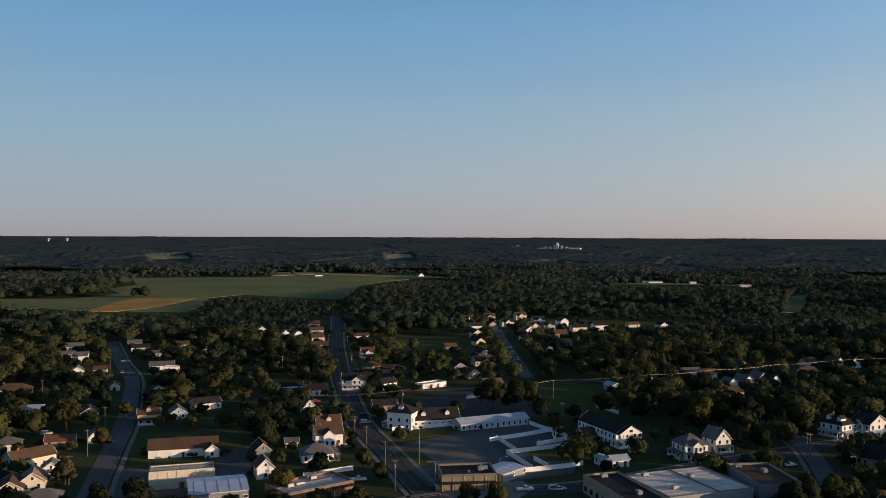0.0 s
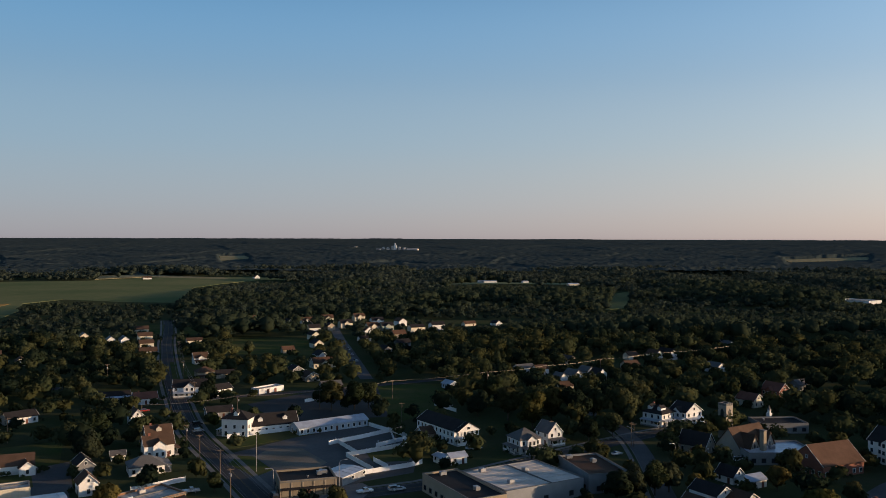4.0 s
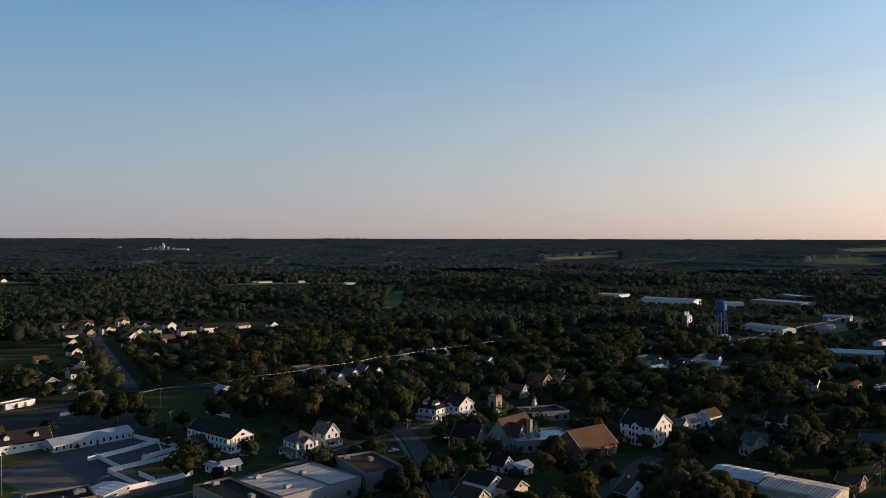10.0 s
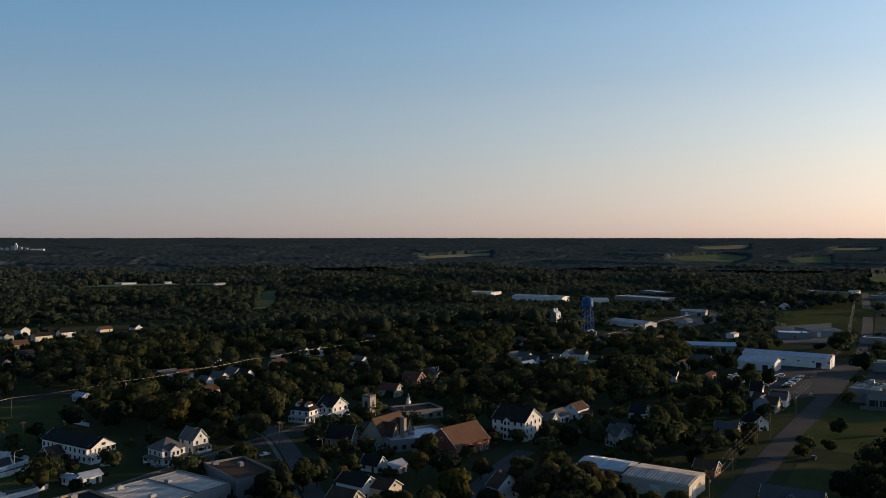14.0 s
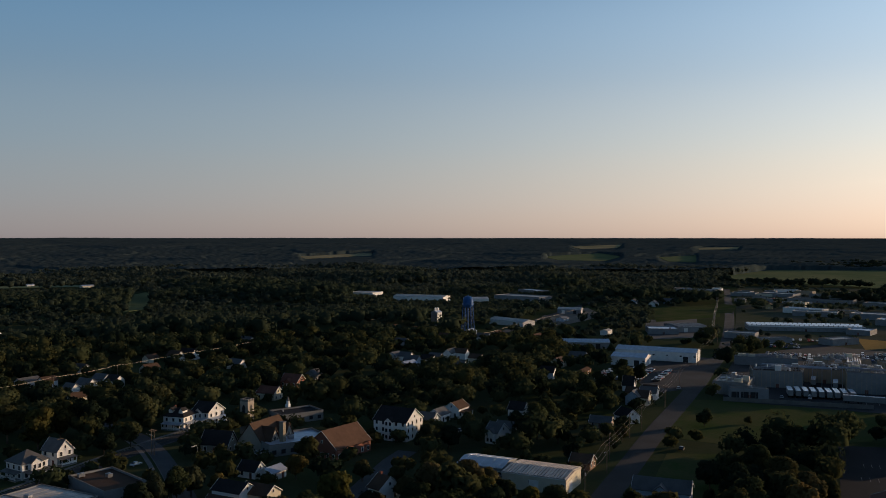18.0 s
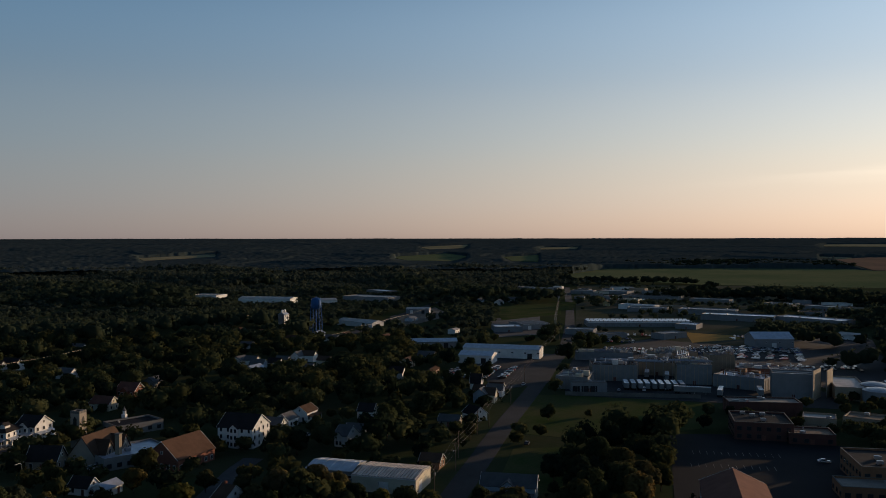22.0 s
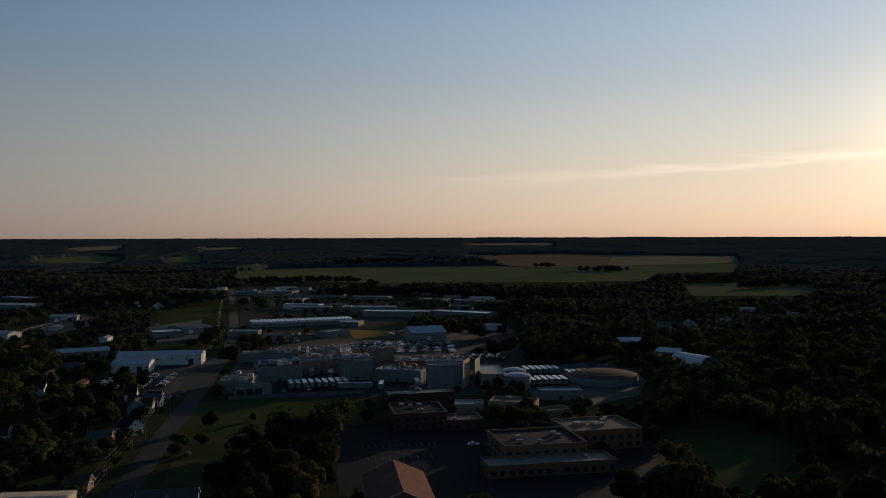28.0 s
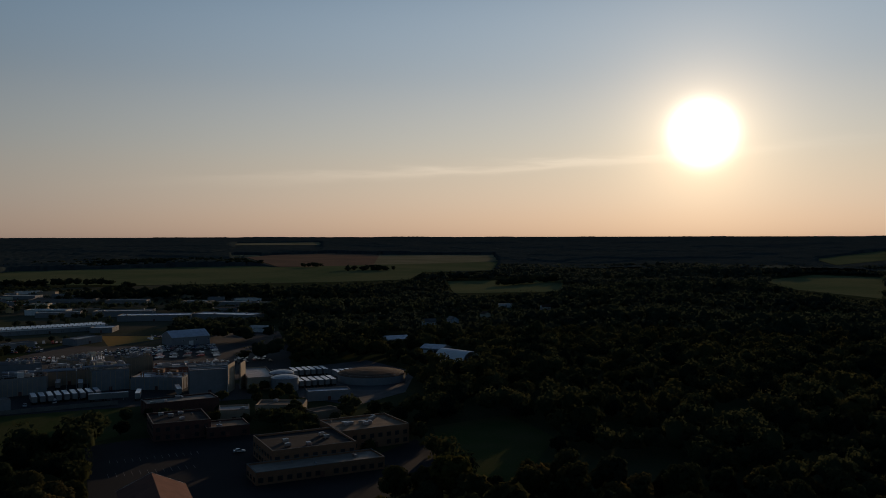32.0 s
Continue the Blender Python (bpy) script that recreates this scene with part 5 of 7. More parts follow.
    for k in (-0.2, 0.22):
        for i in range(rows):
            part("rooflight", shared(("rooflight", w, rows), lambda: Geo().slab((-a - 1.0, -4.2, 0.35), (a - 1.0, -4.2, 0.35), (a + 1.0, 4.2, 0.95), (-a + 1.0, 4.2, 0.95), 0.3).mesh("rooflight", M["rooflight"])), None, ob, "", pose(-w / 2 + w * (i + 0.5) / rows, k * d, h - 0.28))
    part("eave_band", Geo().box(-w / 2 - 0.1, w / 2 + 0.1, -d / 2 - 0.5, -d / 2 - 0.01, h - 1.1, h - 0.1), M["rooflight"], ob, "pale eave band")
    return ob


def tank(x, y, r, h, roof="steel", label="round pale steel storage tank with a domed lid", dome=1.5):
    ob = thing("storage_tank", x, y, 0, 0, label, "tank")
    part("shell", Geo().lathe([(r, 0), (r, h)], 28), M["wall_metal"], ob)
    part("lid", Geo().lathe([(r + 0.1, h), (r + 0.1, h + 0.15), (r * 0.75, h + dome * 0.55), (r * 0.4, h + dome * 0.88), (0.3, h + dome)], 28), M["steel"] if roof == "steel" else M["roof_" + roof], ob)
    rl = Geo()
    for i in range(12):
        a = 2 * math.pi * i / 12
        rl.tube((r * math.cos(a), r * math.sin(a), h + 0.1), (r * math.cos(a), r * math.sin(a), h + 1.1), 0.04, n=4)
        b = 2 * math.pi * (i + 1) / 12
        rl.tube((r * math.cos(a), r * math.sin(a), h + 1.1), (r * math.cos(b), r * math.sin(b), h + 1.1), 0.04, n=4)
    part("railing", rl, M["steel"], ob)
    BUILT.append((x, y, r))
    VIEW.append((x, y, r, h))
    return ob


def pipe_rack(x, y, rot, w, d, h):
    """Roof-top pipework on steel frames."""
    ob = thing("pipe_rack", x, y, rot, 0, "steel pipe rack with pale process pipes between factory blocks", "pipework")
    n = max(3, int(w / 5))
    for i in range(n):
        a = -w / 2 + w * (i + 0.5) / n
        part("frame", Geo().box(a - 0.12, a + 0.12, -d / 2, -d / 2 + 0.25, 0, h).box(a - 0.12, a + 0.12, d / 2 - 0.25, d / 2, 0, h).box(a - 0.12, a + 0.12, -d / 2 + 0.26, d / 2 - 0.26, h - 0.3, h), M["steel"], ob)
    rnd = random.Random(int(w * 10))
    for k in range(6):
        yy = -d / 2 + d * (k + 0.5) / 6
        r = rnd.choice((0.15, 0.25, 0.35))
        part("pipe", Geo().tube((-w / 2, yy, h + r), (w / 2 - rnd.uniform(0, 6), yy, h + r), r, n=8), M["steel"], ob)
    return ob


def arched_hut(x, y, rot, w, l, open_end=True):
    """A fabric-covered arched storage hut."""
    ob = thing("arched_hut", x, y, rot, 0, "white arched fabric storage hut with a dark open end", "hut")
    n = 16
    g = Geo()
    pts = []
    for yy in (-l / 2, l / 2):
        for k in (1.0, 0.97):
            pts += [(k * w / 2 * math.cos(math.pi * i / n), yy, k * w * 0.55 * math.sin(math.pi * i / n)) for i in range(n + 1)]
    m = n + 1
    f = []
    for i in range(n):
        f += [(i, i + 1, 2 * m + i + 1, 2 * m + i), (m + i, 3 * m + i, 3 * m + i + 1, m + i + 1), (i, m + i, m + i + 1, i + 1), (2 * m + i, 2 * m + i + 1, 3 * m + i + 1, 3 * m + i)]
    part("cover", g.poly(pts, f), M["vinyl"], ob)
    part("end_wall", Geo().poly([(0.96 * w / 2 * math.cos(math.pi * i / n), yy, 0.96 * w * 0.55 * math.sin(math.pi * i / n)) for yy in (l / 2 - 0.5, l / 2 - 0.3) for i in range(m)], [tuple(range(m)), tuple(range(2 * m - 1, m - 1, -1))]), M["wall_metal"], ob)
    BUILT.append((x, y, max(w, l) * 0.6))
    VIEW.append((x, y, w * 0.5, 8))
    return ob


def parking_lines(x, y, rot, n, gap=2.7, length=5.2):
    """Painted bays: each stripe is a part of the marked row."""
    ob = thing("parking_bays", x, y, rot, 0.13, "row of faded white painted parking bays on asphalt", "road marking", kind="structure")
    me = shared(("bay", length), lambda: Geo().box(-0.06, 0.06, 0, length, 0, 0.014).mesh("stripe", M["paint_white"]))
    for i in range(n):
        part("stripe", me, None, ob, "", pose(i * gap, 0, 0))
    return ob


# ---- the town ----
# streets
road([(-23.3, 275.8), (-31, 295.9), (-45.5, 333.9), (-64.2, 383.4), (-82.2, 451), (-105.5, 547.9), (-136.9, 698.4), (-152.2, 784.8), (-174.8, 898.4)], 8, "main street of worn dark asphalt with yellow centre lines", True, (1, -1), "asphalt", 1.0)
road([(-130, 259), (-139.9, 286.7), (-152.9, 324.7), (-169.8, 374.1), (-196.6, 440.5), (-219.3, 492.9), (-256.6, 558.4), (-311.4, 661.5)], 8, "residential street of grey asphalt", False, (-1,), "asphalt_old")
road([(-31.4, 268.3), (-3.1, 283), (27.7, 291.8), (82.3, 326.3), (126.5, 354.6), (188.4, 387.4)], 9, "cross street of grey asphalt past shops and a church", True, (1,))
road([(101.1, 249.2), (122.4, 351.4), (120.4, 415.3)], 7, "side street of grey asphalt beside the church", False, (1,), "asphalt_old", 2.0)
road([(147, 240.9), (187.1, 273.2), (199.4, 281.2)], 8, "side street of grey asphalt between trees", False, (), "asphalt_old", 2.0)
road([(194.4, 181.0), (227.7, 199.4), (261.0, 217.8), (309.3, 244.7), (383.3, 283.6), (472.2, 331.7), (587.9, 396.6), (808.4, 539.1), (1127.2, 753.9), (1222.8, 818.3)], 9.4, "long straight road of dark asphalt leading out of town", False, (), "asphalt", 2.5)
road([(15.3, 516.3), (8.4, 608.8), (-1.1, 729.2), (-6.7, 822.2)], 8, "cul-de-sac of grey asphalt between newer houses", False, (), "asphalt_old")
road([(-234.8, 504.4), (-175.3, 509.3), (-91.5, 464.4), (-27.4, 475.9), (27.2, 496.9), (76.3, 519.2)], 7, "side street of asphalt", False)
road([(464.3, 542.7), (613.4, 633.3), (773.7, 726.1), (946.1, 818.3)], 8, "street of asphalt towards the warehouses", False)

# open ground
lot([(-46.1, 340.9), (-10.7, 378.1), (14.5, 387.8), (23.4, 367.2), (30.5, 337.6), (25.9, 309.2), (7.2, 299.6), (-18.6, 275.8)], "worn asphalt yard of the motel and shops", "asphalt_old", 0.02)
lot([(-47.3, 444.9), (-13.6, 478.8), (41.3, 493.9), (41.4, 458.4), (26, 408.1), (-26.9, 398.8)], "dark asphalt parking lot behind the motel", "asphalt", 0.02)
lot([(-33.2, 338.3), (-29.4, 348.2), (-16, 350.3), (-5.2, 326.3), (-10, 317), (-24.5, 320.6)], "worn tan gravel pad beside the motel yard", "gravel", 0.05)
lot([(-41.9, 328.1), (-39.9, 340.7), (-33.6, 338.3), (-24.8, 318.4), (-30.3, 309.2)], "mown lawn at the street corner", "lawn", 0.05, "grass")
lot([(-53.2, 367), (-16.2, 389.8), (-10.6, 374.8), (-46.2, 349.9)], "mown lawn in front of the white house", "lawn", 0.03, "grass")
lot([(20.5, 492.8), (62.9, 494.7), (51.8, 428.7), (22.7, 388.7)], "mown lawn behind the white building", "lawn", 0.03, "grass")
lot([(-54.8, 706.1), (-22.3, 715.8), (-21.4, 622), (-48.8, 629.8)], "green backyard lawn", "lawn", 0.03, "grass")
lot([(-156.7, 353.1), (-114.7, 372), (-95, 301.2), (-135.9, 301.5)], "mown lawn round the long building", "lawn", 0.02, "grass")
lot([(-127.6, 268.4), (-139.3, 299.7), (-92.5, 306.7), (-82, 272.1)], "grey gravel and asphalt yard", "asphalt_old", 0.03)
lot([(-101.9, 338.1), (-89.9, 301.7), (-93.2, 277.4), (-112.5, 328.1)], "asphalt drive", "asphalt_old", 0.025)
lot([(-115.5, 599.6), (-91.6, 601.9), (-80.1, 538.4), (-99.4, 525.3)], "lawn beside the street", "lawn", 0.03, "grass")
lot([(298.7, 236.1), (379, 278), (419.7, 236.4), (412.4, 191.8), (360.6, 175.5), (311.3, 198.7)], "open mown lawn beside the long road", "lawn", 0.03, "grass")
lot([(223.2, 183.2), (277.8, 215.7), (294.7, 201), (241.3, 167.5)], "grass verge with bare soil", "lawn", 0.03, "grass")
# The shade over this lot is painted by its darker asphalt.
lot([(342.9, 180.6), (363.3, 157), (370.1, 113.1), (316.3, 70), (364.7, 48.3), (318.3, 28.4), (260, 63.6), (226.5, 102.1), (245.2, 129)], "broad asphalt parking lot of the school, darkened as if shaded", "asphalt_shaded", 0.03)
lot([(389.1, 265.3), (453.5, 308.4), (509.7, 244.8), (489.4, 152), (447.7, 142.2), (421.4, 200.3)], "asphalt factory yard", "asphalt", 0.03)
lot([(536, 353.6), (650.5, 355.7), (672.3, 300), (752.8, 255), (765, 215), (639.1, 171.8), (503, 136.6), (509.7, 244.8), (453.5, 308.4)], "asphalt works car park", "asphalt", 0.028)
lot([(905, 640), (945, 655), (948, 620), (845, 560), (825, 590)], "sunlit lawn beside the long road", "lawn", 0.05, "grass")
lot([(547.5, 150.3), (588.9, 105.9), (539.8, 66.9), (471.7, 65.5), (432.8, 85.7), (453.3, 119.6)], "asphalt trailer yard", "asphalt_old", 0.032)
lot([(760, 382.1), (839.3, 340.4), (704.8, 293.9), (648.7, 317.2)], "patch of dry golden grass between works", "field_dry", 0.05, "grass")
lot([(455.4, 392.5), (516.7, 370), (520.8, 354.2), (416.4, 295.2), (376.5, 302)], "car dealer's lot of dark asphalt", "asphalt", 0.03)
lot([(703, 569), (755.1, 542.1), (617.1, 443.7), (572.5, 458.8)], "asphalt yard", "asphalt_old", 0.03)
lot([(651.3, 664.7), (770.8, 708.3), (701.9, 620.8), (577.9, 575.1)], "gravel yard beside the street", "gravel", 0.03)
lot([(827.5, 659.1), (926.5, 630.5), (793.9, 541), (693.7, 546.1)], "sunlit lawn by the road", "lawn", 0.03, "grass")
lot([(1286.1, 839.6), (1470.2, 589.8), (615.8, 249.9), (608.1, 313.6), (626.4, 413.9)], "open industrial ground of gravel and grass", "gravel_dark", 0.01, clear="sparse")
lot([(388.6, 43.4), (415.8, 8.8), (370.9, -9.9), (290.3, 9), (315.7, 30.3)], "dark mown sports field beside the school", "lawn", 0.02, "grass")
lot([(-94, 730.7), (-24, 731.8), (-24, 634.9), (-78.7, 634.6)], "broad green backyard lawn between the streets", "lawn", 0.03, "grass")
lot([(-146.8, 827.2), (-112, 839.7), (-109.4, 765.9), (-133.9, 754.6)], "green lawn beside the main street", "lawn", 0.03, "grass")
lot([(-199.7, 852.8), (-169.3, 856.6), (-155, 775.3), (-180.9, 772.5)], "green lawn behind the houses", "lawn", 0.03, "grass")
lot([(9.3, 343.2), (31.8, 350.4), (25.4, 325.5), (12, 324.9)], "mown lawn inside the white fence", "lawn", 0.035, "grass")
lot([(-18, 267.3), (-16.5, 286.6), (7.2, 298.2), (10.8, 289.9), (4.8, 275.4)], "pale concrete pavement before the corner shop", "concrete", 0.045)

# fields
lot([(-564.9, 926.9), (-533.5, 953.5), (-477, 922.4), (-459.5, 946.7), (-412.3, 922.7), (-348.2, 922.9), (-363.3, 1023), (-398.1, 1134.2), (-371.7, 1205.4), (-286.2, 1159), (-211.3, 1136.4), (-243.2, 1467), (-210.9, 1594.6), (-147, 1718.1), (-32.9, 1694.3), (-179.8, 1817.4), (-392.1, 1783.8), (-473.9, 1686.6), (-671.7, 1630.6), (-718.8, 1621.4), (-621.1, 1412.2), (-619.4, 1304.6), (-551.7, 1206.5), (-569.9, 1102.3), (-658.7, 1081)], "broad green crop field beyond the trees", "field", 0.3, "field")
lot([(-457.9, 910.3), (-427.6, 920.9), (-402.3, 984.8), (-411.6, 1132.5), (-493.6, 1122.3), (-479.2, 1009.2)], "strip of dry ochre stubble in the field", "field_dry", 0.5, "field")
lot([(-473.6, 1727.4), (-396.7, 1804.8), (-217, 1728.1), (-236.4, 1787.5), (-415.9, 1892.3), (-495.8, 1854.5)], "sunlit yellow-green strip of crop", "field_pale", 0.5, "field")
lot([(-351.1, 2587.5), (-281.9, 2755.4), (-322.9, 2962.6), (-405.8, 2946.9)], "pale stubble field among far woods", "field_pale", 0.3, "field")
lot([(-1089.2, 2565), (-1023.3, 2709.7), (-924.4, 2492.1), (-1015.9, 2430.8)], "pale clearing among far woods", "field_pale", 0.3, "field")
lot([(310.5, 984), (343.9, 1009.6), (468.1, 1338.4), (416.5, 1270.2)], "narrow green clearing in the woods", "field", 0.3, "field")
lot([(1369.3, 2525.4), (1738.5, 2641.3), (1599.5, 2447.6), (1305.7, 2370.8)], "pale stubble field among far woods", "field_pale", 0.3, "field")
lot([(2248.5, 1753.2), (2443.6, 1747.5), (2055.7, 1470.6), (2043.6, 1558.6)], "green clearing", "field", 0.3, "field")
# Sky light on this clearing is painted by its lighter field colour.
lot([(149.4, 1520.8), (252.2, 1549.8), (350.1, 1544.4), (427.1, 1505.4), (425.2, 1568.4), (252.9, 1618)], "green clearing with sheds", "field_skylit", 0.3, "field")
lot([(2007.1, 2040.8), (2339.2, 2084.5), (2212.1, 1869.4), (1932.7, 1700.4), (1870.6, 1828.9)], "pale green field among far woods", "field", 0.3, "field")
lot([(2728.8, 2596.7), (3081.7, 2602.4), (2759.8, 2362.3), (2578.8, 2390.4)], "pale stubble field near the horizon", "field_pale", 0.3, "field")
lot([(1493.2, 1036.8), (1436.4, 680.8), (1560, 328.8), (1651.8, 197.2), (1919.5, 197.6), (2000.8, 41.7), (2432.6, 34.4), (2247.8, 358.8), (2105.7, 578.2), (2175, 650.8), (1997.2, 944.1), (1850.6, 1120.3)], "broad green farm field towards the sunset", "field", 0.3, "field")
lot([(2132.7, 585.6), (2162.9, 349.7), (2876.3, 438), (2975.1, 619.6), (2846.4, 788.9), (2662.1, 833.1)], "reddish ploughed field", "field_soil", 0.5, "field")
lot([(3712.4, 1225.4), (3888.5, 857.3), (4081.2, 912.1), (3912.9, 1258.7)], "long pale stubble field near the horizon", "field_pale", 0.4, "field")
lot([(2706.3, 891.4), (2701.0, 797.7), (2799.2, 826.5), (2826.7, 930.8)], "pale dry strip beside the green field", "field_pale", 0.6, "field")
lot([(2822.0, 2037.3), (2970.7, 1938.6), (3177.7, 2053.7), (3039.0, 2135.7)], "small pale clearing near the horizon", "field_pale", 0.4, "field")
lot([(2162.9, 349.7), (2463.9, 34.7), (2890.9, 56.2), (2876.3, 438)], "pale tan stubble field", "field_pale", 0.4, "field")
lot([(3673.6, 1226.7), (3758.5, 831.4), (3947.7, 899.7), (3877.7, 1238)], "pale field near the horizon", "field_pale", 0.4, "field")
lot([(1598.9, 126.5), (1640.5, -95.5), (1315.4, -74.6), (1265.5, 86.6)], "green meadow between hedgerow trees", "field", 0.3, "field")
lot([(1622.8, -459.3), (1803.8, -613), (1703.5, -712.4), (1175.6, -487.3), (1388.3, -434.3)], "green meadow by the far hedgerow", "field", 0.3, "field")
lot([(2517.9, -861.2), (3062.4, -1292.1), (2425.8, -1020.7), (2207, -807.8)], "pale green field", "field", 0.3, "field")

# west side, off the residential street
house(-172.6, 301.4, 56, 15.5, 9, 4.2, 2.6, "cream", "brown", chimney=1)
house(-157.4, 277.3, -65, 10.3, 7.7, 3.2, 2.8, "cream", "tan")
house(-161, 270.2, -65, 12, 7.7, 2.7, 2.4, "cream", "brown")
house(-158.5, 290.9, -65, 7.7, 6.9, 3.1, 2.4, "white", "grey", porch="r")
house(-144.1, 258.8, 20, 11.2, 7.7, 2.9, 2.2, "grey", "grey", hip=True)
house(-194.7, 324.5, 20, 9.5, 7.7, 2.9, 2.2, "white", "grey", hip=True)
house(-177.5, 332.9, 20, 11.2, 6.9, 2.5, 1.8, "tan", "red")
house(-260, 439.2, 20, 17.2, 9.5, 2.7, 2.8, "cream", "brown", hip=True, chimney=1)
house(-221.7, 390.8, 20, 8.6, 6.9, 2.5, 1.8, "blue", "metal")
house(-191.8, 385.3, -65, 9.5, 7.7, 2.7, 2.4, "tan", "brown")
house(-166.6, 339.6, -65, 6, 5.2, 2.7, 2, "white", "grey")
house(-212, 455, -65, 6.9, 5.2, 2.5, 1.8, "cream", "brown")
house(-258.4, 504.9, -65, 8.6, 6.9, 2.7, 2.2, "white", "grey")
house(-281.4, 553.7, 20, 9.5, 6.9, 4.5, 2.3, "white", "grey")
house(-301.4, 573.2, 20, 11.2, 6.9, 2.7, 1.8, "white", "grey", far=True)
house(-317.2, 613.3, 20, 13.8, 7.7, 2.7, 2.4, "cream", "grey", far=True)
house(-246.4, 509.5, 20, 7.7, 6, 2.7, 1.8, "white", "brown", far=True)
house(-183.6, 445.4, -65, 9.5, 7.7, 2.9, 2.4, "white", "brown", porch="r")
house(-159, 375.5, 20, 9.5, 6.9, 4.9, 2.2, "tan", "brown", porch="f", dormer=1)
house(-150.9, 389.1, -65, 9.5, 7.7, 2.7, 2.6, "blue", "grey")
house(-146.1, 411.4, 42.2, 13.6, 9, 3.2, 2.2, "white", "dark")
house(-215.3, 528.7, 20, 14.6, 7.7, 2.9, 2.2, "white", "grey")
house(-264.9, 611.6, 20, 12.9, 6.9, 2.9, 2.2, "white", "dark", far=True)
flat_building(-203.6, 515.6, 20, 9, 6, 4.2, "white", "white", windows=0, units=0, doors=0)
house(-209.6, 593.5, -65, 7.7, 6, 3.6, 2.2, "cream", "brown", far=True)
house(-238.7, 626.7, 20, 8.6, 6.9, 3.6, 2.2, "cream", "brown", far=True)
house(-240.7, 584, 20, 7.7, 6, 2.7, 1.8, "blue", "grey", far=True)
house(-282, 640, 20, 10.3, 6.9, 2.7, 1.8, "grey", "grey", far=True)

# long buildings by the street
house(-123.3, 323.9, 18.2, 25.5, 10, 3.4, 3, "white", "brown", far=True, label="long single-storey white building with a worn brown roof")
flat_building(-108.6, 283.6, 21, 21, 8, 6.2, "cream", "white", windows=0, units=0, parapet=0.3, label="workshop with a tall blank cream front")
metal_shed(-91.2, 268.4, 22.7, 17.9, 18, 5, 1.2, "metal", "metal", label="metal shed with a pale blue-white roof")
house(-83.8, 296.2, -65, 7.7, 6, 4.1, 2.9, "white", "brown")
house(-92, 321.2, -65, 9.5, 6, 3.8, 2.6, "grey", "dark")
flat_building(-63, 276.5, 42.6, 25.1, 14, 4.2, "rust", "white", label="low shop with rusty brown front and pale flat roof", units=3, shop="dark")
house(-84.7, 339.7, 20, 5.2, 4.3, 2.2, 1.3, "white", "grey")

# houses along the main street
house(-70.4, 320.9, 20, 12, 9.5, 3.1, 2.8, "white", "grey", hip=True, porch="r")
house(-71, 344.6, 22, 11.2, 7.7, 4.9, 3.1, "white", "brown", porch="r", chimney=1, cross=5)
house(-74.5, 362, 22, 10.3, 7.7, 4.9, 3.3, "cream", "brown", dormer=1, chimney=1)
house(-92.5, 402.8, -65, 7.7, 6, 4.1, 3.1, "white", "brown")
house(-99.5, 453, 20, 11.2, 7.7, 3.1, 2.6, "white", "red", chimney=1)
house(-116, 459.8, 20, 14.6, 7.7, 2.7, 2.4, "grey", "dark", porch="f")
house(-138, 637.7, 20, 12, 7.7, 3.1, 2.4, "white", "brown", far=True)
house(-148, 677.8, 22, 10.3, 6.9, 4, 2.4, "cream", "brown", far=True)
house(-159.1, 724.1, 22, 11.2, 7.7, 4.5, 2.4, "cream", "brown", far=True)
house(-171.2, 706.9, -65, 9.5, 6.9, 3.6, 2.6, "white", "grey", far=True)
house(-181.3, 705.1, -65, 7.7, 6, 4, 2.4, "white", "grey", far=True)
house(-210.3, 735.8, -65, 8.6, 6.9, 3.6, 2.6, "cream", "grey", far=True)
house(-175.4, 785.9, 20, 11.2, 7.7, 3.6, 2.4, "cream", "brown", far=True)
house(-94, 591.3, 20, 9.5, 7.7, 4.5, 3.1, "white", "brown", porch="f", cross=4)
house(-81.2, 526.8, 20, 10.3, 8.6, 4.9, 2.4, "tan", "brown", hip=True, porch="f")
house(-80.3, 472.5, 5.3, 17.2, 9, 5.4, 3.4, "white", "dark", cross=6, porch="f")
house(-67.6, 474.1, 44.3, 16.7, 8, 3.2, 2.2, "white", "dark")
house(-116.6, 704, 20, 12, 6.9, 2.7, 1.8, "cream", "brown", far=True)
house(-70.2, 531.7, 20, 11.2, 6.9, 2.7, 2, "tan", "dark", far=True)
flat_building(-40.1, 479.8, 43.9, 17.2, 7, 3, "white", "white", windows=0, units=0, label="row of low white garages", doors=2)
house(-57.6, 415.7, 20, 12, 7.7, 2.9, 2.2, "grey", "dark")
house(-43.8, 377.6, -14.3, 11.5, 10, 7.6, 2.8, "white", "dark", hip=True, porch="l", dormer=1, chimney=1, label="tall white Victorian house with dormers and a porch")
house(-30.7, 383.5, 20, 21.9, 9, 3.6, 4.2, "white", "dark", dormer=2, label="long white wing with a dark roof and dormers")
# The blue wall colour holds the bluish shade on the motel front.
house(-5.1, 384, 28.2, 33.8, 9, 3, 1.8, "blue", "metal", label="long motel block with bluish shade in its wall colour and a pale blue-grey roof")
flat_building(-12, 291.6, 10.7, 18.6, 14, 5.6, "buff", "black", label="buff brick corner shop with a dark flat roof", units=4, shop="dark")
metal_shed(0.4, 302.9, 52.9, 13.3, 10, 3, 0.5, "metal", "metal", label="small metal canopy roof beside the shop", doors=0)
house(-5.8, 482.4, 20, 11.2, 6.9, 2.9, 2.2, "grey", "grey", far=True)

# newer houses on the cul-de-sac
house(-22.5, 720.8, -65, 10.3, 7.7, 4.5, 2.8, "cream", "dark", far=True)
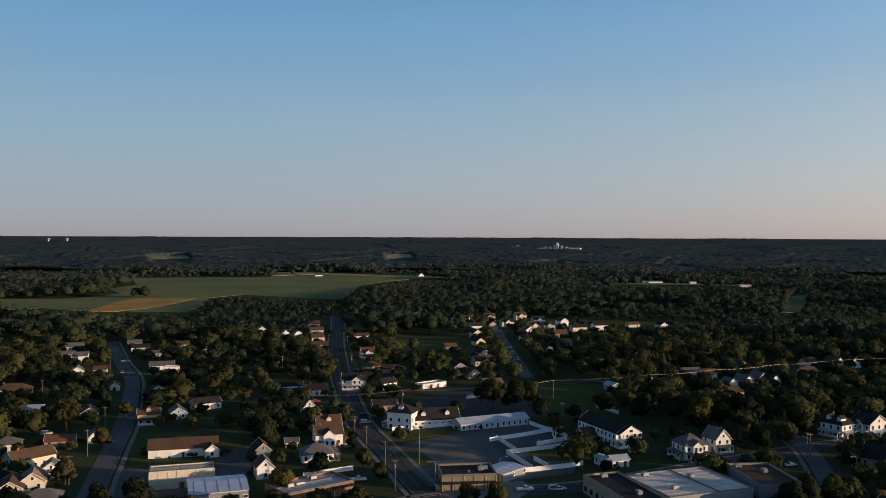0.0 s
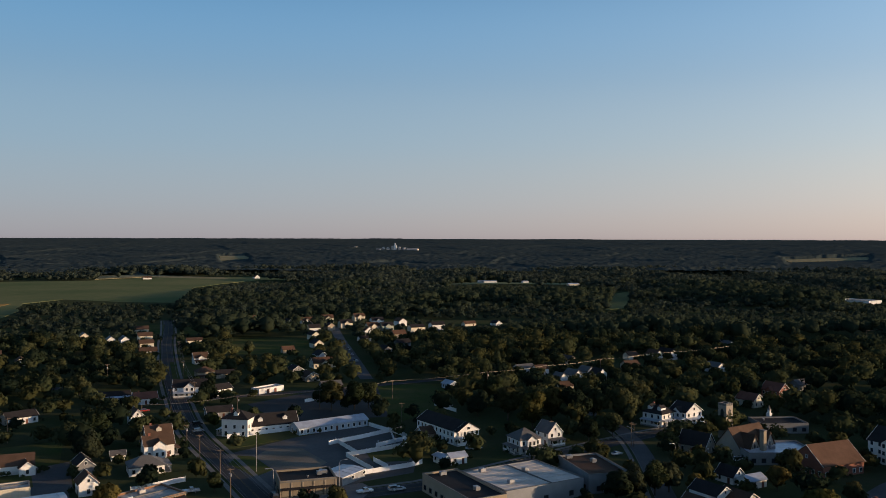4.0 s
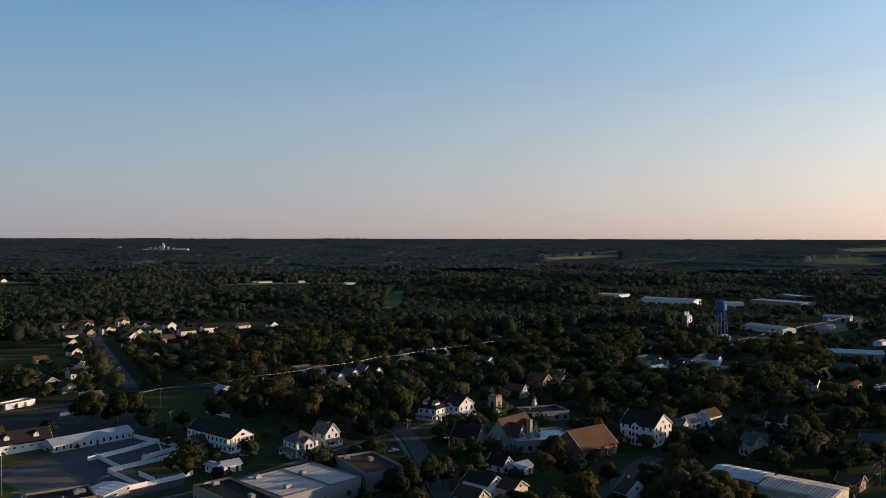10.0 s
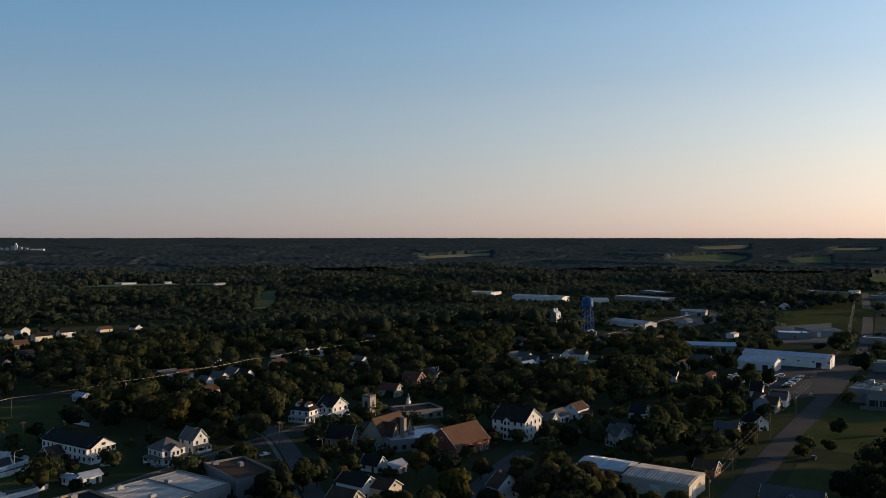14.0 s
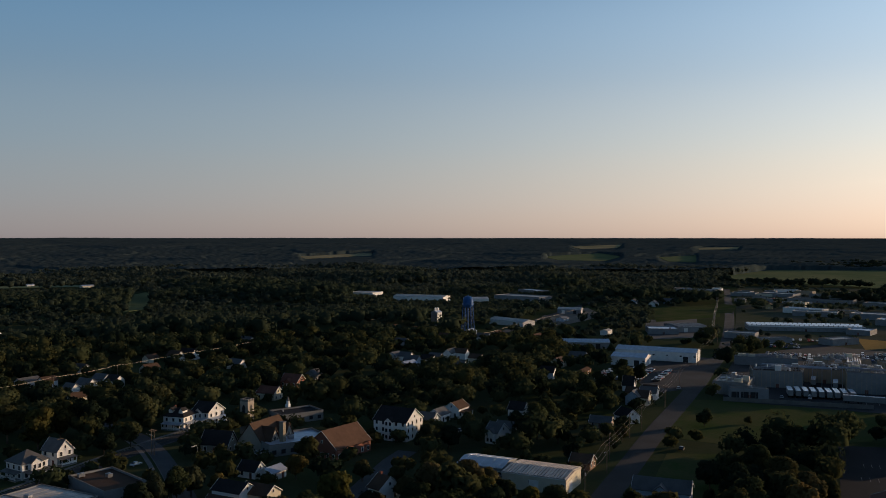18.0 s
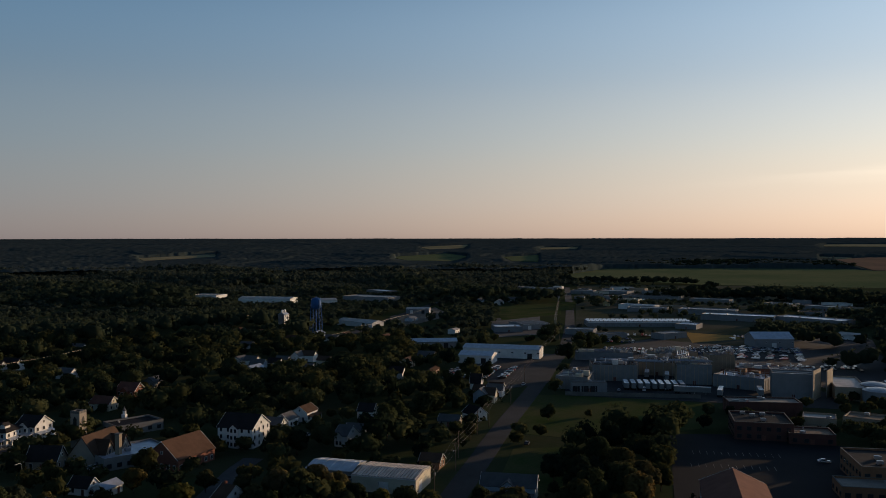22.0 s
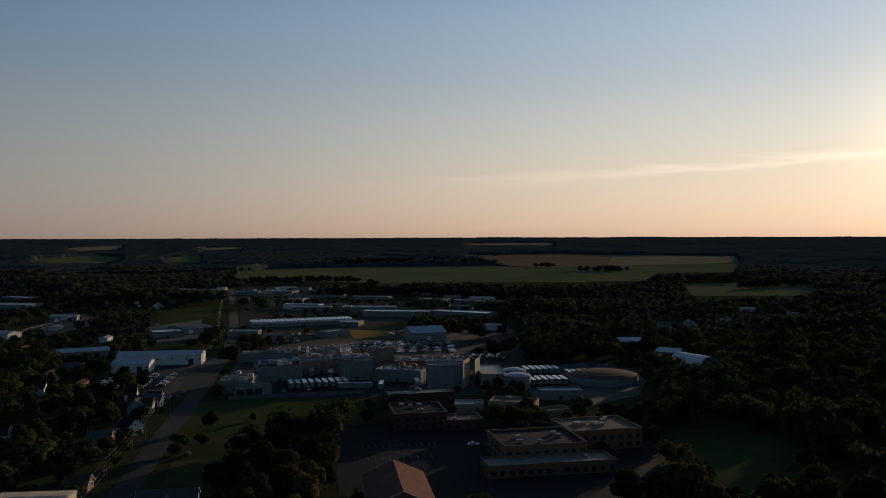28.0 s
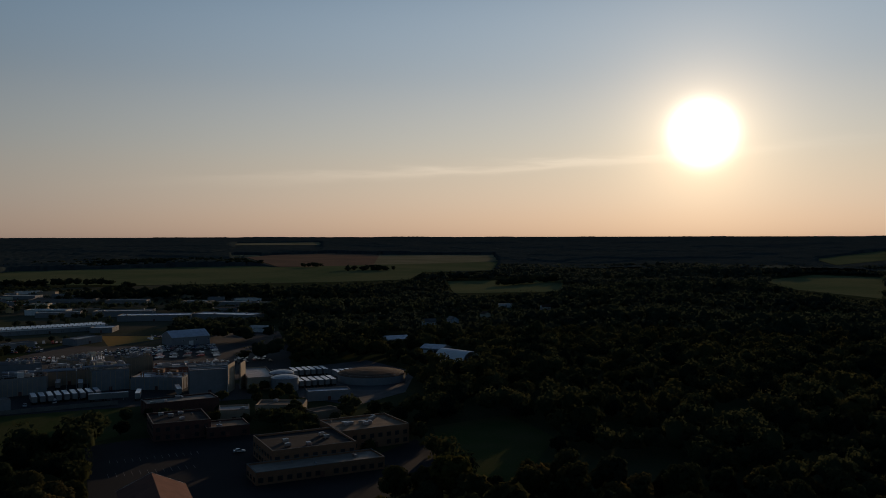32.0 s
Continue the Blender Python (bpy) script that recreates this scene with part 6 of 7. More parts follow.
house(-24.2, 776, 20, 10.3, 7.7, 4.5, 2.8, "white", "dark", far=True)
house(-18.7, 669.1, -65, 10.3, 7.7, 3.6, 2.8, "cream", "dark", far=True)
house(-14.1, 607, -65, 10.3, 7.7, 3.2, 2.8, "white", "dark", far=True)
house(-12.1, 566.7, 21.9, 15.1, 9, 3.6, 3, "cream", "rust", cross=5)
house(-18.4, 515.7, -65, 10.3, 8.6, 2.9, 2.6, "tan", "brown")
house(-28.3, 540.4, -65, 9.5, 7.7, 2.9, 2.6, "grey", "dark")
house(-33.5, 841.3, 20, 11.2, 8.6, 4.9, 2.8, "white", "rust", far=True, cross=5)
house(-13.9, 865.1, 20, 11.2, 8.6, 4.9, 2.8, "sage", "rust", far=True, cross=5)
house(4.1, 812.3, 20, 12, 8.6, 4.9, 2.8, "cream", "dark", far=True, cross=5)
house(17.8, 878.9, 20, 11.2, 8.6, 4.9, 2.8, "cream", "rust", far=True, cross=5)
house(-10.6, 791.8, -65, 10.3, 7.7, 4.5, 2.8, "tan", "dark", far=True)
house(34.5, 835.1, 20, 12, 8.6, 4.9, 2.8, "white", "dark", far=True, cross=5)
house(22.1, 749.1, -65, 12, 8.6, 4.9, 2.8, "white", "rust", far=True)
house(28.3, 784.4, 20, 11.2, 8.6, 4.9, 2.8, "cream", "rust", far=True, cross=5)
house(41.3, 785.2, 20, 11.2, 8.6, 4.9, 2.8, "sage", "dark", far=True, cross=5)
house(57, 826.5, -65, 11.2, 8.6, 4.9, 2.8, "white", "rust", far=True)
house(48.4, 728.8, 20, 11.2, 8.6, 3.6, 2.8, "tan", "rust", far=True)
house(67.3, 768.8, 20, 13.8, 8.6, 4.9, 2.2, "cream", "dark", far=True)
house(88.1, 788.5, 20, 12.9, 8.6, 4.9, 2.4, "white", "dark", far=True)
house(47.8, 672.3, 20, 11.2, 7.7, 3.1, 2.4, "grey", "dark", far=True)
house(32.5, 633, -65, 10.3, 7.7, 3.2, 2.4, "grey", "dark", far=True)
house(19, 706.4, 20, 9.5, 6.9, 2.7, 1.8, "white", "dark", far=True)
house(-50.2, 840.6, -65, 10.3, 7.7, 3.6, 2.8, "cream", "dark", far=True)
house(-90.2, 877.1, 20, 10.3, 7.7, 3.6, 2.8, "white", "rust", far=True)
house(-39, 640.2, 20, 8.6, 6.9, 2.7, 2.2, "tan", "rust", far=True)
house(122.8, 819.6, 20, 12, 7.7, 2.7, 2, "cream", "rust", far=True)
house(150, 821.1, -65, 9.5, 7.7, 2.7, 2.4, "white", "dark", far=True)

# middle of the town
house(44.3, 362.9, -63.1, 28.4, 11, 6, 3.2, "white", "dark", screen=0.5, portico=True, label="long white two-storey inn with a dark roof and columned portico")
house(36.3, 362, 22, 7.7, 6.9, 2.7, 2.4, "tan", "brown")
house(43, 321.3, 22, 6.9, 5.2, 2.7, 1.3, "white", "metal")
house(38.1, 321.7, -65, 6.9, 4.3, 2.5, 0.7, "white", "metal")
house(72.5, 336, 20, 9.8, 9.6, 5.8, 3.4, "white", "grey", hip=True, porch="fl", cross=4.2, screen=0.6, label="white Victorian house with a wrap-around porch")
house(85.5, 347.5, -66, 8.5, 7.2, 5.4, 3.8, "white", "grey", porch="r")
flat_building(60, 281.4, -66.1, 26.2, 31, 6, "metal", "white", windows=9, units=3, parapet=0.2, label="large warehouse with a pale white flat roof")
flat_building(38.9, 273.5, -69.4, 32.8, 13, 6, "tan", "black", units=2, label="tan block with a black flat roof and outside stair")
flat_building(87.1, 291, -81.7, 26.2, 15, 6.5, "metal", "brown", units=2, windows=6, label="block with a brown flat roof and white parapet")
house(61.2, 480.6, -65, 8.6, 6, 2.7, 1.8, "blue", "metal")
house(114.8, 532, 20, 12, 6.9, 3.6, 1.8, "white", "grey", far=True, screen=1.6)
house(123.7, 525.4, 20, 8.6, 6.9, 3.6, 2.2, "white", "brown", far=True, screen=1.6)
house(127.7, 491.9, -65, 6.9, 6, 3.6, 2.6, "white", "grey", far=True, screen=1.6)
house(137.6, 498.9, -65, 9.5, 6.9, 4, 2.9, "white", "grey", far=True, screen=1.6)
house(149.2, 510.6, -65, 8.6, 6.9, 4, 2.8, "blue", "grey", far=True, screen=1.6)
house(153, 499, -65, 7.7, 6.9, 4.5, 2.8, "white", "dark", far=True, screen=1.6)
house(123, 466.5, 20, 9.5, 6.9, 3.1, 2.2, "cream", "brown", far=True, screen=1.6)
house(153.2, 567.7, -65, 9.5, 6.9, 3.1, 2.4, "white", "grey", far=True, screen=1.6)
house(187.5, 541.7, 20, 10.3, 6.9, 3.1, 2.2, "cream", "brown", far=True, screen=1.6)
house(216.9, 575.8, -65, 9.5, 7.7, 4.5, 3.1, "white", "brown", far=True, screen=1.6)
house(228.7, 582, -65, 12, 7.7, 4.5, 3.1, "white", "dark", far=True, screen=1.6)
house(237.1, 523, -65, 10.3, 7.7, 3.6, 2.6, "white", "grey", far=True, screen=1.6)
house(296.3, 634.1, -65, 10.3, 7.7, 3.6, 2.6, "blue", "grey", far=True, screen=1.6)
house(144.8, 378.7, -54.7, 10.2, 11, 5.8, 3, "white", "dark", hip=True, porch="fr", dormer=2, chimney=1, screen=0.4, label="white Victorian house with a broad pale porch roof")
house(158.4, 380.7, -62.6, 9.6, 11, 5.8, 3.6, "white", "dark", porch="fr", cross=5, screen=0.4, label="white gabled Victorian house with porches")
church(158.5, 323.5, 27)
house(141, 328.2, -51, 11.7, 8, 3.4, 4.6, "stone", "dark", label="low stone church hall with a steep roof")
flat_building(192.8, 360.7, -2.9, 21.1, 14, 4.5, "grey", "black", label="low grey school wing with a dark white-edged flat roof", units=2)
flat_building(166, 314.5, -5.1, 26.7, 20, 4.6, "grey", "metal", label="long hall with a pale blue flat roof", units=1)
house(202.6, 583.7, 20, 8.6, 6.9, 3.1, 2.2, "cream", "brown", far=True)
house(206.5, 414.9, -65, 11.2, 7.7, 3.6, 3.1, "cream", "red", label="small house with a sunlit cream gable")
house(226.9, 427.3, -65, 11.2, 8.6, 5.8, 3.7, "brick", "red", cross=4, label="tall red brick house with a pointed gable")
house(239, 526.3, -65, 9.5, 6.9, 2.7, 2.2, "white", "grey", far=True)
house(259, 458.2, 20, 12, 7.7, 3.1, 2.4, "grey", "grey", far=True)
house(176.7, 295.2, 16.7, 20, 15, 4.5, 6, "brick", "rust", label="hall with a steep rust-brown roof")
house(210.8, 303.7, -65.8, 15.9, 14, 8, 4.6, "white", "dark", label="tall white two-storey lodge hall with a dark roof", cross=4, screen=0.5)
house(233, 313.2, -65, 9.5, 6.9, 3.6, 2.6, "white", "grey")
house(243.8, 317.9, 22, 8.6, 6.9, 3.6, 2.4, "white", "grey")
house(257, 321.3, 22, 10.3, 7.7, 4.5, 2.6, "white", "brown", porch="f")
house(238.8, 272, -75.7, 6.2, 9, 4.4, 3.4, "white", "grey", cross=4)
house(248.3, 275.9, -65, 8.6, 6.9, 3.6, 2.8, "white", "grey")
house(278.7, 301.9, -65, 7.7, 6.9, 4.1, 3.1, "white", "dark")
house(140.1, 280, 22, 7.7, 6, 2.7, 1.5, "white", "metal")
house(135.3, 286.5, -65, 7.7, 6, 2.7, 2.8, "white", "dark")
house(116.9, 260.9, -65, 11.2, 7.7, 4.9, 2.4, "white", "dark", porch="f")
house(123.7, 255.8, -65, 10.3, 7.7, 4, 2.4, "cream", "brown")
house(108.5, 251, -65, 9.5, 6.9, 3.6, 2.8, "cream", "brown")
house(157.5, 235.6, -83.7, 5.7, 9, 4.4, 3.4, "white", "brown", chimney=1)

# houses further off, between the trees
house(391.4, 556.8, -65, 9.5, 6.9, 3.1, 2.2, "white", "grey", far=True, screen=1.8)
house(341.4, 494.1, 20, 9.5, 6.9, 3.1, 2.2, "white", "grey", far=True, screen=1.8)
house(344.9, 485.7, -65, 8.6, 6.9, 3.1, 2.6, "white", "grey", far=True, screen=1.8)
house(337, 467.1, -65, 9.5, 6.9, 3.6, 2.6, "blue", "grey", far=True, screen=1.8)
house(321.4, 450.4, 20, 12, 7.7, 3.6, 2.2, "blue", "metal", far=True, screen=1.8)
house(346.2, 462.1, -65, 8.6, 6.9, 3.6, 2.8, "white", "dark", far=True, screen=1.8)
house(355.4, 465.7, -65, 8.6, 6.9, 3.6, 2.8, "white", "grey", far=True, screen=1.8)
house(373.6, 471.9, 20, 10.3, 6.9, 4.5, 2.8, "white", "grey", far=True, screen=1.8)
house(379.3, 468, -65, 9.5, 6.9, 4.5, 2.8, "white", "brown", far=True, screen=1.8)
house(375.3, 447, -65, 8.6, 6.9, 3.6, 2.4, "cream", "brown", far=True, screen=1.8)
house(435.3, 557.9, -65, 8.6, 6.9, 3.6, 2.6, "cream", "brown", far=True, screen=1.8)
house(459.9, 537.6, -65, 10.3, 7.7, 3.6, 2.6, "white", "grey", far=True, screen=1.8)
house(490.8, 555.9, 20, 10.3, 6.9, 2.7, 1.8, "tan", "brown", far=True, screen=1.8)
house(347, 430.2, -65, 8.6, 6.9, 3.6, 2.4, "white", "grey", far=True, screen=1.8)
house(369.1, 372.5, -65, 8.6, 6.9, 4, 3.1, "white", "dark", far=True, screen=1.8)
house(406.5, 400.4, 22, 10.3, 6.9, 4, 2.2, "cream", "brown", far=True, screen=1.8)
house(436, 410.5, -65, 11.2, 7.7, 3.6, 2.8, "blue", "grey", far=True, screen=1.8)
house(392.3, 366.3, 28, 22.4, 5.2, 2.7, 1.1, "rust", "rust", far=True, screen=1.8)
house(374.3, 314.9, -65, 6, 5.2, 3.6, 4.6, "white", "dark")
house(448.7, 651.3, 22, 13.8, 7.7, 2.7, 1.8, "cream", "brown", far=True, screen=1.8)
house(451, 624, 22, 12, 7.7, 2.7, 1.8, "cream", "rust", far=True, screen=1.8)
house(500.8, 517.7, 22, 12, 7.7, 2.7, 2, "tan", "rust", far=True, screen=1.8)
house(480.5, 579.4, 22, 10.3, 7.7, 2.7, 2, "blue", "metal", far=True, screen=1.8)
house(630.7, 613.6, 22, 15.5, 7.7, 2.7, 1.8, "blue", "grey", far=True, screen=1.8)
house(862, 712.8, 22, 12, 7.7, 3.6, 2.8, "blue", "grey", far=True, screen=1.8)
house(853, 674.5, 22, 13.8, 8.6, 3.6, 3.1, "white", "grey", far=True, screen=1.8)
house(903, 690.4, -65, 12, 8.6, 3.6, 2.8, "blue", "grey", far=True, screen=1.8)

# houses on the long road
house(310, 262.6, -104.9, 8.7, 8, 3.4, 3, "white", "dark", label="white bungalow beside the long road")
house(293.3, 263.2, -65, 9.5, 6, 2.5, 2.4, "tan", "grey")
house(349.2, 285.9, -65, 7.7, 6.9, 4, 3.1, "cream", "brown")
house(361, 300, -65, 8.6, 6.9, 3.1, 2.4, "tan", "brown")
house(375, 301, -65, 7.7, 6, 2.7, 2.2, "cream", "brown")
house(345.9, 287.9, 22, 7.7, 6.9, 4.5, 2.8, "blue", "grey", far=True)
house(364.3, 293.1, -65, 8.6, 6.9, 3.6, 2.6, "white", "grey")
house(236.4, 222, -65, 7.7, 6.9, 2.7, 2.4, "rust", "brown")
metal_shed(208.8, 215.2, -64.3, 22.5, 16.6, 5.2, 0.9, "cream", "white", ribs=20, doors=1, rib=0.34, label="tan workshop with a pale ribbed sheet roof")
metal_shed(202.5, 236.5, -64, 17, 14, 5, 1.2, "metal", "metal", label="metal shed with a pale blue-white roof")
house(225, 177.2, -59.8, 17.7, 9, 5, 3, "blue", "grey", cross=5, porch="f", label="old blue-grey house in shade beside the road")

# warehouses and yards
water_tower(492.2, 596.5)
grain_elevator(501.7, 655.3)
flat_building(655.7, 1018.4, -62, 38.6, 30, 8, "white", "white", windows=0, units=0)
metal_shed(682.3, 922.1, -60.1, 71.6, 26, 6, 2, "white", "white", far=True, doors=0)
metal_shed(710.5, 843.9, -27.3, 29.4, 20, 6, 2, "white", "white", far=True, doors=0)
metal_shed(564, 617, -86.4, 46.2, 16, 4.5, 2, "white", "white", far=True)
flat_building(800.4, 850.4, -78.4, 73.4, 34, 6, "metal", "grey", windows=0, units=0)
metal_shed(700.5, 669.3, -56.8, 25.8, 16, 5, 1.6, "metal", "white", far=True)
metal_shed(492.2, 455.6, -41.9, 35.4, 14, 5, 1.8, "metal", "metal", far=True, label="long low metal shed with a pale blue roof")
metal_shed(453.4, 379, -65, 23, 16, 5.5, 2, "white", "metal", label="white metal shed with a pale blue roof")
for x, y, w in ((279.4, 1596, 26), (262, 1598, 11), (344.7, 1586, 12)):
    metal_shed(x, y, 8, w, 9, 3.4, 1.2, "white", "metal", label="small white shed in a clearing of the woods", far=True, name="shed", doors=0)
metal_shed(413.4, 1498, 12, 21, 9, 3.4, 1.2, "cream", "metal", label="low cream shed at the edge of the woods", far=True, name="shed", doors=0)
metal_shed(486.5, 383, -64, 55, 17, 6.5, 2, "white", "metal", label="long metal warehouse with a bright pale blue roof", doors=4)
house(572.8, 505.3, 22, 12, 6.9, 3.6, 0.9, "white", "white", far=True)
flat_building(621.1, 483.3, -44.7, 25.2, 24, 5, "metal", "metal", windows=0, units=1)
metal_shed(654.7, 483, -27.2, 28.1, 30, 5, 1, "metal", "grey", far=True)
flat_building(907.7, 943.1, -98.7, 51, 20, 5, "metal", "metal", windows=0, units=0)

# the food works
flat_building(418.4, 278.1, -65.7, 18, 26, 7, "grey", "grey", label="pale grey factory block with a flat roof", windows=0, units=8, plant=WORKS)
flat_building(407.9, 262.7, -48.5, 19.1, 8, 5.5, "metal", "grey", label="loading bay block with dark roller doors", bays=3, windows=0, units=1)
flat_building(454.4, 274.7, -52.9, 26.4, 18, 9.5, "grey", "brown", units=14, plant=WORKS, windows=0, label="factory block with crowded roof plant")
flat_building(521.8, 322, -56.6, 39.1, 12, 5.5, "metal", "grey", units=6, plant=WORKS, windows=0)
flat_building(492.8, 266.6, -59.9, 21.9, 26, 8, "tan", "brown", units=14, plant=WORKS, windows=0)
flat_building(477.8, 235, -59.8, 19.4, 26, 11.5, "metal", "grey", units=18, plant=WORKS, windows=0, label="tall pale factory block with roof plant")
flat_building(478, 204.1, -87.1, 28.6, 18, 7, "metal", "metal", units=6, plant=WORKS, windows=0)
flat_building(522.8, 204.1, -70.2, 44, 18, 6, "brick", "grey", units=8, plant=WORKS, windows=7)
flat_building(466.8, 173.1, -66, 20.9, 14, 13, "metal", "white", windows=0, units=0, label="tall windowless pale cold store")
screen_wall(468.2, 160.9, 4, 14.5, 15.5)
screen_wall(480.5, 158.3, 4, 11.5, 14.5)
flat_building(491, 153.5, -66, 15, 38, 7, "tan", "white", units=0, windows=0, label="low tan block with a pale striped roof")
flat_building(535.3, 277.3, -33, 28.1, 18, 8, "tan", "gravel", units=18, plant=WORKS, windows=0)
flat_building(523.8, 239.4, -48.6, 15.5, 14, 11, "buff", "gravel", units=10, plant=WORKS, windows=0)
metal_shed(668, 263, -50, 30, 24, 7, 4.2, "metal", "metal", doors=1, label="pale grey metal hall with a low gabled roof")
greenhouse(741, 418, -50, 98, 26, 5.0, 24)
flat_building(750.5, 369.4, -79.1, 19.2, 22, 4.5, "metal", "metal", windows=0, units=1)
flat_building(666.3, 346.6, -14, 27.9, 14, 5, "metal", "grey", windows=0, units=1)
flat_building(636.4, 385.1, -31, 26.5, 10, 4, "metal", "grey", windows=0, units=1)
flat_building(855.6, 365.4, -78.1, 71.3, 26, 6, "metal", "metal", windows=0, units=3)
flat_building(868.4, 295.9, -99.9, 68.9, 26, 6, "metal", "metal", windows=0, units=3)
flat_building(900.2, 419.2, -75.8, 59.8, 26, 6, "metal", "grey", windows=0, units=2)
flat_building(887.2, 485.4, -68.4, 43.8, 22, 5, "metal", "grey", windows=0, units=1)
flat_building(1133.6, 670.9, -83.3, 45.1, 26, 5, "metal", "grey", windows=0, units=0)
flat_building(1074.8, 580, -81.4, 79.7, 26, 5, "grey", "dark", windows=0, units=0)
flat_building(1123.7, 803.1, -76.5, 62.4, 20, 5, "metal", "grey", windows=0, units=0)
flat_building(1105.4, 710.9, -71, 34.4, 20, 5, "grey", "grey", windows=0, units=0)
flat_building(1062.9, 489.6, -82.9, 51, 20, 5, "grey", "grey", windows=0, units=0)
house(926.6, 563.8, 28, 10.3, 7.7, 4.5, 2.8, "yellow", "brown", far=True)
flat_building(1034.7, 389.2, -93.7, 34.2, 24, 6, "metal", "grey", windows=0, units=0)
flat_building(951.4, 325.9, -76.7, 27.7, 20, 5, "metal", "brown", windows=0, units=0)
flat_building(1037.6, 336.2, -95.8, 51.7, 20, 5, "metal", "grey", windows=0, units=0)
metal_shed(757.5, 228.4, -102.4, 19.3, 14, 4, 1.5, "white", "white", far=True, doors=0)
flat_building(643.7, 418.8, -69.1, 24.8, 16, 5, "metal", "grey", windows=0, units=0)
pipe_rack(467, 268, -63, 40, 8, 10)
pipe_rack(520, 262, 27, 34, 8, 9)
pipe_rack(470, 232, -63, 26, 6, 13)

# office, hall and school
# Backlit shade on the office brick is put into its wall colour.
flat_building(368.3, 151.6, -60.7, 23.4, 24, 7.5, "brick_shaded", "black", label="brick office building with backlit shade in its colour and pale window bands", units=5, windows=3.2)
flat_building(369.8, 131.5, -60.5, 18.1, 14, 4.5, "brick_shaded", "tan", units=2, windows=4, label="low brick office wing with shade in its wall colour and a tan flat roof")
flat_building(413.3, 168.4, -55.1, 33.6, 14, 6.5, "brick_shaded", "gravel", units=4, windows=0, label="brick block with shade in its wall colour and a pale gravel roof")
flat_building(398.2, 136.7, -72.2, 13.6, 12, 5.5, "tan", "white", units=1, windows=0)
flat_building(411.6, 117.9, -85.2, 22.3, 14, 5.5, "tan", "tan", label="long low tan block with a brown flat roof", units=1, windows=0)
flat_building(404.7, 96.2, -132.5, 8.8, 14, 4, "tan", "tan", units=0, windows=0)
house(256, 114, 28, 36, 20, 5.5, 4.5, "brick", "red", label="hall with a broad reddish-brown gabled roof")
flat_building(311.9, 78.5, -59.1, 47.4, 13, 4.5, "rust", "gravel", label="low front wing of the school with a gravel roof", units=3, windows=3.2)
flat_building(329.9, 87.4, -58.9, 32, 27, 8, "rust", "black", label="two-storey brown brick school block with a dark roof", units=5, windows=3.2)
flat_building(360, 69.4, -56.5, 29.8, 24, 8, "rust", "tan", label="brown brick school block with roof units", units=10, windows=3.2)
tank(474.1, 132.7, 7.5, 7)
tank(491, 139.1, 7, 7)
tank(510, 90, 20, 4.2, "brown", "wide low covered treatment tank", 2.4)
flat_building(450.4, 103.6, -69.5, 22, 10, 5, "metal", "metal", label="low pale yard building", units=0, windows=0)
arched_hut(573, 43.3, -40, 18, 26)
metal_shed(621.8, 61.5, -109.2, 16.8, 16, 5, 2, "metal", "metal", far=True, label="farm shed with a pale metal roof")
metal_shed(675.1, 97.3, -62.2, 18.4, 16, 5, 2, "metal", "metal", far=True, doors=0)
house(821.5, 84.1, -65, 12, 7.7, 3.6, 2.4, "blue", "grey", far=True)
house(843.7, 63, 28, 12, 7.7, 3.6, 2.4, "blue", "grey", far=True)
house(992.5, -33.4, -65, 10.3, 7.7, 3.6, 2.4, "white", "brown", far=True)
flat_building(1030.2, 12.1, -80.3, 16.3, 10, 4, "white", "white", windows=0, units=0)
house(902.4, 32.6, 28, 10.3, 7.7, 3.6, 2.2, "cream", "brown", far=True)

# far farms and works
house(-169.3, 1758.7, -65, 13.8, 10.3, 5.4, 3.7, "white", "brown", far=True)
house(-376.6, 1733.9, 20, 15.5, 10.3, 5.4, 2.8, "white", "brown", far=True)

# white fences of the motel yards
fence([(-5, 353.9), (8.8, 364), (22.5, 375.9)])
fence([(-2.2, 358.6), (5.9, 337.4)])
fence([(1.9, 334.2), (22, 345.5), (32, 354.4)])
fence([(1.9, 334.2), (11.2, 312.5)])
fence([(7.4, 308.2), (24.4, 316.2), (30.2, 320.6)])
fence([(12.2, 325.9), (17, 315.2)])
fence([(21.6, 369.5), (22, 352.1)])
fence([(14.1, 347.9), (32.9, 364.5)])
fence([(14.6, 342.3), (15, 351.6)])
fence([(20.3, 378.3), (26.9, 364.9), (31.3, 346.7)])
fence([(12.4, 387.9), (21.8, 372.7)])
fence([(-47.6, 369.7), (-19.6, 383.1)])
fence([(-69.5, 295.3), (-53.8, 306.5)])
fence([(-18.5, 446.2), (-7, 456.5)])
fence([(47, 431.6), (55.7, 414.2)], 1.8, "vinyl", "white board fence behind the inn")
fence([(389.1, 265.3), (428.2, 206.6)], 2.2, "concrete", "long low pale wall along the factory yard")

# poles and cables
power_line([(-88.7, 396.3), (-48.6, 414.2), (-10.4, 427), (26.8, 450.8), (81.6, 474.8), (119.7, 495.2), (160.3, 518.1), (202.5, 541.4), (268.5, 571.1)], 10, 0.7, 0.6, 0.022, 3)
power_line([(428.3, 657.5), (467.5, 687.9), (494.8, 701.4)], 10, 1.0, 0.5, 0.04, 2)
power_line([(447.5, 523.2), (503.5, 552.9), (573.5, 585.3), (679.3, 637.8)], 8.5, 0.8, 0.5, 0.04, 2)
power_line([(183.4, 182.7), (207.2, 194.1), (237.6, 211.4), (301.8, 247.6), (351.1, 272.9), (405, 304), (480, 345.5), (594, 408)], 10.5, 1.3, 1.7, 0.024, 3, True, 1)
